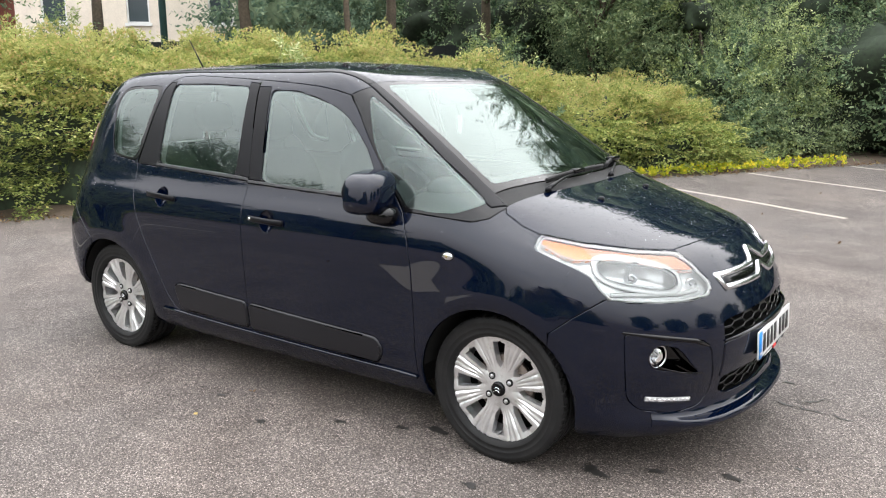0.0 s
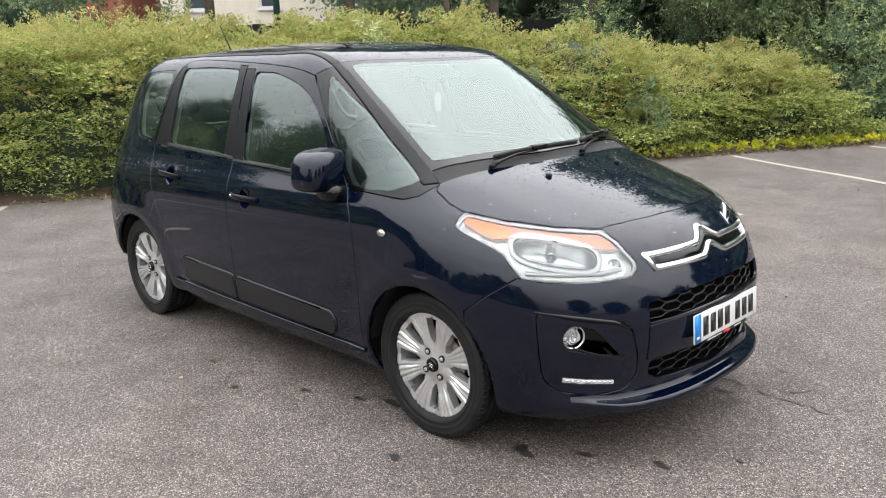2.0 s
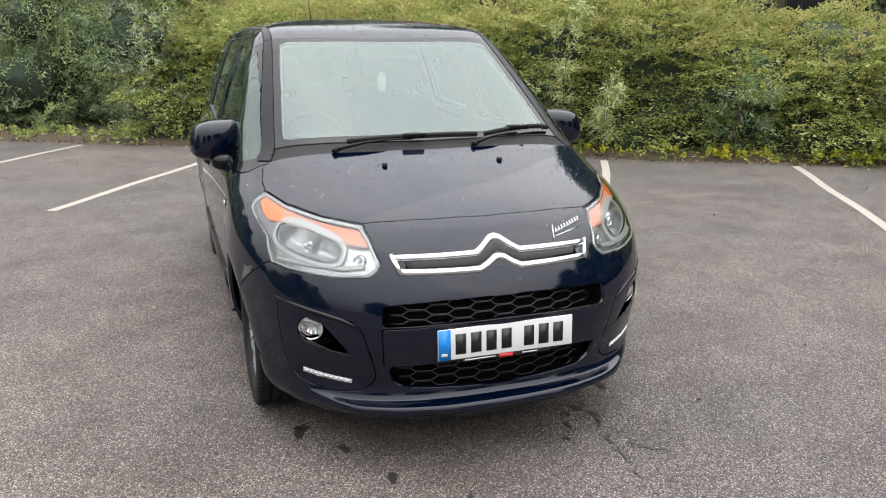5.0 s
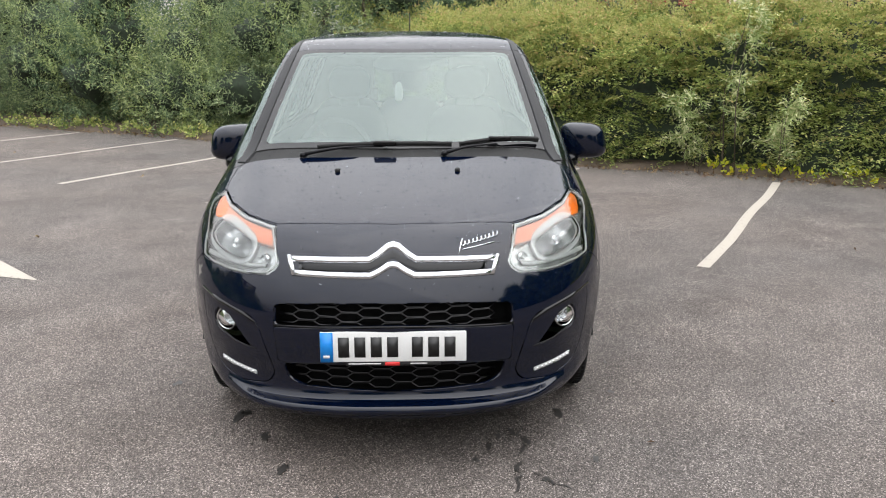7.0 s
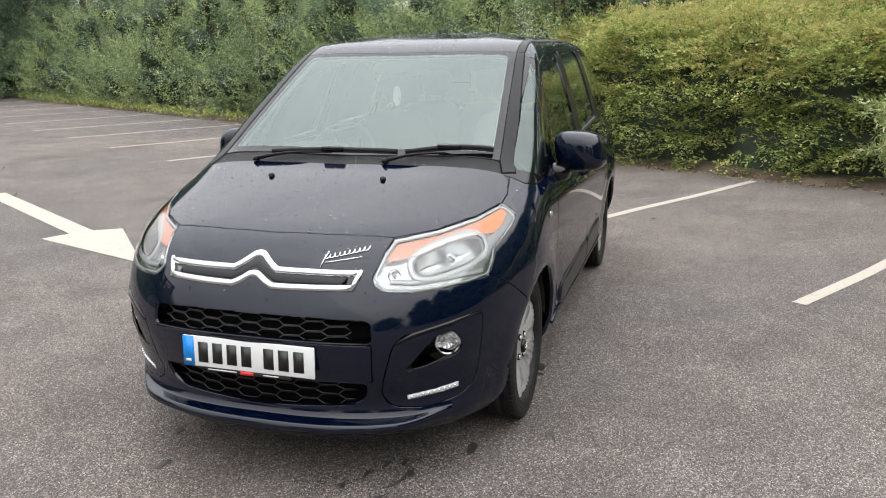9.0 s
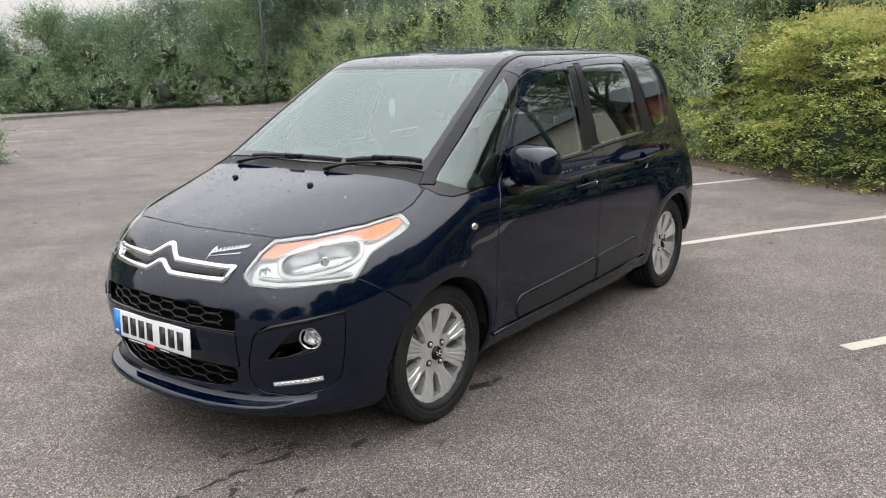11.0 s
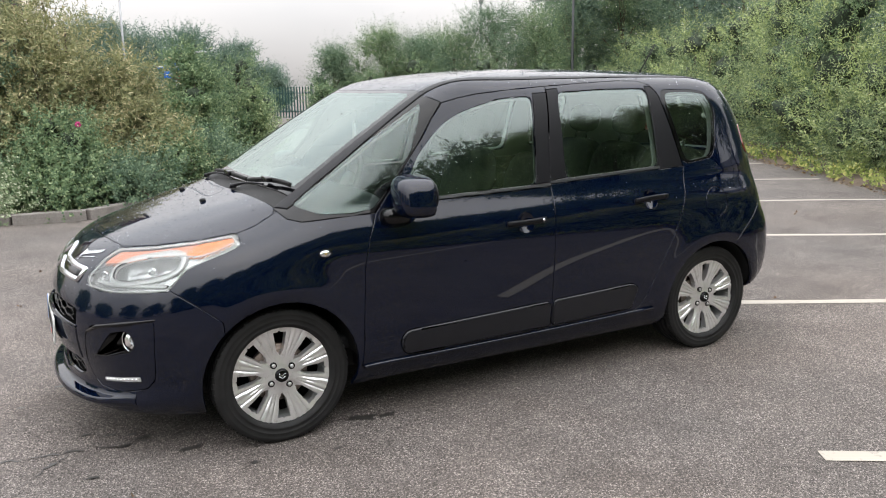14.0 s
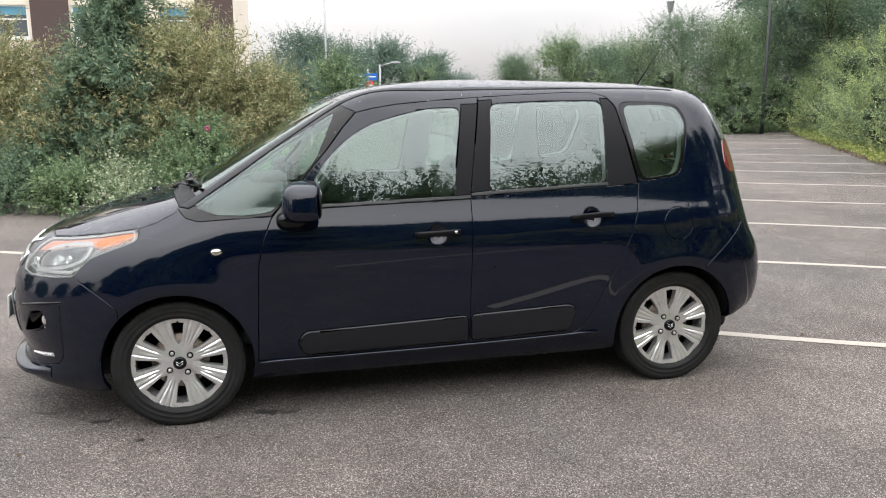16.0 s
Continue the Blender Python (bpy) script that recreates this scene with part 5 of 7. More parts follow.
def cut(view, poly, region, only=None):
    """Cut a polygon, seen in a view, into the skin; what lies inside becomes the named region."""
    if region not in NAMES:
        NAMES.append(region)
    rid = NAMES.index(region)
    e1, e2, ok = VIEWS[view]
    xs, ys = [p[0] for p in poly], [p[1] for p in poly]
    m = 0.06
    near = []
    allowed = None if only is None else {NAMES.index(o) for o in only if o in NAMES}
    for f in SKIN.faces:
        c = f.calc_center_median()
        u, w = c.dot(e1), c.dot(e2)
        if min(xs) - m < u < max(xs) + m and min(ys) - m < w < max(ys) + m and ok(c, f.normal):
            if allowed is None or f[REGION] in allowed:
                near.append(f)
    for (x0, y0), (x1, y1) in zip(poly, poly[1:] + poly[:1]):
        d = Vector((x1 - x0, y1 - y0))
        if d.length < 1e-6:
            continue
        d.normalize()
        no = e1 * (-d.y) + e2 * d.x
        co = e1 * x0 + e2 * y0
        lo, hi = (min(x0, x1), min(y0, y1)), (max(x0, x1), max(y0, y1))
        some = []
        for f in near:
            us = [v.co.dot(e1) for v in f.verts]
            ws = [v.co.dot(e2) for v in f.verts]
            if max(us) >= lo[0] - 1e-4 and min(us) <= hi[0] + 1e-4 and max(ws) >= lo[1] - 1e-4 and min(ws) <= hi[1] + 1e-4:
                some.append(f)
        if not some:
            continue
        geom = some + list({e for f in some for e in f.edges}) + list({v for f in some for v in f.verts})
        res = bmesh.ops.bisect_plane(SKIN, geom=geom, dist=1e-6, plane_co=co, plane_no=no)
        near = list({f for f in near if f.is_valid} | {g for g in res["geom"] if isinstance(g, bmesh.types.BMFace) and g.is_valid})
    for f in near:
        c = f.calc_center_median()
        if inside((c.dot(e1), c.dot(e2)), poly):
            f[REGION] = rid


def mirrored(view):
    return {"left": ("left", "right"), "diag_left": ("diag_left", "diag_right")}[view]


def both(view, poly, region, only=None):
    for v, s in zip(mirrored(view), ("_left", "_right")):
        cut(v, poly, region + s, only)


def circle2(cx, cy, r, k=36):
    return [(cx + r * math.cos(2 * math.pi * i / k), cy + r * math.sin(2 * math.pi * i / k)) for i in range(k)]


def mirror_top(half):
    return half + [(x, -y) for x, y in half[::-1] if abs(y) > 1e-6]


ARCH_R = 0.343
both("left", circle2(HUB_X, HUB_Z, ARCH_R, 44), "void")
both("left", circle2(-HUB_X, HUB_Z, ARCH_R, 44), "void")
BONNET = mirror_top([(1.893, 0), (1.882, 0.2), (1.858, 0.34), (1.832, 0.445), (1.79, 0.5), (1.72, 0.575), (1.565, 0.675), (1.41, 0.735), (1.335, 0.738), (1.25, 0.722), (1.235, 0.69), (1.262, 0.55), (1.292, 0.3), (1.302, 0)])
cut("top", BONNET, "bonnet")
for s in (1, -1):
    cut("top", [(0.462, s * 0.563), (0.1, s * 0.548), (-0.6, s * 0.535), (-1.35, s * 0.515), (-1.35, s * 0.54), (-0.6, s * 0.562), (0.1, s * 0.577), (0.448, s * 0.6)], "roof_channel_" + ("left" if s > 0 else "right"))
COWL = mirror_top([(1.302, 0), (1.292, 0.3), (1.262, 0.55), (1.235, 0.69), (1.16, 0.66), (1.192, 0.5), (1.222, 0.25), (1.23, 0)])
cut("top", COWL, "cowl")
SCREEN = mirror_top([(1.23, 0), (1.222, 0.25), (1.192, 0.5), (1.16, 0.66), (0.82, 0.612), (0.462, 0.563), (0.472, 0.45), (0.48, 0.2), (0.482, 0)])
cut("top", SCREEN, "screen_border")
cut("top", rounded(mirror_top([(1.185, 0.05), (1.178, 0.25), (1.155, 0.5), (1.128, 0.62), (0.82, 0.578), (0.5, 0.53), (0.505, 0.4), (0.51, 0.05)]), 0.03), "windscreen")
for s in (1, -1):
    cut("top", [(1.235, s * 0.69), (1.16, s * 0.66), (0.82, s * 0.612), (0.462, s * 0.563), (0.448, s * 0.6), (0.8, s * 0.662), (1.19, s * 0.735)], "pillar_strip_" + ("left" if s > 0 else "right"))
both("left", [(1.25, 1.03), (1.205, 0.985), (1.15, 0.97), (0.95, 0.98), (0.818, 0.985), (0.67, 1.142), (0.557, 1.268), (0.399, 1.456), (0.47, 1.49), (0.56, 1.45), (0.9, 1.24), (1.19, 1.06)], "quarter_trim", ["body", "quarter_trim_left", "quarter_trim_right"])
both("left", rounded([(1.165, 1.036), (0.985, 1.155), (0.765, 1.3), (0.5, 1.452), (0.602, 1.235), (0.73, 1.09), (0.82, 1.005), (0.93, 0.993), (1.07, 0.998)], 0.015, 3), "quarter_glass")
F_DOOR = [(0.908, 0.292), (0.9, 0.5), (0.888, 0.76), (0.862, 0.88), (0.818, 0.978), (0.67, 1.142), (0.557, 1.268), (0.46, 1.388), (0.399, 1.452), (0.3, 1.474), (0.195, 1.49), (0.0, 1.508), (-0.227, 1.522), (-0.186, 1.29), (-0.146, 1.051), (-0.132, 0.6), (-0.127, 0.3)]
R_DOOR = [(-0.127, 0.3), (-0.132, 0.6), (-0.146, 1.051), (-0.186, 1.29), (-0.227, 1.522), (-0.45, 1.534), (-0.716, 1.545), (-0.86, 1.542), (-0.93, 1.52), (-0.966, 1.475), (-1.01, 1.28), (-1.052, 1.081), (-1.03, 0.95), (-0.986, 0.814), (-0.916, 0.664), (-0.822, 0.489), (-0.775, 0.4), (-0.731, 0.34), (-0.68, 0.315)]
both("left", F_DOOR, "front_door")
both("left", R_DOOR, "rear_door")
# satin pillars and window surrounds, then the panes
both("left", [(-0.058, 1.035), (-0.146, 1.051), (-0.186, 1.29), (-0.221, 1.49), (-0.135, 1.488)], "front_pillar_cover", ["front_door_left", "front_door_right"])
both("left", [(-0.146, 1.051), (-0.25, 1.052), (-0.298, 1.51), (-0.224, 1.505), (-0.186, 1.29)], "rear_pillar_cover", ["rear_door_left", "rear_door_right"])
both("left", [(-0.87, 1.07), (-1.049, 1.081), (-1.01, 1.28), (-0.968, 1.465), (-0.935, 1.51), (-0.89, 1.515)], "door_rear_cover", ["rear_door_left", "rear_door_right"])
both("left", rounded([(0.662, 1.03), (-0.064, 1.048), (-0.124, 1.474), (0.06, 1.468), (0.199, 1.437), (0.33, 1.398), (0.428, 1.345), (0.557, 1.229), (0.63, 1.12)], 0.035), "front_window")
both("left", rounded([(-0.248, 1.066), (-0.288, 1.49), (-0.6, 1.502), (-0.895, 1.502), (-0.879, 1.092)], 0.04), "rear_window")
both("left", rounded([(-0.979, 1.494), (-1.2, 1.492), (-1.32, 1.48), (-1.368, 1.39), (-1.325, 1.2), (-1.286, 1.115), (-1.05, 1.088)], 0.06), "side_glass_border")
both("left", rounded([(-1.005, 1.474), (-1.2, 1.477), (-1.312, 1.465), (-1.352, 1.385), (-1.314, 1.205), (-1.277, 1.126), (-1.08, 1.103)], 0.05), "side_glass")
# belt seals under the panes
both("left", [(0.66, 1.012), (-0.146, 1.033), (-0.148, 1.051), (-0.064, 1.049), (0.662, 1.03)], "front_belt_seal", ["front_door_left", "front_door_right", "front_pillar_cover_left", "front_pillar_cover_right"])
both("left", [(-0.148, 1.043), (-0.88, 1.075), (-0.88, 1.093), (-0.248, 1.067), (-0.148, 1.06)], "rear_belt_seal", ["rear_door_left", "rear_door_right", "rear_pillar_cover_left", "rear_pillar_cover_right", "door_rear_cover_left", "door_rear_cover_right"])
# rubbing strips along the doors
both("left", rounded([(0.725, 0.372), (0.69, 0.428), (-0.119, 0.455), (-0.121, 0.318), (0.69, 0.308)], 0.03), "front_rubbing_strip", ["front_door_left", "front_door_right"])
both("left", rounded([(-0.137, 0.457), (-0.66, 0.476), (-0.7, 0.45), (-0.665, 0.335), (-0.135, 0.318)], 0.03), "rear_rubbing_strip", ["rear_door_left", "rear_door_right"])
# handle bowls
both("left", circle2(0.036, 0.872, 0.05, 24), "front_bowl", ["front_door_left", "front_door_right"])
both("left", circle2(-0.772, 0.922, 0.05, 24), "rear_bowl", ["rear_door_left", "rear_door_right"])
cut("left", circle2(-1.259, 0.872, 0.083, 32), "fuel_flap", ["body"])
# lamps
LAMP = [(-0.44, 0.897), (-0.462, 0.925), (-0.484, 0.938), (-0.63, 0.912), (-0.809, 0.89), (-0.986, 0.874), (-1.035, 0.838), (-1.1, 0.765), (-1.098, 0.742), (-1.075, 0.722), (-0.976, 0.714), (-0.894, 0.715), (-0.76, 0.722), (-0.672, 0.731), (-0.64, 0.77), (-0.612, 0.812), (-0.575, 0.833), (-0.537, 0.85), (-0.474, 0.877)]
both("diag_left", LAMP, "headlamp")
both("diag_left", rounded([(-0.472, 0.912), (-0.484, 0.929), (-0.62, 0.906), (-0.655, 0.866), (-0.58, 0.864), (-0.53, 0.88)], 0.003, 2), "indicator", ["headlamp_left", "headlamp_right"])
both("diag_left", rounded([(-0.62, 0.906), (-0.809, 0.882), (-0.975, 0.866), (-1.018, 0.838), (-1.04, 0.815), (-0.93, 0.826), (-0.8, 0.856), (-0.655, 0.866)], 0.003, 2), "upper_strip", ["headlamp_left", "headlamp_right"])


def lamp_oval(grow):
    pts = []
    for k in range(40):
        t = 2 * math.pi * k / 40
        u = (0.15 + grow) * math.copysign(abs(math.cos(t)) ** 0.7, math.cos(t))
        pts.append((-0.802 + u, 0.815 + 0.17 * u + (0.04 + grow) * math.copysign(abs(math.sin(t)) ** 0.7, math.sin(t))))
    return pts


OVAL = lamp_oval(0.0)
both("diag_left", OVAL, "main_bowl", ["headlamp_left", "headlamp_right", "upper_strip_left", "upper_strip_right", "indicator_left", "indicator_right"])
# fog lamp panel, its opening and the light strip
both("diag_left", rounded([(-1.072, 0.535), (-1.035, 0.572), (-0.72, 0.615), (-0.722, 0.56), (-0.731, 0.462), (-0.745, 0.36), (-0.79, 0.31), (-0.93, 0.285), (-1.06, 0.3), (-1.1, 0.35), (-1.095, 0.433)], 0.025, 3), "fog_panel", ["body"])
both("diag_left", rounded([(-1.03, 0.436), (-0.93, 0.55), (-0.845, 0.568), (-0.812, 0.52), (-0.83, 0.478)], 0.02, 3), "fog_void", ["fog_panel_left", "fog_panel_right"])
both("diag_left", [(-1.01, 0.322), (-1.012, 0.338), (-0.818, 0.361), (-0.815, 0.342)], "light_strip", ["fog_panel_left", "fog_panel_right"])
# grille openings
cut("front", rounded([(-0.435, 0.552), (-0.43, 0.628), (-0.22, 0.642), (0, 0.647), (0.22, 0.642), (0.43, 0.628), (0.435, 0.552), (0.2, 0.566), (0, 0.57), (-0.2, 0.566)], 0.02), "grille_void")
cut("front", rounded([(-0.41, 0.398), (-0.2, 0.412), (0, 0.416), (0.2, 0.412), (0.41, 0.398), (0.395, 0.335), (0.34, 0.312), (0, 0.302), (-0.34, 0.312), (-0.395, 0.335)], 0.02), "grille_void")
cut("front", rounded([(-0.428, 0.405), (-0.436, 0.547), (-0.2, 0.561), (0, 0.565), (0.2, 0.561), (0.436, 0.547), (0.428, 0.405), (0.2, 0.418), (0, 0.422), (-0.2, 0.418)], 0.015), "plate_panel", ["body"])
# bumpers
both("left", [(2.3, 0.1), (2.3, 1.0), (1.8, 1.0), (1.72, 0.745), (1.7, 0.731), (1.6, 0.66), (1.52, 0.595), (1.47, 0.1)], "front_bumper", ["body"])
cut("front", [(-0.345, 0.1), (-0.345, 0.93), (0.345, 0.93), (0.345, 0.1)], "front_bumper_left", ["body"])
both("left", [(-1.423, 0.637), (-1.55, 0.75), (-1.669, 0.857), (-2.2, 0.86), (-2.2, 0.1), (-1.58, 0.1), (-1.5, 0.4)], "rear_bumper", ["body"])
cut("rear", [(-0.36, 0.1), (-0.36, 0.86), (0.36, 0.86), (0.36, 0.1)], "rear_bumper_left", ["body"])
both("left", rounded([(-1.6, 1.285), (-1.59, 1.16), (-1.625, 1.115), (-1.95, 1.115), (-1.95, 1.285)], 0.02), "tail_lamp", ["body"])
both("left", rounded([(-1.515, 1.485), (-1.6, 1.29), (-1.95, 1.29), (-1.95, 1.485)], 0.02), "tail_lens", ["body"])
cut("rear", rounded([(-0.5, 1.1), (-0.44, 1.46), (0.44, 1.46), (0.5, 1.1)], 0.05), "back_window", ["body"])

# the upper skin is sheared sideways to fit the camera's view
for v in SKIN.verts:
    v.co.y += 0.02 * max(0.0, v.co.z - 0.8)
SKIN_TREE = BVHTree.FromBMesh(SKIN)
car = tagged(new("car"), "dark navy blue compact people carrier, wet with rain drops", "car")


def panel(name, regions, material, label="", shift=0.0, gap=0.0015, flange=0.014, parent=car, dish=None, soften=0.0025):
    """One panel: the faces of its regions with true skin normals, a small gap all round and a turned-in edge."""
    ids = {NAMES.index(r) for r in regions if r in NAMES}
    faces = [f for f in SKIN.faces if f[REGION] in ids]
    index, co, no = {}, [], []
    for f in faces:
        for v in f.verts:
            if v not in index:
                index[v] = len(co)
                nv = Vector(v[N_LAYER]).normalized()
                co.append(v.co + nv * shift)
                no.append(nv)
    polys = []
    for f in faces:
        f.normal_update()
        ids1 = [index[v] for v in f.verts]
        polys.append(ids1 if f.normal.dot(no[ids1[0]]) >= 0 else ids1[::-1])
    fs = set(faces)
    border = {}
    for f in faces:
        for l in f.loops:
            if sum(1 for g in l.edge.link_faces if g in fs) == 1:
                a, b = l.vert, l.link_loop_next.vert
                d = (b.co - a.co)
                if d.length < 1e-9:
                    continue
                inw = Vector(a[N_LAYER]).cross(d.normalized())
                border.setdefault(index[a], Vector((0, 0, 0)))
                border.setdefault(index[b], Vector((0, 0, 0)))
                border[index[a]] += inw
                border[index[b]] += inw
    for i, inw in border.items():
        if inw.length > 1e-6:
            border[i] = inw.normalized()
            co[i] = co[i] + border[i] * (gap + soften)
    if dish:
        centre, radius, deep = dish
        for i in range(len(co)):
            r = math.hypot(co[i].x - centre[0], co[i].z - centre[1]) / radius
            k = max(0.0, 1 - r * r)
            co[i] = co[i] - no[i] * deep * k
            no[i] = (no[i] + Vector((co[i].x - centre[0], 0, co[i].z - centre[1])) * (-2 * deep / radius ** 2)).normalized()
    # the rolled edge
    ring = {}
    for i, inw in border.items():
        p, nv = co[i], no[i]
        ids3 = [i]
        for out, down, mixn in ((soften * 0.75, soften * 0.3, 0.7), (soften, soften, 1.6), (soften, flange, 2.0)):
            ids3.append(len(co))
            co.append(p - inw * out - nv * down)
            no.append((nv - inw * mixn).normalized())
        ring[i] = ids3
    for f in faces:
        for l in f.loops:
            if sum(1 for g in l.edge.link_faces if g in fs) == 1:
                a, b = index[l.vert], index[l.link_loop_next.vert]
                if a in ring and b in ring:
                    for k in range(3):
                        polys.append([ring[b][k], ring[a][k], ring[a][k + 1], ring[b][k + 1]])
    me = bpy.data.meshes.new(name)
    me.from_pydata(co, [], polys)
    me.update()
    ob = mesh_object(name, me, material, parent, True, label)
    me.normals_split_custom_set_from_vertices(no)
    return ob


def on_skin(x, y, z, d):
    """Place and normal where a ray from outside along d meets the skin."""
    d = Vector(d).normalized()
    p, nv = SKIN_TREE.ray_cast(Vector((x, y, z)) - d * 3.0, d)[:2]
    return (p, nv if nv.dot(d) < 0 else -nv) if p is not None else (Vector((x, y, z)), -d)


SIDES = ("_left", "_right")
panel("body_shell", ["body"], PAINT)
panel("bonnet", ["bonnet"], PAINT)
panel("cowl", ["cowl"], MATT_BLACK, "matt black scuttle panel", shift=-0.004)
panel("windscreen_border", ["screen_border"], GLOSS_BLACK, "black screen-printed glass border", gap=0.0, flange=0.006)
panel("windscreen", ["windscreen"], SCREEN_GLASS, "pale reflecting windscreen", gap=-0.003, flange=0.004).visible_shadow = False
bumper = panel("front_bumper", ["front_bumper_left", "front_bumper_right"], PAINT)
panel("plate_panel", ["plate_panel"], PAINT, shift=0.004, parent=bumper)
panel("rear_bumper", ["rear_bumper_left", "rear_bumper_right"], PAINT)
panel("back_window", ["back_window"], WINDOW_GLASS, gap=-0.003, flange=0.004).visible_shadow = False
DOORS = {}
for s in SIDES:
    panel("pillar_strip", ["pillar_strip" + s], SATIN_BLACK, "satin black windscreen pillar strip", shift=0.004)
    panel("roof_channel", ["roof_channel" + s], SATIN_BLACK, "satin black roof channel strip", shift=0.003)
    panel("quarter_trim", ["quarter_trim" + s], GLOSS_BLACK, "gloss black triangle window surround")
    panel("quarter_pane", ["quarter_glass" + s], QUARTER_GLASS, "fixed triangular pane", gap=-0.003, flange=0.004).visible_shadow = False
    for d in ("front", "rear"):
        door = DOORS[d + s] = panel(d + "_door", [d + "_door" + s], PAINT)
        panel("window", [d + "_window" + s], WINDOW_GLASS, "dark reflecting side window", gap=-0.004, shift=-0.006, flange=0.003, parent=door).visible_shadow = False
        panel("belt_seal", [d + "_belt_seal" + s], SEAL, "black window seal, lightened for its highlight", shift=0.006, parent=door)
        panel("pillar_cover", [d + "_pillar_cover" + s], SATIN_BLACK, "satin black pillar cover", parent=door)
        panel("rubbing_strip", [d + "_rubbing_strip" + s], RUB_STRIP, "satin black rubbing strip", shift=0.0095, soften=0.008, parent=door)
        panel("handle_bowl", [d + "_bowl" + s], PAINT, gap=0, dish=((0.036, 0.872) if d == "front" else (-0.772, 0.922), 0.05, 0.026), soften=0.001, flange=0.003, parent=door)
    panel("pillar_cover", ["door_rear_cover" + s], SATIN_BLACK, "satin black pillar cover", parent=DOORS["rear" + s])
    panel("side_glass_border", ["side_glass_border" + s], GLOSS_BLACK, "black glass border", gap=0.001)
    panel("side_glass", ["side_glass" + s], WINDOW_GLASS, "fixed rear side pane", gap=-0.003, flange=0.003).visible_shadow = False
    panel("tail_lamp", ["tail_lamp" + s], RED_LENS, "red tail lamp", shift=0.004)
    panel("tail_lens", ["tail_lens" + s], SMOKED_LENS, "clear upper tail lamp lens", shift=0.003)
    panel("fog_panel", ["fog_panel" + s], PAINT, parent=bumper)
    panel("light_strip", ["light_strip" + s], CLEAR_LAMP, "clear daytime light strip", shift=0.002, flange=0.01, parent=bumper)
panel("fuel_flap", ["fuel_flap"], PAINT)

# black sheet added close behind the panels to keep their gaps dark, open at the panes and the wheels
GLASS = ("indicator", "upper_strip", "main_bowl", "windscreen", "quarter_glass", "front_window", "rear_window", "side_glass", "back_window", "void", "fog_void", "headlamp", "grille_void")
lin_co, lin_faces, lin_ix = [], [], {}
for f in SKIN.faces:
    nm = NAMES[f[REGION]]
    base = nm.replace("_left", "").replace("_right", "")
    if base in GLASS:
        continue
    ids = []
    for v in f.verts:
        if v not in lin_ix:
            lin_ix[v] = len(lin_co)
            lin_co.append(v.co - Vector(v[N_LAYER]).normalized() * (0.016 if v.co.z > 1.0 else 0.02))
        ids.append(lin_ix[v])
    lin_faces.append(ids[::-1])
me = bpy.data.meshes.new("gap_backing")
me.from_pydata(lin_co, [], lin_faces)
mesh_object("gap_backing", me, CAVITY, car)
pale = [(i, f) for i, f in enumerate(lin_faces) if min(lin_co[k].z for k in f) > 1.03]
used = sorted({k for _, f in pale for k in f})
where = {k: i for i, k in enumerate(used)}
middle = Vector((-0.4, 0, 1.0))
me = bpy.data.meshes.new("headlining")
me.from_pydata([lin_co[k] + (middle - lin_co[k]).normalized() * 0.022 for k in used], [], [[where[k] for k in f] for _, f in pale])
mesh_object("headlining", me, TRIM_PALE, car, True, "pale grey roof and pillar lining")

# ---------------------------------------------------------------- lamps, grilles
DIAG = {"_left": (Vector((-0.70711, 0.70711, 0)), Vector((-0.70711, -0.70711, 0))), "_right": (Vector((-0.70711, -0.70711, 0)), Vector((-0.70711, 0.70711, 0)))}


def diag_point(side, a, z, lift=0.0):
    e1, d = DIAG[side]
    p = e1 * a
    p, nv = on_skin(p.x, p.y, z, d)
    return p + nv * lift


def front_point(y, z, lift=0.0):
    p, nv = on_skin(2.0, y, z, (-1, 0, 0))
    return p + nv * lift


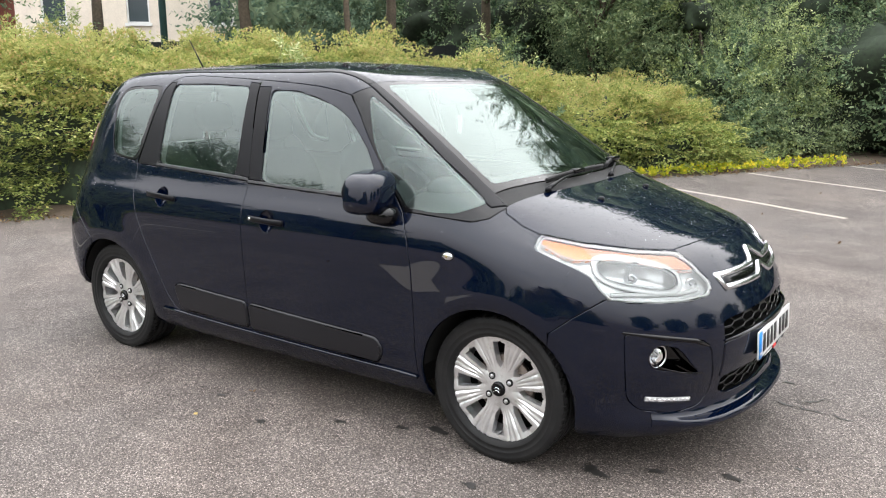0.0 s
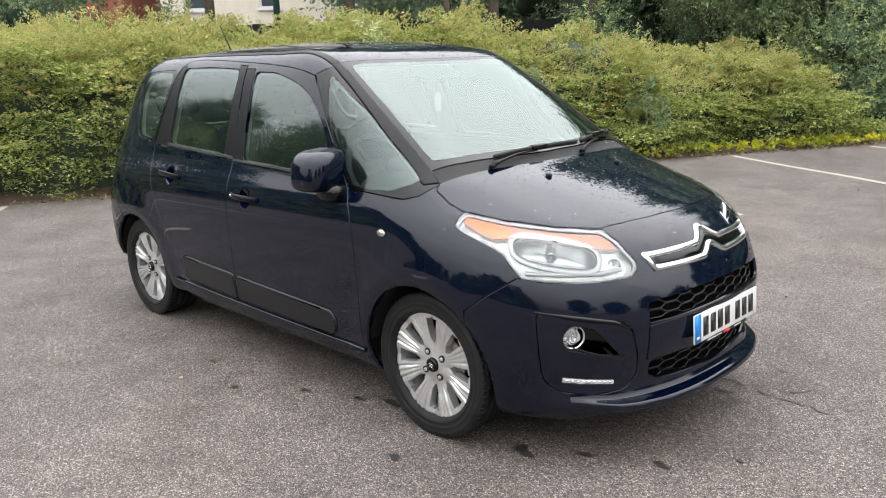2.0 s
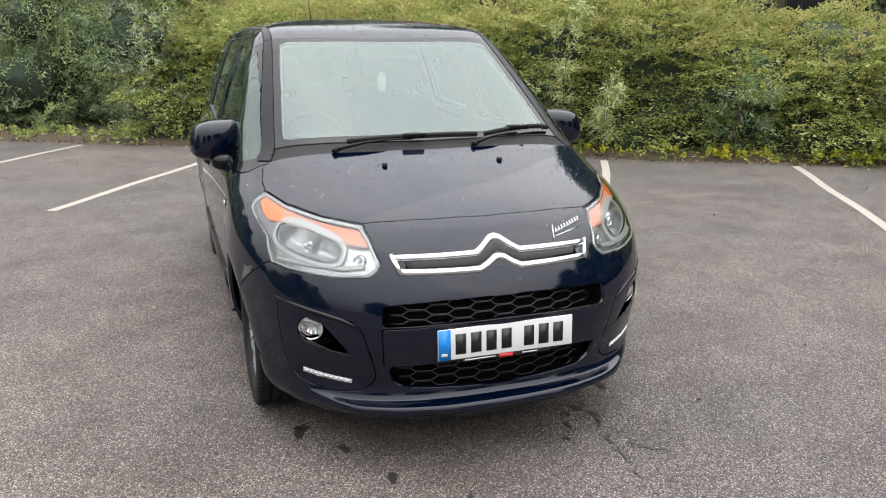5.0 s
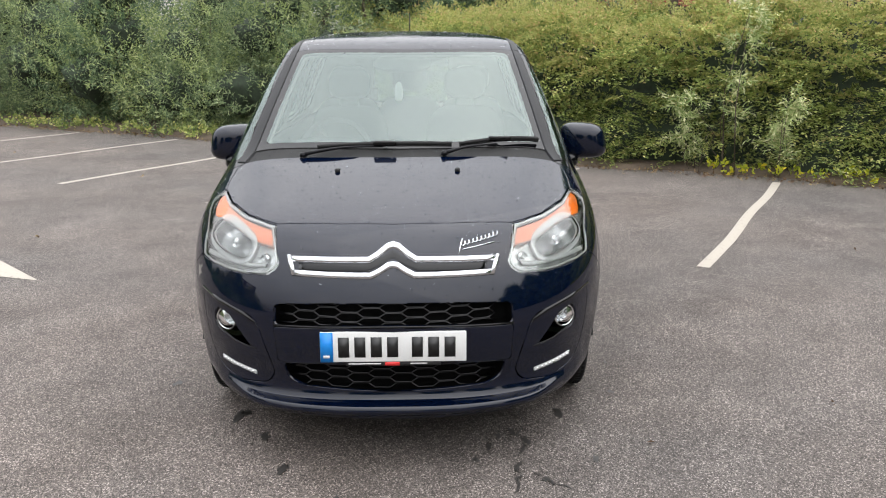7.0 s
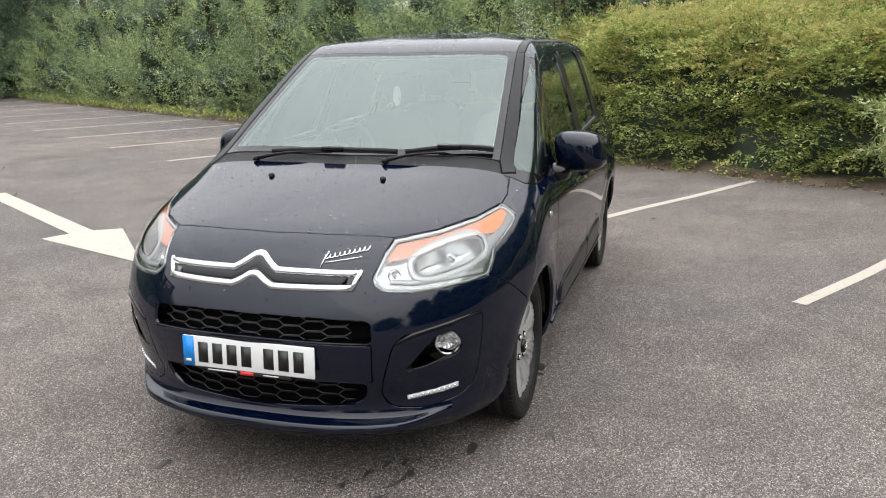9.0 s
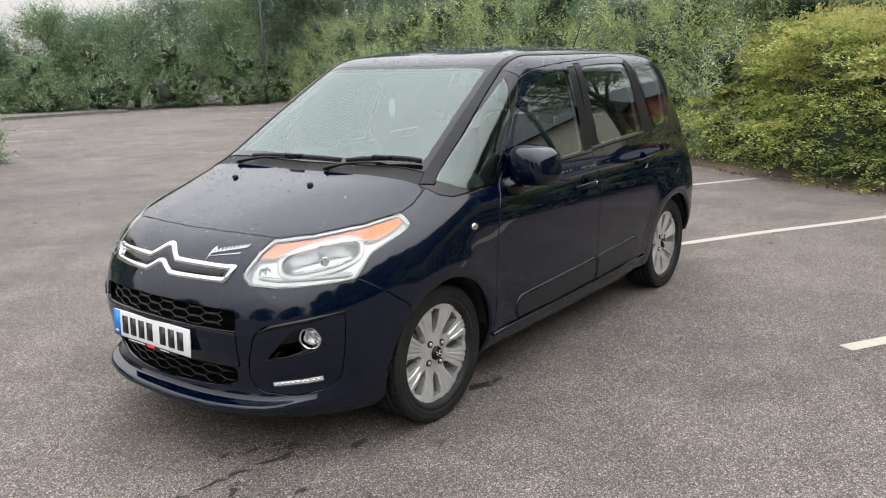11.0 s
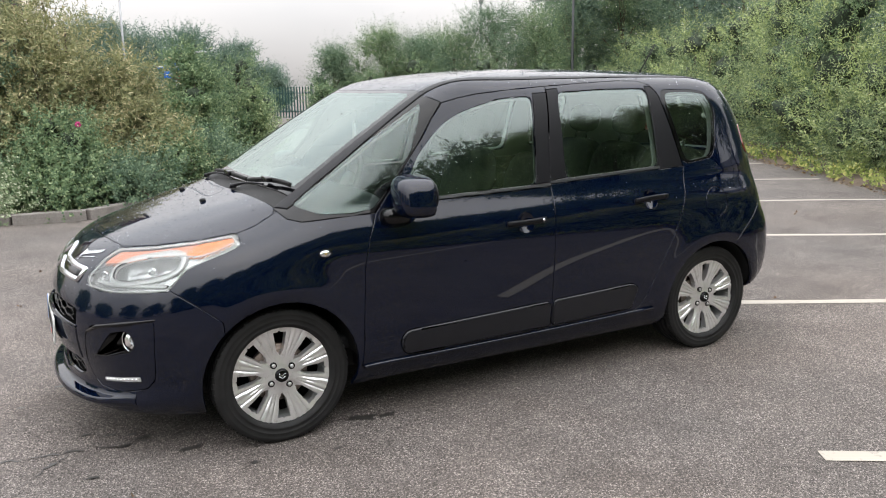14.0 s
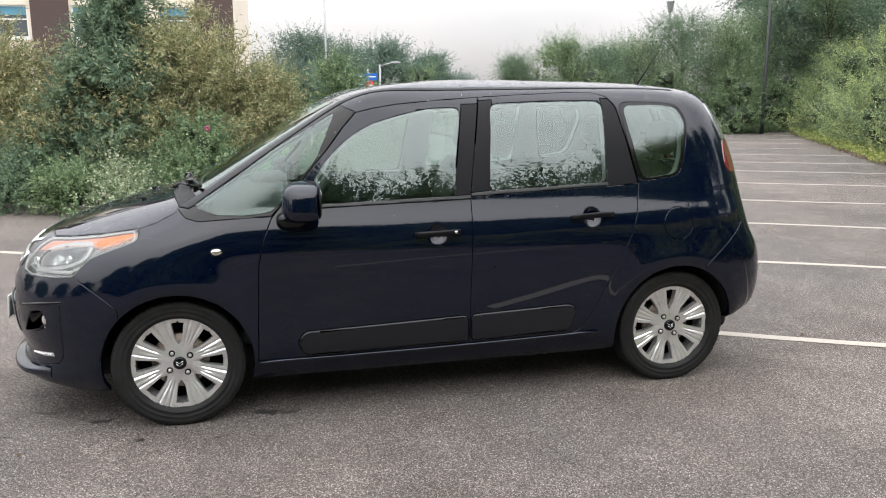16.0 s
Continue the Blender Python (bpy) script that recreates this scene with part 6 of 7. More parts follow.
n = Nodes("lamp_reflector")
facet = n.add("ShaderNodeTexVoronoi", Scale=26.0)
n.put(facet, "Vector", n.coords((1, 1, 0.6)))
n.set(Base_Color=n.ramp(facet.outputs["Distance"], [(0.1, (0.4, 0.405, 0.405)), (0.8, (0.54, 0.545, 0.54))]), Metallic=0.85, Roughness=0.22)
n.bump(facet.outputs["Distance"], 0.3, 0.01)
BOWL = n.mat
for s in SIDES:
    lamp = panel("headlamp", ["headlamp" + s, "indicator" + s, "upper_strip" + s, "main_bowl" + s], LENS_GLASS, "clear headlamp with orange indicator strip", gap=0.0015, shift=0.002, flange=0.004, soften=0.004)
    lamp.visible_shadow = False
    panel("housing", ["headlamp" + s], LAMP_GREY, gap=0.0, shift=-0.026, flange=-0.022, soften=0.001, parent=lamp)
    panel("indicator", ["indicator" + s], ORANGE, "orange indicator lens", gap=0.0, shift=-0.012, flange=0.016, soften=0.0006, parent=lamp)
    panel("upper_strip", ["upper_strip" + s], PINK, "salmon red strip along the lamp top", gap=0.0, shift=-0.012, flange=0.016, soften=0.0006, parent=lamp)
    # deep bowl behind a flat pale band
    bm = bmesh.new()
    loops = [[bm.verts.new(diag_point(s, a, z, lift)) for a, z in lamp_oval(grow)] for grow, lift in ((-0.003, -0.02), (-0.006, -0.04), (-0.012, -0.058), (-0.021, -0.07), (-0.034, -0.076))]
    for one, two in zip(loops, loops[1:]):
        for k in range(40):
            bm.faces.new((one[k], one[(k + 1) % 40], two[(k + 1) % 40], two[k]))
    bm.faces.new(loops[-1])
    bmesh.ops.recalc_face_normals(bm, faces=bm.faces)
    part("reflector", bm, BOWL, lamp)
    e1, inward = DIAG[s]
    for a, z, size, deep in ((-0.79, 0.822, 0.017, -0.056), (-1.025, 0.778, 0.02, -0.03)):
        c = diag_point(s, a, z, deep)
        bm_m = look(c, c + inward)
        bm = bmesh.new()
        lathe(bm, [(0.0, -0.012), (size * 0.5, -0.01), (size * 0.85, 0.002), (size, 0.012), (size * 1.12, 0.014), (size * 1.15, 0.0)], bm_m, 28)
        dish = part("bulb_dish", bm, SILVER, lamp)
        bm = bmesh.new()
        lathe(bm, [(0.0, 0.018), (size * 0.22, 0.016), (size * 0.32, 0.006), (size * 0.32, -0.01)], bm_m, 16)
        part("bulb", bm, CLEAR_LAMP, dish)
    bm = bmesh.new()
    loops = []
    for grow, lift in ((0.02, -0.026), (0.02, -0.011), (0.0185, -0.0095), (0.002, -0.0105), (0.0005, -0.012), (-0.003, -0.024)):
        loops.append([bm.verts.new(diag_point(s, a, z, lift)) for a, z in lamp_oval(grow)])
    for one, two in zip(loops, loops[1:]):
        for k in range(40):
            bm.faces.new((one[k], one[(k + 1) % 40], two[(k + 1) % 40], two[k]))
    bmesh.ops.recalc_face_normals(bm, faces=bm.faces)
    part("lamp_ring", bm, LAMP_WHITE, lamp)
    # pale ledge under the band
    bm = bmesh.new()
    rows = []
    for k in range(17):
        f = k / 16
        a = -0.685 - 0.36 * f
        z = 0.752 - 0.008 * f + 0.01 * max(0, f - 0.8) * 5
        rows.append([bm.verts.new(diag_point(s, a, z + dz, lift)) for dz, lift in ((0.009, -0.022), (0.008, -0.012), (-0.006, -0.0115), (-0.007, -0.022))])
    for one, two in zip(rows, rows[1:]):
        for k in range(3):
            bm.faces.new((one[k], two[k], two[k + 1], one[k + 1]))
    bmesh.ops.recalc_face_normals(bm, faces=bm.faces)
    part("lower_ledge", bm, LAMP_WHITE, lamp)
    bm = bmesh.new()
    edge = [diag_point(s, a, z, -0.004) for a, z in rounded([(-0.76 + (a + 0.76) * 0.97, 0.81 + (z - 0.81) * 0.935) for a, z in LAMP], 0.01, 2)]
    tube(bm, edge + edge[:1], 0.0038, 6, cap=False)
    part("lens_rim", bm, LAMP_WHITE, lamp)
    panel("fog_recess", ["fog_void" + s], GLOSS_BLACK, gap=0.0, shift=-0.06, flange=-0.055, soften=0.002, parent=bumper)
    sy = 1 if s == "_left" else -1
    m = look((1.861, sy * 0.65, 0.516), (0.9, sy * 0.2, 0.52))
    bm = bmesh.new()
    lathe(bm, [(0.0, -0.02), (0.015, -0.021), (0.034, -0.006), (0.04, 0.008), (0.046, 0.01), (0.047, 0.0), (0.047, -0.04)], m, 32)
    fog = part("fog_lamp", bm, SILVER, bumper, "round chrome fog lamp")
    bm = bmesh.new()
    lathe(bm, [(0.0, 0.02), (0.015, 0.0185), (0.03, 0.013), (0.041, 0.006)], m, 32)
    part("lens", bm, LENS_GLASS, fog)
    bm = bmesh.new()
    for k in range(12):
        a = 2 * math.pi * k / 12
        tube(bm, [m @ Vector((0.012 * math.cos(a), 0.012 * math.sin(a), -0.012)), m @ Vector((0.036 * math.cos(a), 0.036 * math.sin(a), 0.004))], 0.0022, 4)
    part("facets", bm, CHROME, fog)
    # bright edge of the fog lamp recess
    bm = bmesh.new()
    tube(bm, [diag_point(s, a, z, 0.001) for a, z in ((-1.045, 0.44), (-0.95, 0.452), (-0.86, 0.48), (-0.822, 0.512))], [0.002, 0.0035, 0.0035, 0.002], 6)
    part("recess_trim", bm, GLOSS_BLACK, bumper)
    # brow over the fog lamp panel
    bm = bmesh.new()
    tube(bm, [diag_point(s, a, z, 0.0) for a, z in ((-1.06, 0.548), (-1.0, 0.573), (-0.86, 0.596), (-0.715, 0.617))], [0.006, 0.009, 0.01, 0.005], 8)
    part("panel_brow", bm, GLOSS_BLACK, bumper)
    bm = bmesh.new()
    for k in range(9):
        f = (k + 0.5) / 9
        p = diag_point(s, -1.005 + 0.18 * f, 0.332 + 0.0195 * f, 0.001)
        bmesh.ops.create_icosphere(bm, subdivisions=1, radius=0.006, matrix=Matrix.Translation(p))
    part("light_strip_cells", bm, CHROME, bumper)

# spoiler lip: a ledge along the foot of the bumper, cranked at both corners
bm = bmesh.new()
rows = []
for k in range(49):
    a = -1 + 2 * k / 48
    y = 0.66 * a
    t = abs(y)
    crank = ease(t, 0.68, 0.47)
    w = 0.003 + 0.034 * crank
    zt = 0.262 + 0.006 * ease(t, 0.5, 0.0) + 0.012 * ease(t, 0.52, 0.66)
    row = []
    for dz, out in ((0.02, 0.0005), (0.006, 0.001), (0.003, 0.003), (0.001, 0.12 * w + 0.003), (-0.004, 0.8 * w), (-0.006, 0.94 * w), (-0.01, w), (-0.024, w), (-0.03, 0.9 * w), (-0.05, 0.1 * w), (-0.075, -0.004)):
        p, nv = on_skin(2.0, y, zt + dz, (-1, 0, 0))
        flat = Vector((nv.x, nv.y, 0)).normalized()
        row.append(bm.verts.new(p + flat * out))
    rows.append(row)
for one, two in zip(rows, rows[1:]):
    for k in range(10):
        bm.faces.new((one[k], two[k], two[k + 1], one[k + 1]))
bmesh.ops.recalc_face_normals(bm, faces=bm.faces)
part("bumper_lip", bm, PAINT, bumper, "glossy navy spoiler lip")

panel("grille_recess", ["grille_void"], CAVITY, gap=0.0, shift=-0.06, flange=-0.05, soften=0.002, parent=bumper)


def honeycomb(name, z0, z1, half, rows, lift=-0.022):
    bm = bmesh.new()
    h = (z1 - z0) / rows
    cell = 0.08
    for k in range(rows + 1):
        pts, y = [], -half
        i = 0
        while y <= half + 1e-6:
            up = (i // 2 + k) % 2
            z = z0 + h * k + (h * 0.42 if up else -h * 0.42)
            lim0, lim1 = z0 - 0.006, z1 + 0.006
            pts.append(front_point(max(-half, min(half, y)), max(lim0, min(lim1, z)), lift))
            y += cell * (0.72 if i % 2 == 0 else 0.28)
            i += 1
        tube(bm, pts, 0.0043, 6)
    return part(name, bm, GLOSS_BLACK, bumper, "black honeycomb grille")


honeycomb("grille", 0.567, 0.64, 0.428, 4)
honeycomb("grille", 0.314, 0.408, 0.395, 5)
# bright lower edge of the upper opening
bm = bmesh.new()
tube(bm, [front_point(-0.436 + 0.0872 * k, 0.552 + 0.0135 * math.sin(math.pi * k / 10), 0.003) for k in range(11)], 0.004, 8)
part("opening_edge", bm, GLOSS_BLACK, bumper)

# ---------------------------------------------------------------- badge, plate, script


def bar(bm, pts, width, lift, thick, at=front_point):
    """A bevelled bar laid on the nose along points (y, z)."""
    rows = []
    v2 = [Vector(p) for p in pts]
    for i, p in enumerate(v2):
        d0 = (p - v2[i - 1]).normalized() if i else (v2[1] - p).normalized()
        d1 = (v2[i + 1] - p).normalized() if i < len(v2) - 1 else d0
        nrm = Vector((-(d0 + d1).y, (d0 + d1).x)).normalized()
        nrm = nrm / max(0.45, nrm.dot(Vector((-d0.y, d0.x))))
        row = []
        for off, up in ((-0.5, lift), (-0.42, lift + 0.6 * thick), (-0.2, lift + thick), (0.2, lift + thick), (0.42, lift + 0.6 * thick), (0.5, lift)):
            q = p + nrm * off * width
            row.append(bm.verts.new(at(q.x, q.y, up)))
        rows.append(row)
    for a, b in zip(rows, rows[1:]):
        for k in range(5):
            bm.faces.new((a[k], b[k], b[k + 1], a[k + 1]))
    bm.faces.new(rows[0])
    bm.faces.new(rows[-1][::-1])


def dense(pts, step=0.03):
    out = []
    for a, b in zip(pts, pts[1:]):
        k = max(1, int(math.hypot(b[0] - a[0], b[1] - a[1]) / step))
        out += [(a[0] + (b[0] - a[0]) * i / k, a[1] + (b[1] - a[1]) * i / k) for i in range(k)]
    return out + [pts[-1]]


bm = bmesh.new()
bar(bm, dense([(-0.376, 0.782), (-0.2, 0.785), (-0.084, 0.787), (-0.055, 0.803), (-0.018, 0.828), (0, 0.832), (0.018, 0.828), (0.055, 0.803), (0.084, 0.787), (0.2, 0.785), (0.376, 0.78)]), 0.02, 0.0, 0.009)
bar(bm, dense([(-0.36, 0.738), (-0.2, 0.737), (-0.078, 0.737), (-0.05, 0.75), (-0.016, 0.77), (0, 0.772), (0.016, 0.77), (0.05, 0.75), (0.078, 0.737), (0.2, 0.737), (0.36, 0.736)]), 0.022, 0.0, 0.009)
bar(bm, dense([(-0.38, 0.791), (-0.356, 0.73)]), 0.02, 0.001, 0.009)
bar(bm, dense([(0.38, 0.788), (0.356, 0.728)]), 0.02, 0.001, 0.009)
bmesh.ops.recalc_face_normals(bm, faces=bm.faces)
part("badge", bm, plain("badge_chrome", (0.7, 0.71, 0.73), 0.2, 1.0, vary=0.03), bumper, "chrome double chevron bars")
bm = bmesh.new()
bar(bm, dense([(-0.34, 0.76), (-0.09, 0.762), (-0.05, 0.778), (0, 0.805), (0.05, 0.778), (0.09, 0.762), (0.34, 0.758)]), 0.024, 0.0, 0.002)
part("badge_infill", bm, GLOSS_BLACK, bumper)

# a wavy chrome script mark above the badge, as a plain flourish
bm = bmesh.new()
pts = [front_point(0.245 + 0.0022 * k - 0.004 * math.sin(k * 0.9), 0.827 + 0.0004 * k + 0.006 * math.cos(k * 0.9), 0.003) for k in range(64)]
tube(bm, pts, 0.0017, 5)
tube(bm, [front_point(0.25 + 0.03 * k, 0.812 + 0.004 * k, 0.003) for k in range(5)], 0.0016, 6)
tube(bm, [front_point(0.238, 0.801, 0.003), front_point(0.243, 0.819, 0.003), front_point(0.252, 0.843, 0.003)], 0.0022, 6)
part("script_mark", bm, CHROME, bumper, "small chrome script flourish")

PLATE_WHITE = plain("plate_white", (0.62, 0.62, 0.61), 0.3, vary=0.05, grain=200)
PLATE_BLUE = plain("plate_blue", (0.005, 0.2, 0.6), 0.35, vary=0.08)
PLATE_INK = plain("plate_ink", (0.01, 0.01, 0.01), 0.4, vary=0.1)
PLATE_RED = plain("plate_red", (0.6, 0.03, 0.03), 0.4, vary=0.1)
PX, PZ, TILT = 2.128, 0.494, -3.0
PM = pose(PX, 0, PZ, 0, TILT, 0)
bm = bmesh.new()
box(bm, -0.006, 0.002, -0.26, 0.26, -0.056, 0.056, 0.003, 2, PM)
plate = part("number_plate", bm, PLATE_WHITE, bumper, "white number plate with a blue end band")
bm = bmesh.new()
box(bm, 0.002, 0.0032, -0.259, -0.214, -0.055, 0.055, 0.0, 1, PM)
part("blue_band", bm, PLATE_BLUE, plate)
bm = bmesh.new()
box(bm, 0.0032, 0.004, -0.249, -0.226, -0.04, -0.03, 0.0, 1, PM)
part("band_mark", bm, PLATE_WHITE, plate)
for k, y0 in enumerate((-0.2, -0.142, -0.084, -0.026, 0.062, 0.12, 0.178)):
    bm = bmesh.new()
    box(bm, 0.002, 0.0035, y0 + 0.004, y0 + 0.043, -0.038, 0.036, 0.0, 1, PM)
    part("character_bar", bm, PLATE_INK, plate)
bm = bmesh.new()
box(bm, -0.01, 0.0, -0.17, 0.17, -0.071, -0.055, 0.002, 1, PM)
part("plate_holder", bm, MATT_BLACK, plate)
bm = bmesh.new()
box(bm, 0.0, 0.002, -0.03, 0.022, -0.07, -0.057, 0.0, 1, PM)
part("red_mark", bm, PLATE_RED, plate)
bm = bmesh.new()
box(bm, 0.0, 0.001, -0.16, -0.045, -0.065, -0.061, 0.0, 1, PM)
part("small_print_bar", bm, PLATE_WHITE, plate)
bm = bmesh.new()
box(bm, 0.0, 0.001, 0.06, 0.12, -0.065, -0.061, 0.0, 1, PM)
part("small_print_bar", bm, PLATE_WHITE, plate)

# ---------------------------------------------------------------- wheels


def wheel_at(hx, sy):
    m = pose(hx, sy * 0.8, 0.3, -90 * sy, 0, 0)
    hub = tagged(new("wheel"), "silver eight-slot alloy wheel with a black tyre")
    hub.parent = car
    bm = bmesh.new()
    prof = [(0.205, -0.16), (0.225, -0.19), (0.262, -0.2), (0.288, -0.185), (0.299, -0.17)]
    for k in range(4):
        c = -0.155 + 0.04 * k
        prof += [(0.303, c), (0.303, c + 0.03), (0.296, c + 0.031), (0.296, c + 0.0385)]
    prof += [(0.303, 0.005), (0.3, 0.012), (0.294, 0.018), (0.284, 0.0205), (0.282, 0.0212), (0.279, 0.0214), (0.277, 0.0208), (0.262, 0.021), (0.26, 0.0217), (0.257, 0.0214), (0.255, 0.0198), (0.24, 0.018), (0.2385, 0.0192), (0.2355, 0.0185), (0.226, 0.012), (0.219, 0.004), (0.217, -0.01)]
    lathe(bm, prof, m, 72)
    bmesh.ops.recalc_face_normals(bm, faces=bm.faces)
    tyre = part("tyre", bm, TYRE, hub, "black road tyre")
    bm = bmesh.new()
    for k in range(72):
        a = 2 * math.pi * k / 72
        mm = m @ pose(0, 0, 0, 0, 0, math.degrees(a))
        tube(bm, [mm @ Vector((0.2965, 0.0, 0.017)), mm @ Vector((0.3035, 0.004, 0.006)), mm @ Vector((0.3035, 0.008, -0.02))], [0.0022, 0.003, 0.0025], 4)
    part("tread_edges", bm, TYRE, tyre)
    # rim face
    bm = bmesh.new()
    nr, na, spokes = 40, 256, 8
    def face_z(r, a):
        u = (a * spokes / (2 * math.pi)) % 1.0
        off = abs(u - 0.5) * 2
        dish = 0.0 - 0.03 * math.exp(-((r - 0.1) / 0.05) ** 2) * 0.35
        crown = 0.012 * (1 - off ** 2) * min(1, max(0, (r - 0.05) / 0.06))
        groove = (-0.006 * math.exp(-((off - 0.3) / 0.07) ** 2) - 0.004 * math.exp(-(off / 0.08) ** 2)) * min(1, max(0, (r - 0.08) / 0.05))
        lip = 0.0025 * min(1, max(0, (r - 0.2) / 0.015))
        return -0.012 + dish + crown * 0.8 + groove + lip + 0.006 * math.exp(-(r / 0.05) ** 2)
    rad = [0.03 + (0.2215 - 0.03) * i / (nr - 1) for i in range(nr)]
    grid = [[bm.verts.new(m @ Vector((r * math.cos(2 * math.pi * k / na), r * math.sin(2 * math.pi * k / na), face_z(r, 2 * math.pi * k / na)))) for k in range(na)] for r in rad]
    for i in range(nr - 1):
        for k in range(na):
            r = (rad[i] + rad[i + 1]) / 2
            u = ((k + 0.5) / na * spokes) % 1.0
            off = min(u, 1 - u) * 2 * math.pi * r / spokes
            lim = (0.012 + 0.15 * (r - 0.088)) * min(1.0, max(0.0, (r - 0.088) / 0.022)) ** 0.5 * min(1.0, max(0.0, (0.2 - r) / 0.003)) if 0.088 < r < 0.2 else 0
            if off < lim:
                continue
            bm.faces.new((grid[i][k], grid[i][(k + 1) % na], grid[i + 1][(k + 1) % na], grid[i + 1][k]))
    bmesh.ops.delete(bm, geom=[v for v in bm.verts if not v.link_faces], context="VERTS")
    edge = [e for e in bm.edges if len(e.link_faces) == 1]
    res = bmesh.ops.extrude_edge_only(bm, edges=edge)
    axis = (m.to_3x3() @ Vector((0, 0, 1)))
    bmesh.ops.translate(bm, vec=-axis * 0.035, verts=[g for g in res["geom"] if isinstance(g, bmesh.types.BMVert)])
    bmesh.ops.recalc_face_normals(bm, faces=bm.faces)
    rim = part("rim", bm, ALLOY, hub, "silver alloy rim with light kerb scuffs")
    mod = rim.modifiers.new("edges", "EDGE_SPLIT")
    mod.split_angle = radians(50)
    bm = bmesh.new()
    lathe(bm, [(0.219, -0.01), (0.21, -0.03), (0.2, -0.06), (0.195, -0.15), (0.2, -0.17)], m, 48)
    part("barrel", bm, ALLOY, rim)
    bm = bmesh.new()
    lathe(bm, [(0.03, -0.055), (0.13, -0.055), (0.132, -0.06), (0.132, -0.075), (0.03, -0.08)], m, 40)
    part("brake_disc", bm, plain("brake_disc", (0.16, 0.13, 0.11), 0.45, 0.8, vary=0.3) if "brake_disc" not in bpy.data.materials else bpy.data.materials["brake_disc"], hub)
    bm = bmesh.new()
    lathe(bm, [(0.0, -0.1), (0.2, -0.1), (0.2, -0.105)], m, 40)
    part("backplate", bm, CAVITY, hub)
    bm = bmesh.new()
    lathe(bm, [(0.0, 0.0055), (0.024, 0.005), (0.0285, 0.0025), (0.031, -0.006), (0.031, -0.02)], m, 28)
    cap = part("hub_cap", bm, GLOSS_BLACK, hub, "black centre cap")
    bm = bmesh.new()
    for dz in (-0.008, 0.004):
        for sx in (1, -1):
            tube(bm, [m @ Vector((sx * 0.016, dz - 0.004, 0.0055)), m @ Vector((0, dz + 0.007, 0.0065))], 0.0022, 5)
    part("cap_mark", bm, CHROME, cap)
    for k in range(4):
        a = math.radians(35 + 90 * k)
        c = m @ pose(0.058 * math.cos(a), 0.058 * math.sin(a), -0.009)
        bm = bmesh.new()
        lathe(bm, [(0.0, 0.004), (0.0065, 0.004), (0.008, 0.002), (0.0085, -0.006), (0.009, -0.009)], c, 16)
        bolt = part("wheel_bolt", bm, ALLOY, hub)
        # black ring round the bolt paints the shade of its hole
        bm = bmesh.new()
        lathe(bm, [(0.008, -0.003), (0.0125, -0.003), (0.014, -0.001), (0.0145, 0.0), (0.015, -0.012)], c, 20)
        part("bolt_shade_ring", bm, MATT_BLACK, bolt)
    return hub


for hx in (HUB_X, -HUB_X):
    for sy in (1, -1):
        wheel_at(hx, sy)
        bm = bmesh.new()
        rings = []
        for y in (0.45, 0.6, 0.78, 0.822):
            rings.append([bm.verts.new((hx + 0.352 * math.cos(a), sy * y, 0.302 + 0.352 * math.sin(a))) for a in [math.radians(6 + 168 * k / 28) for k in range(29)]])
        for a, b in zip(rings, rings[1:]):
            for k in range(28):
                bm.faces.new((a[k], a[k + 1], b[k + 1], b[k]))
        bm.faces.new(rings[0])
        part("arch_liner", bm, MATT_BLACK, car)

bm = bmesh.new()
box(bm, -1.75, 1.85, -0.6, 0.6, 0.2, 0.32, 0.03)
box(bm, -0.86, 0.86, -0.8, 0.8, 0.21, 0.33, 0.02)
part("underbody", bm, MATT_BLACK, car)

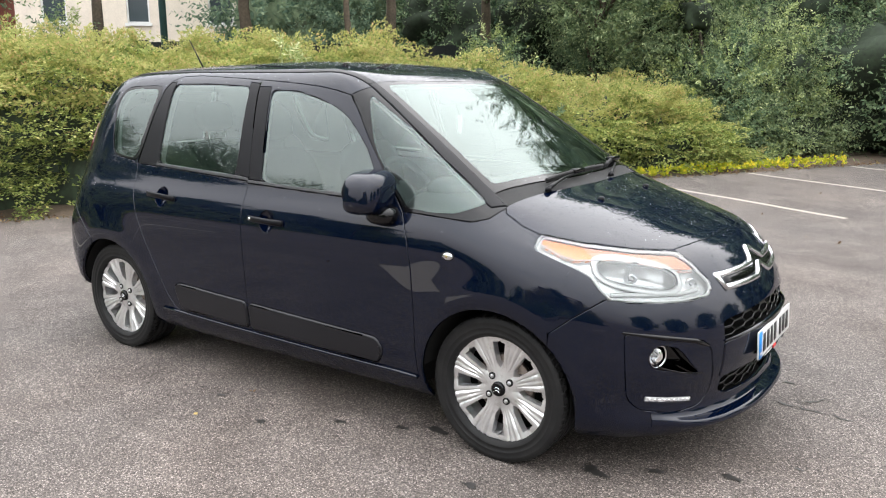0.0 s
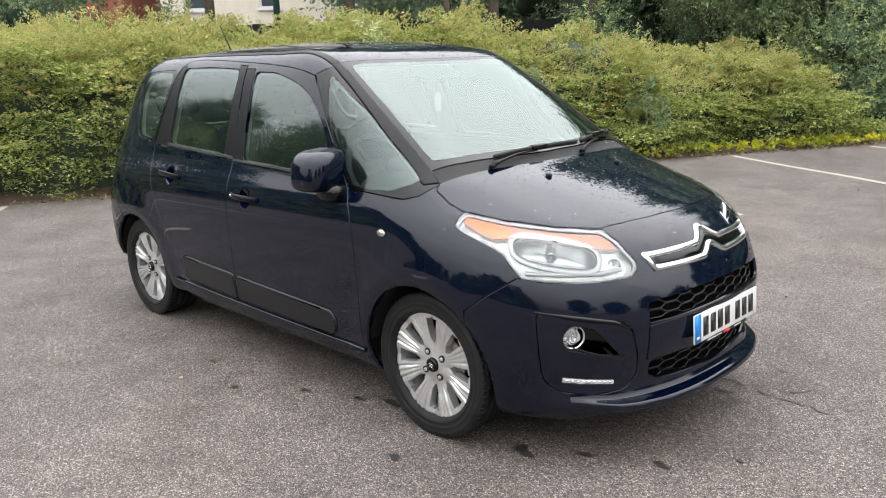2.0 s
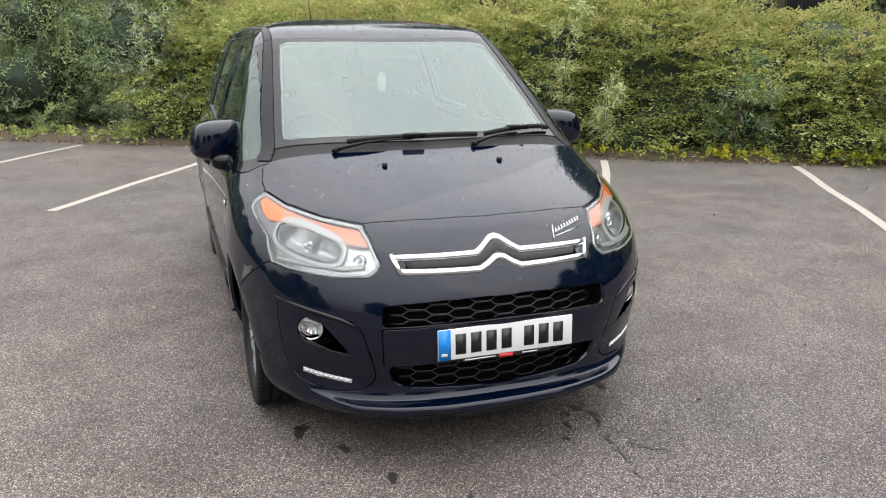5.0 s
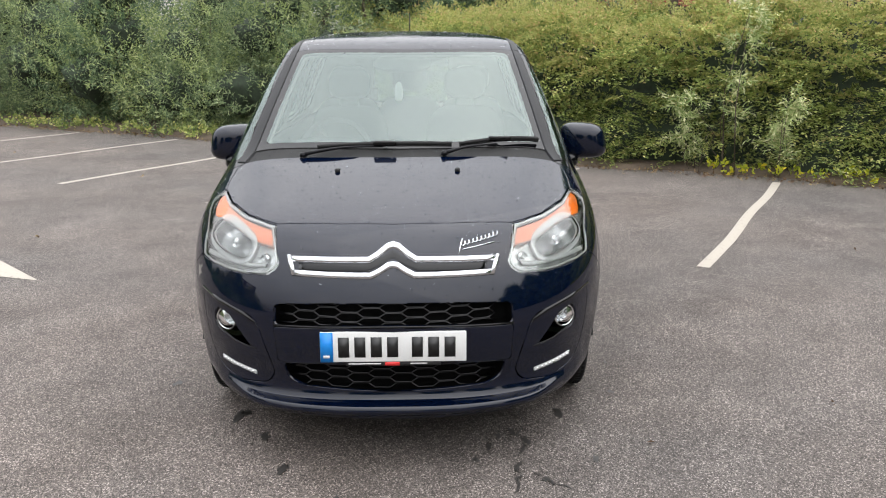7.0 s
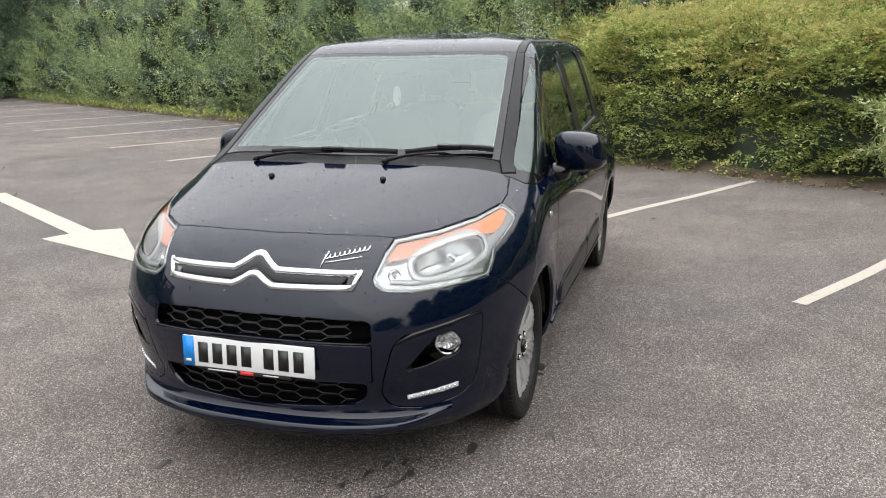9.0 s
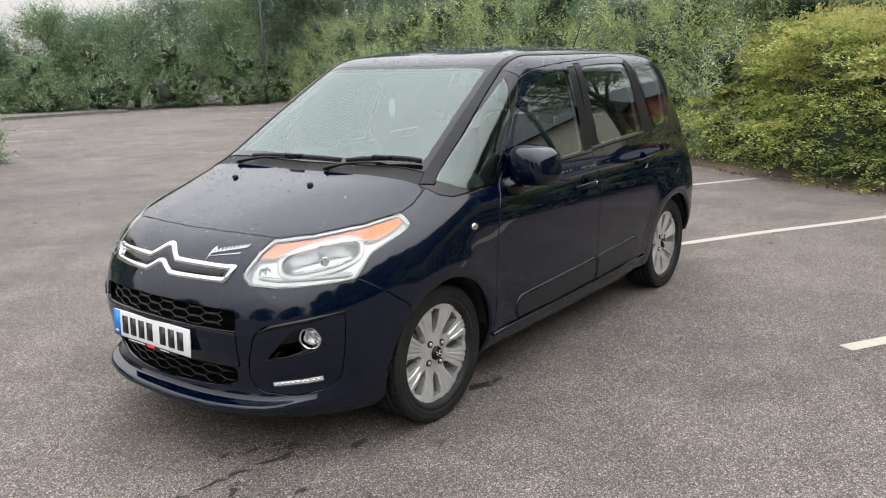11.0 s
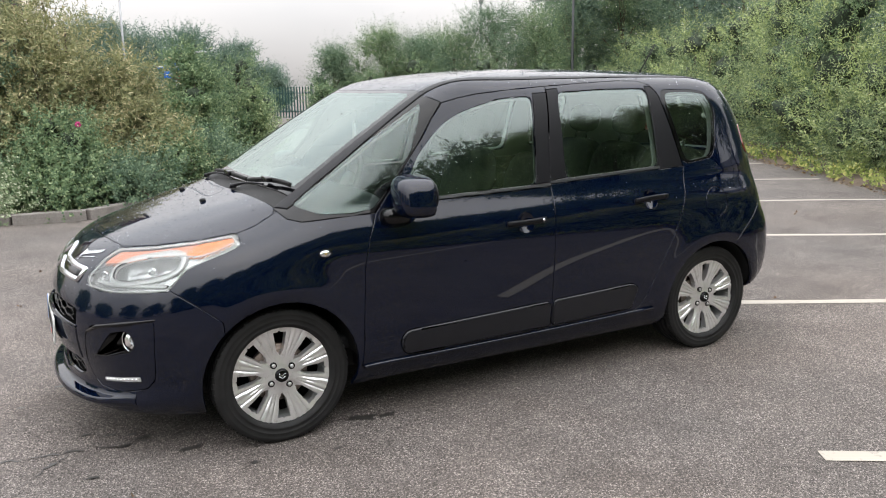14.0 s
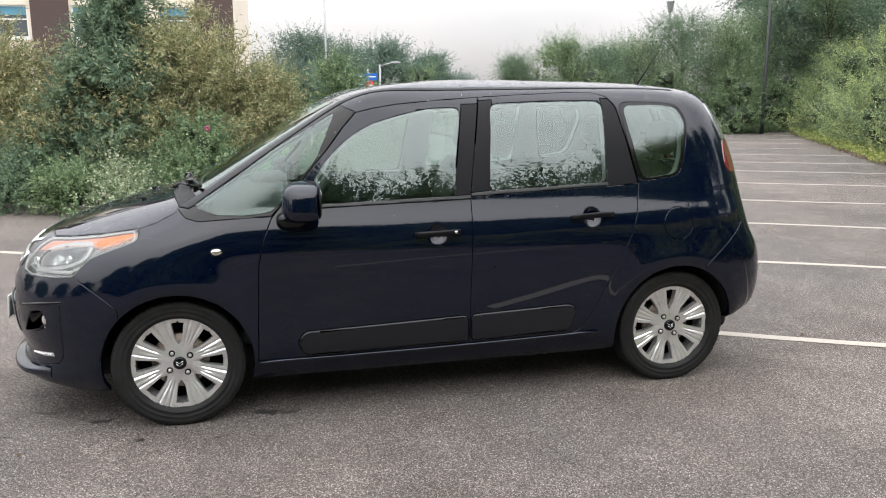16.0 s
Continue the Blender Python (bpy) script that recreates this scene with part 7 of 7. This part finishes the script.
# ---------------------------------------------------------------- handles, mirrors, repeaters, wipers, aerial
for s, sy in (("_left", 1), ("_right", -1)):
    for d, x0, x1, z0, z1 in (("front", 0.148, -0.078, 0.872, 0.878), ("rear", -0.657, -0.89, 0.919, 0.929)):
        bm = bmesh.new()
        k = 9
        spine = []
        for i in range(k):
            f = i / (k - 1)
            p, nv = on_skin(x0 + (x1 - x0) * f, 0.5 * sy, z0 + (z1 - z0) * f, (0, -sy, 0))
            spine.append((p, nv, 0.006 + 0.026 * math.sin(math.pi * min(1, f * 1.05)) ** 0.5))
        rings = []
        for p, nv, up in spine:
            c = p + nv * up
            rings.append([bm.verts.new(c + Vector((0, 0, 0.0145 * math.cos(t))) + nv * (0.009 * math.sin(t))) for t in [2 * math.pi * j / 10 for j in range(10)]])
        for a, b in zip(rings, rings[1:]):
            for j in range(10):
                bm.faces.new((a[j], a[(j + 1) % 10], b[(j + 1) % 10], b[j]))
        bm.faces.new(rings[0])
        bm.faces.new(rings[-1])
        bmesh.ops.recalc_face_normals(bm, faces=bm.faces)
        handle = part("door_handle", bm, SATIN_BLACK, DOORS[d + s], "satin black pull handle")
        if d == "front":
            p, nv, up = spine[-2]
            bm = bmesh.new()
            bmesh.ops.create_cone(bm, segments=16, cap_ends=True, radius1=0.008, radius2=0.007, depth=0.006, matrix=Matrix.Translation(p + nv * (up + 0.009)) @ pose(0, 0, 0, 90))
            part("lock", bm, SILVER, handle)
    # mirror
    MY = 0.932 if sy > 0 else -0.862
    foot = part("mirror_foot", (lambda b: (pillow(b, 0.725, sy * 0.832, 0.965, 0.15, 0.13, 0.085, 2.6, us=24), b)[1])(bmesh.new()), GLOSS_BLACK, car, "gloss black door mirror foot")
    bm = bmesh.new()
    pillow(bm, 0, 0, 0, 0.2, 0.228, 0.185, 3.3, us=40, vs=24)
    for v in bm.verts:
        out = v.co.y / 0.1075 * 1.0
        v.co.y -= 0.014 * v.co.z / 0.09
        v.co.z *= 1.0 - 0.05 * out - 0.02
        v.co.x *= 1.0 - 0.1 * out * out
        if v.co.x < -0.062:
            v.co.x = -0.062 + (v.co.x + 0.062) * 0.12
    bmesh.ops.transform(bm, matrix=Matrix.Translation((0.67, MY, 1.058)) @ Matrix.Diagonal((1, sy, 1, 1)) @ pose(0, 0, 0, 0, 0, -8), verts=bm.verts)
    bmesh.ops.recalc_face_normals(bm, faces=bm.faces)
    shell = part("mirror_housing", bm, PAINT, foot, "navy painted door mirror housing")
    bm = bmesh.new()
    pillow(bm, 0.604, MY, 1.06, 0.012, 0.165, 0.125, 4.0)
    part("mirror_glass", bm, CHROME, shell)
    bm = bmesh.new()
    ring = [Vector((0.608, MY + 0.094 * math.cos(t), 1.06 + 0.073 * math.sin(t))) for t in [2 * math.pi * k / 28 for k in range(29)]]
    tube(bm, ring, 0.006, 6, cap=False)
    part("mirror_rim", bm, SATIN_BLACK, shell)
    # raised edge along the sill
    bm = bmesh.new()
    edge = [on_skin(0.9 - 1.72 * k / 14, 0.5 * sy, 0.288 + 0.026 * (k / 14) ** 2, (0, -sy, 0)) for k in range(15)]
    tube(bm, [p + nv * 0.004 for p, nv in edge], 0.0095, 10)
    part("sill_edge", bm, PAINT, car)
    # side repeater
    p, nv = on_skin(1.072, 0.5 * sy, 0.834, (0, -sy, 0))
    bm = bmesh.new()
    bmesh.ops.create_uvsphere(bm, u_segments=24, v_segments=10, radius=1.0, matrix=Matrix.Translation(p) @ Matrix.Diagonal((0.031, 0.005, 0.02, 1)))
    rep = part("side_repeater", bm, SATIN_BLACK, car, "small oval side repeater")
    bm = bmesh.new()
    bmesh.ops.create_uvsphere(bm, u_segments=20, v_segments=10, radius=1.0, matrix=Matrix.Translation(p + nv * 0.001) @ Matrix.Diagonal((0.026, 0.0095, 0.0155, 1)))
    part("lens", bm, SILVER, rep, "clear oval lens")
    bm = bmesh.new()
    bmesh.ops.create_uvsphere(bm, u_segments=12, v_segments=8, radius=1.0, matrix=Matrix.Translation(p + nv * 0.007) @ Matrix.Diagonal((0.008, 0.005, 0.008, 1)))
    part("bulb", bm, plain("repeater_bulb", (0.3, 0.22, 0.08), 0.3) if "repeater_bulb" not in bpy.data.materials else bpy.data.materials["repeater_bulb"], rep)
    # bonnet washer jet
    p, nv = on_skin(1.445, sy * 0.253, 1.0, (0, 0, -1))
    bm = bmesh.new()
    pillow(bm, p.x, p.y, p.z + 0.005, 0.03, 0.022, 0.018, 2.5, us=12, vs=8)
    part("washer_jet", bm, MATT_BLACK, car, "small black washer jet")


def top_point(x, y, lift):
    p, nv = on_skin(x, y, 1.0, (0, 0, -1))
    return p + nv * lift


def wiper(pivot, arm_end, b0, b1):
    bm = bmesh.new()
    pts = [top_point(pivot[0] + (arm_end[0] - pivot[0]) * t, pivot[1] + (arm_end[1] - pivot[1]) * t, 0.012 + 0.012 * math.sin(math.pi * t)) for t in [k / 8 for k in range(9)]]
    tube(bm, pts, [0.01, 0.009, 0.007, 0.006, 0.005, 0.005, 0.005, 0.005, 0.005], 8)
    bmesh.ops.create_cone(bm, segments=16, cap_ends=True, radius1=0.016, radius2=0.011, depth=0.018, matrix=Matrix.Translation(pts[0]))
    arm = part("wiper", bm, SATIN_BLACK, car, "black wiper arm and blade")
    bm = bmesh.new()
    pts = [top_point(b0[0] + (b1[0] - b0[0]) * t, b0[1] + (b1[1] - b0[1]) * t, 0.015 + 0.004 * math.sin(math.pi * t)) for t in [k / 12 for k in range(13)]]
    for lift, r in ((0.006, 0.009), (-0.004, 0.005)):
        tube(bm, [p + Vector((0, 0, lift)) for p in pts], r, 6)
    part("blade", bm, MATT_BLACK, arm)
    bm = bmesh.new()
    p = top_point((b0[0] + b1[0]) / 2, (b0[1] + b1[1]) / 2, 0.028)
    box(bm, p.x - 0.016, p.x + 0.016, p.y - 0.05, p.y + 0.05, p.z - 0.012, p.z + 0.01, 0.005)
    part("blade_clip", bm, GLOSS_BLACK, arm)


wiper((1.275, -0.42), (1.23, -0.07), (1.232, -0.36), (1.222, 0.235))
wiper((1.285, 0.2), (1.2, 0.44), (1.222, 0.27), (1.13, 0.63))

p = top_point(-1.42, 0.0, 0.0)
bm = bmesh.new()
pillow(bm, p.x, p.y, p.z, 0.07, 0.035, 0.04, 2.4, us=14, vs=8)
aerial = part("aerial", bm, MATT_BLACK, car, "short black roof aerial")
bm = bmesh.new()
tube(bm, [p + Vector((0, 0, 0.01)), p + Vector((-0.075, 0, 0.12)), p + Vector((-0.13, 0, 0.2))], [0.005, 0.004, 0.003], 8)
part("aerial_rod", bm, MATT_BLACK, aerial)

# ---------------------------------------------------------------- cabin


def seat(x, y, label):
    base = Matrix.Translation((x, y, 0))
    bm = bmesh.new()
    pillow(bm, 0.02, 0, 0.5, 0.52, 0.5, 0.2, 4.0, base)
    s = part("seat", bm, SEAT_CLOTH, car, label)
    bm = bmesh.new()
    pillow(bm, 0, 0, 0.32, 0.16, 0.5, 0.68, 4.0, base @ pose(-0.24, 0, 0.52, 0, -14))
    part("backrest", bm, SEAT_CLOTH, s)
    hm = base @ pose(-0.24, 0, 0.52, 0, -14)
    bm = bmesh.new()
    pillow(bm, 0.0, 0, 0.8, 0.11, 0.27, 0.19, 3.2, hm)
    head = part("headrest", bm, SEAT_CLOTH, s)
    bm = bmesh.new()
    for dy in (-0.06, 0.06):
        tube(bm, [hm @ Vector((0, dy, 0.62)), hm @ Vector((0, dy, 0.76))], 0.007, 8)
    part("headrest_posts", bm, CHROME, head)


for y in (0.37, -0.37):
    seat(0.0, y, "dark grey cloth front seat")
for y in (0.46, 0.0, -0.46):
    seat(-0.92, y, "dark grey cloth rear seat")
bm = bmesh.new()
pillow(bm, 0.88, 0, 0.87, 0.5, 1.4, 0.34, 5.0, us=32)
dash = part("dashboard", bm, DASH, car, "dark grey dashboard")
bm = bmesh.new()
pillow(bm, 0.8, -0.37, 1.04, 0.22, 0.36, 0.1, 3.0)
part("instrument_hood", bm, DASH, dash)
bm = bmesh.new()
box(bm, -1.75, 1.0, -0.72, 0.72, 0.34, 0.4, 0.02)
part("cabin_floor", bm, SEAT_CLOTH, car)
bm = bmesh.new()
wm = pose(0.5, -0.37, 0.98, 0, 62)
ring = [wm @ Vector((0.185 * math.cos(t), 0.185 * math.sin(t), 0)) for t in [2 * math.pi * k / 32 for k in range(33)]]
tube(bm, ring, 0.016, 8, cap=False)
for a in (90, 210, 330):
    tube(bm, [wm @ Vector((0, 0, -0.02)), wm @ Vector((0.18 * math.cos(radians(a)), 0.18 * math.sin(radians(a)), 0))], 0.014, 6)
pillow(bm, 0, 0, -0.02, 0.16, 0.15, 0.05, 3.0, wm)
part("steering_wheel", bm, DASH, dash)
bm = bmesh.new()
pillow(bm, 0.5, 0.0, 1.43, 0.05, 0.24, 0.065, 3.5)
glassm = part("rear_view_mirror", bm, MATT_BLACK, car, "black interior mirror")
bm = bmesh.new()
tube(bm, [(0.495, 0, 1.44), (0.5, 0, 1.47)], 0.01, 8)
pillow(bm, 0.535, 0, 1.443, 0.13, 0.3, 0.02, 3.5, Matrix.Translation((0.535, 0, 1.443)) @ pose(0, 0, 0, 0, 30) @ Matrix.Translation((-0.535, 0, -1.443)))
part("mirror_stalk", bm, MATT_BLACK, glassm)
bm = bmesh.new()
pillow(bm, 0.56, -0.02, 1.3, 0.01, 0.045, 0.1, 2.2)
tag = part("air_freshener", bm, plain("white_card", (0.8, 0.8, 0.78), 0.6, vary=0.05), car, "small white hanging air freshener")
bm = bmesh.new()
tube(bm, [(0.56, -0.02, 1.34), (0.52, 0, 1.41)], 0.0015, 5)
part("cord", bm, MATT_BLACK, tag)

# ---------------------------------------------------------------- rain drops
WATER = glass_material("rain_water", (0.8, 0.84, 0.86), 0.02, 1.45)
rd = np.random.RandomState(11)
pick_from = []
for f in SKIN.faces:
    nm = NAMES[f[REGION]]
    base = nm.replace("_left", "").replace("_right", "")
    c = f.calc_center_median()
    dens = {"bonnet": 900, "windscreen": 160, "screen_border": 700, "cowl": 900, "quarter_trim": 500, "quarter_glass": 450, "pillar_strip": 800, "front_window": 900, "rear_window": 900, "side_glass": 500}.get(base, 0)
    if base == "body" and c.z > 1.5:
        dens = 1400
    elif base in ("body", "front_bumper") and f.normal.z > 0.35 and c.z > 0.5:
        dens = 700
    elif base in ("front_door", "rear_door") and c.z > 0.9:
        dens = 160
    if dens:
        pick_from.append((f, dens * f.calc_area()))
drop_v, drop_f = [], []
for f, want in pick_from:
    k = int(want) + (1 if rd.rand() < want % 1 else 0)
    vs = [v.co for v in f.verts]
    ns = [Vector(v[N_LAYER]) for v in f.verts]
    for _ in range(k):
        wgt = rd.dirichlet(np.ones(len(vs)))
        p = sum((v * w for v, w in zip(vs, wgt)), Vector())
        nv = sum((v * w for v, w in zip(ns, wgt)), Vector()).normalized()
        r = 0.0014 + 0.0034 * rd.rand() ** 3
        a = nv.cross(Vector((0.3, 0.5, 0.8))).normalized()
        b = nv.cross(a)
        i0 = len(drop_v)
        for j in range(6):
            t = j * math.pi / 3
            drop_v.append(p + (a * math.cos(t) + b * math.sin(t)) * r * rd.uniform(0.8, 1.2))
        for j in range(6):
            t = j * math.pi / 3
            drop_v.append(p + (a * math.cos(t) + b * math.sin(t)) * r * 0.62 + nv * r * 0.5)
        drop_v.append(p + nv * r * 0.65)
        for j in range(6):
            drop_f.append((i0 + j, i0 + (j + 1) % 6, i0 + 6 + (j + 1) % 6, i0 + 6 + j))
            drop_f.append((i0 + 6 + j, i0 + 6 + (j + 1) % 6, i0 + 12))
me = bpy.data.meshes.new("rain_drops")
me.from_pydata(drop_v, [], drop_f)
drops = mesh_object("rain_drops", me, WATER)
tagged(drops, "scattered clear rain drops on bonnet, roof and glass", "rain drops", kind="stuff")
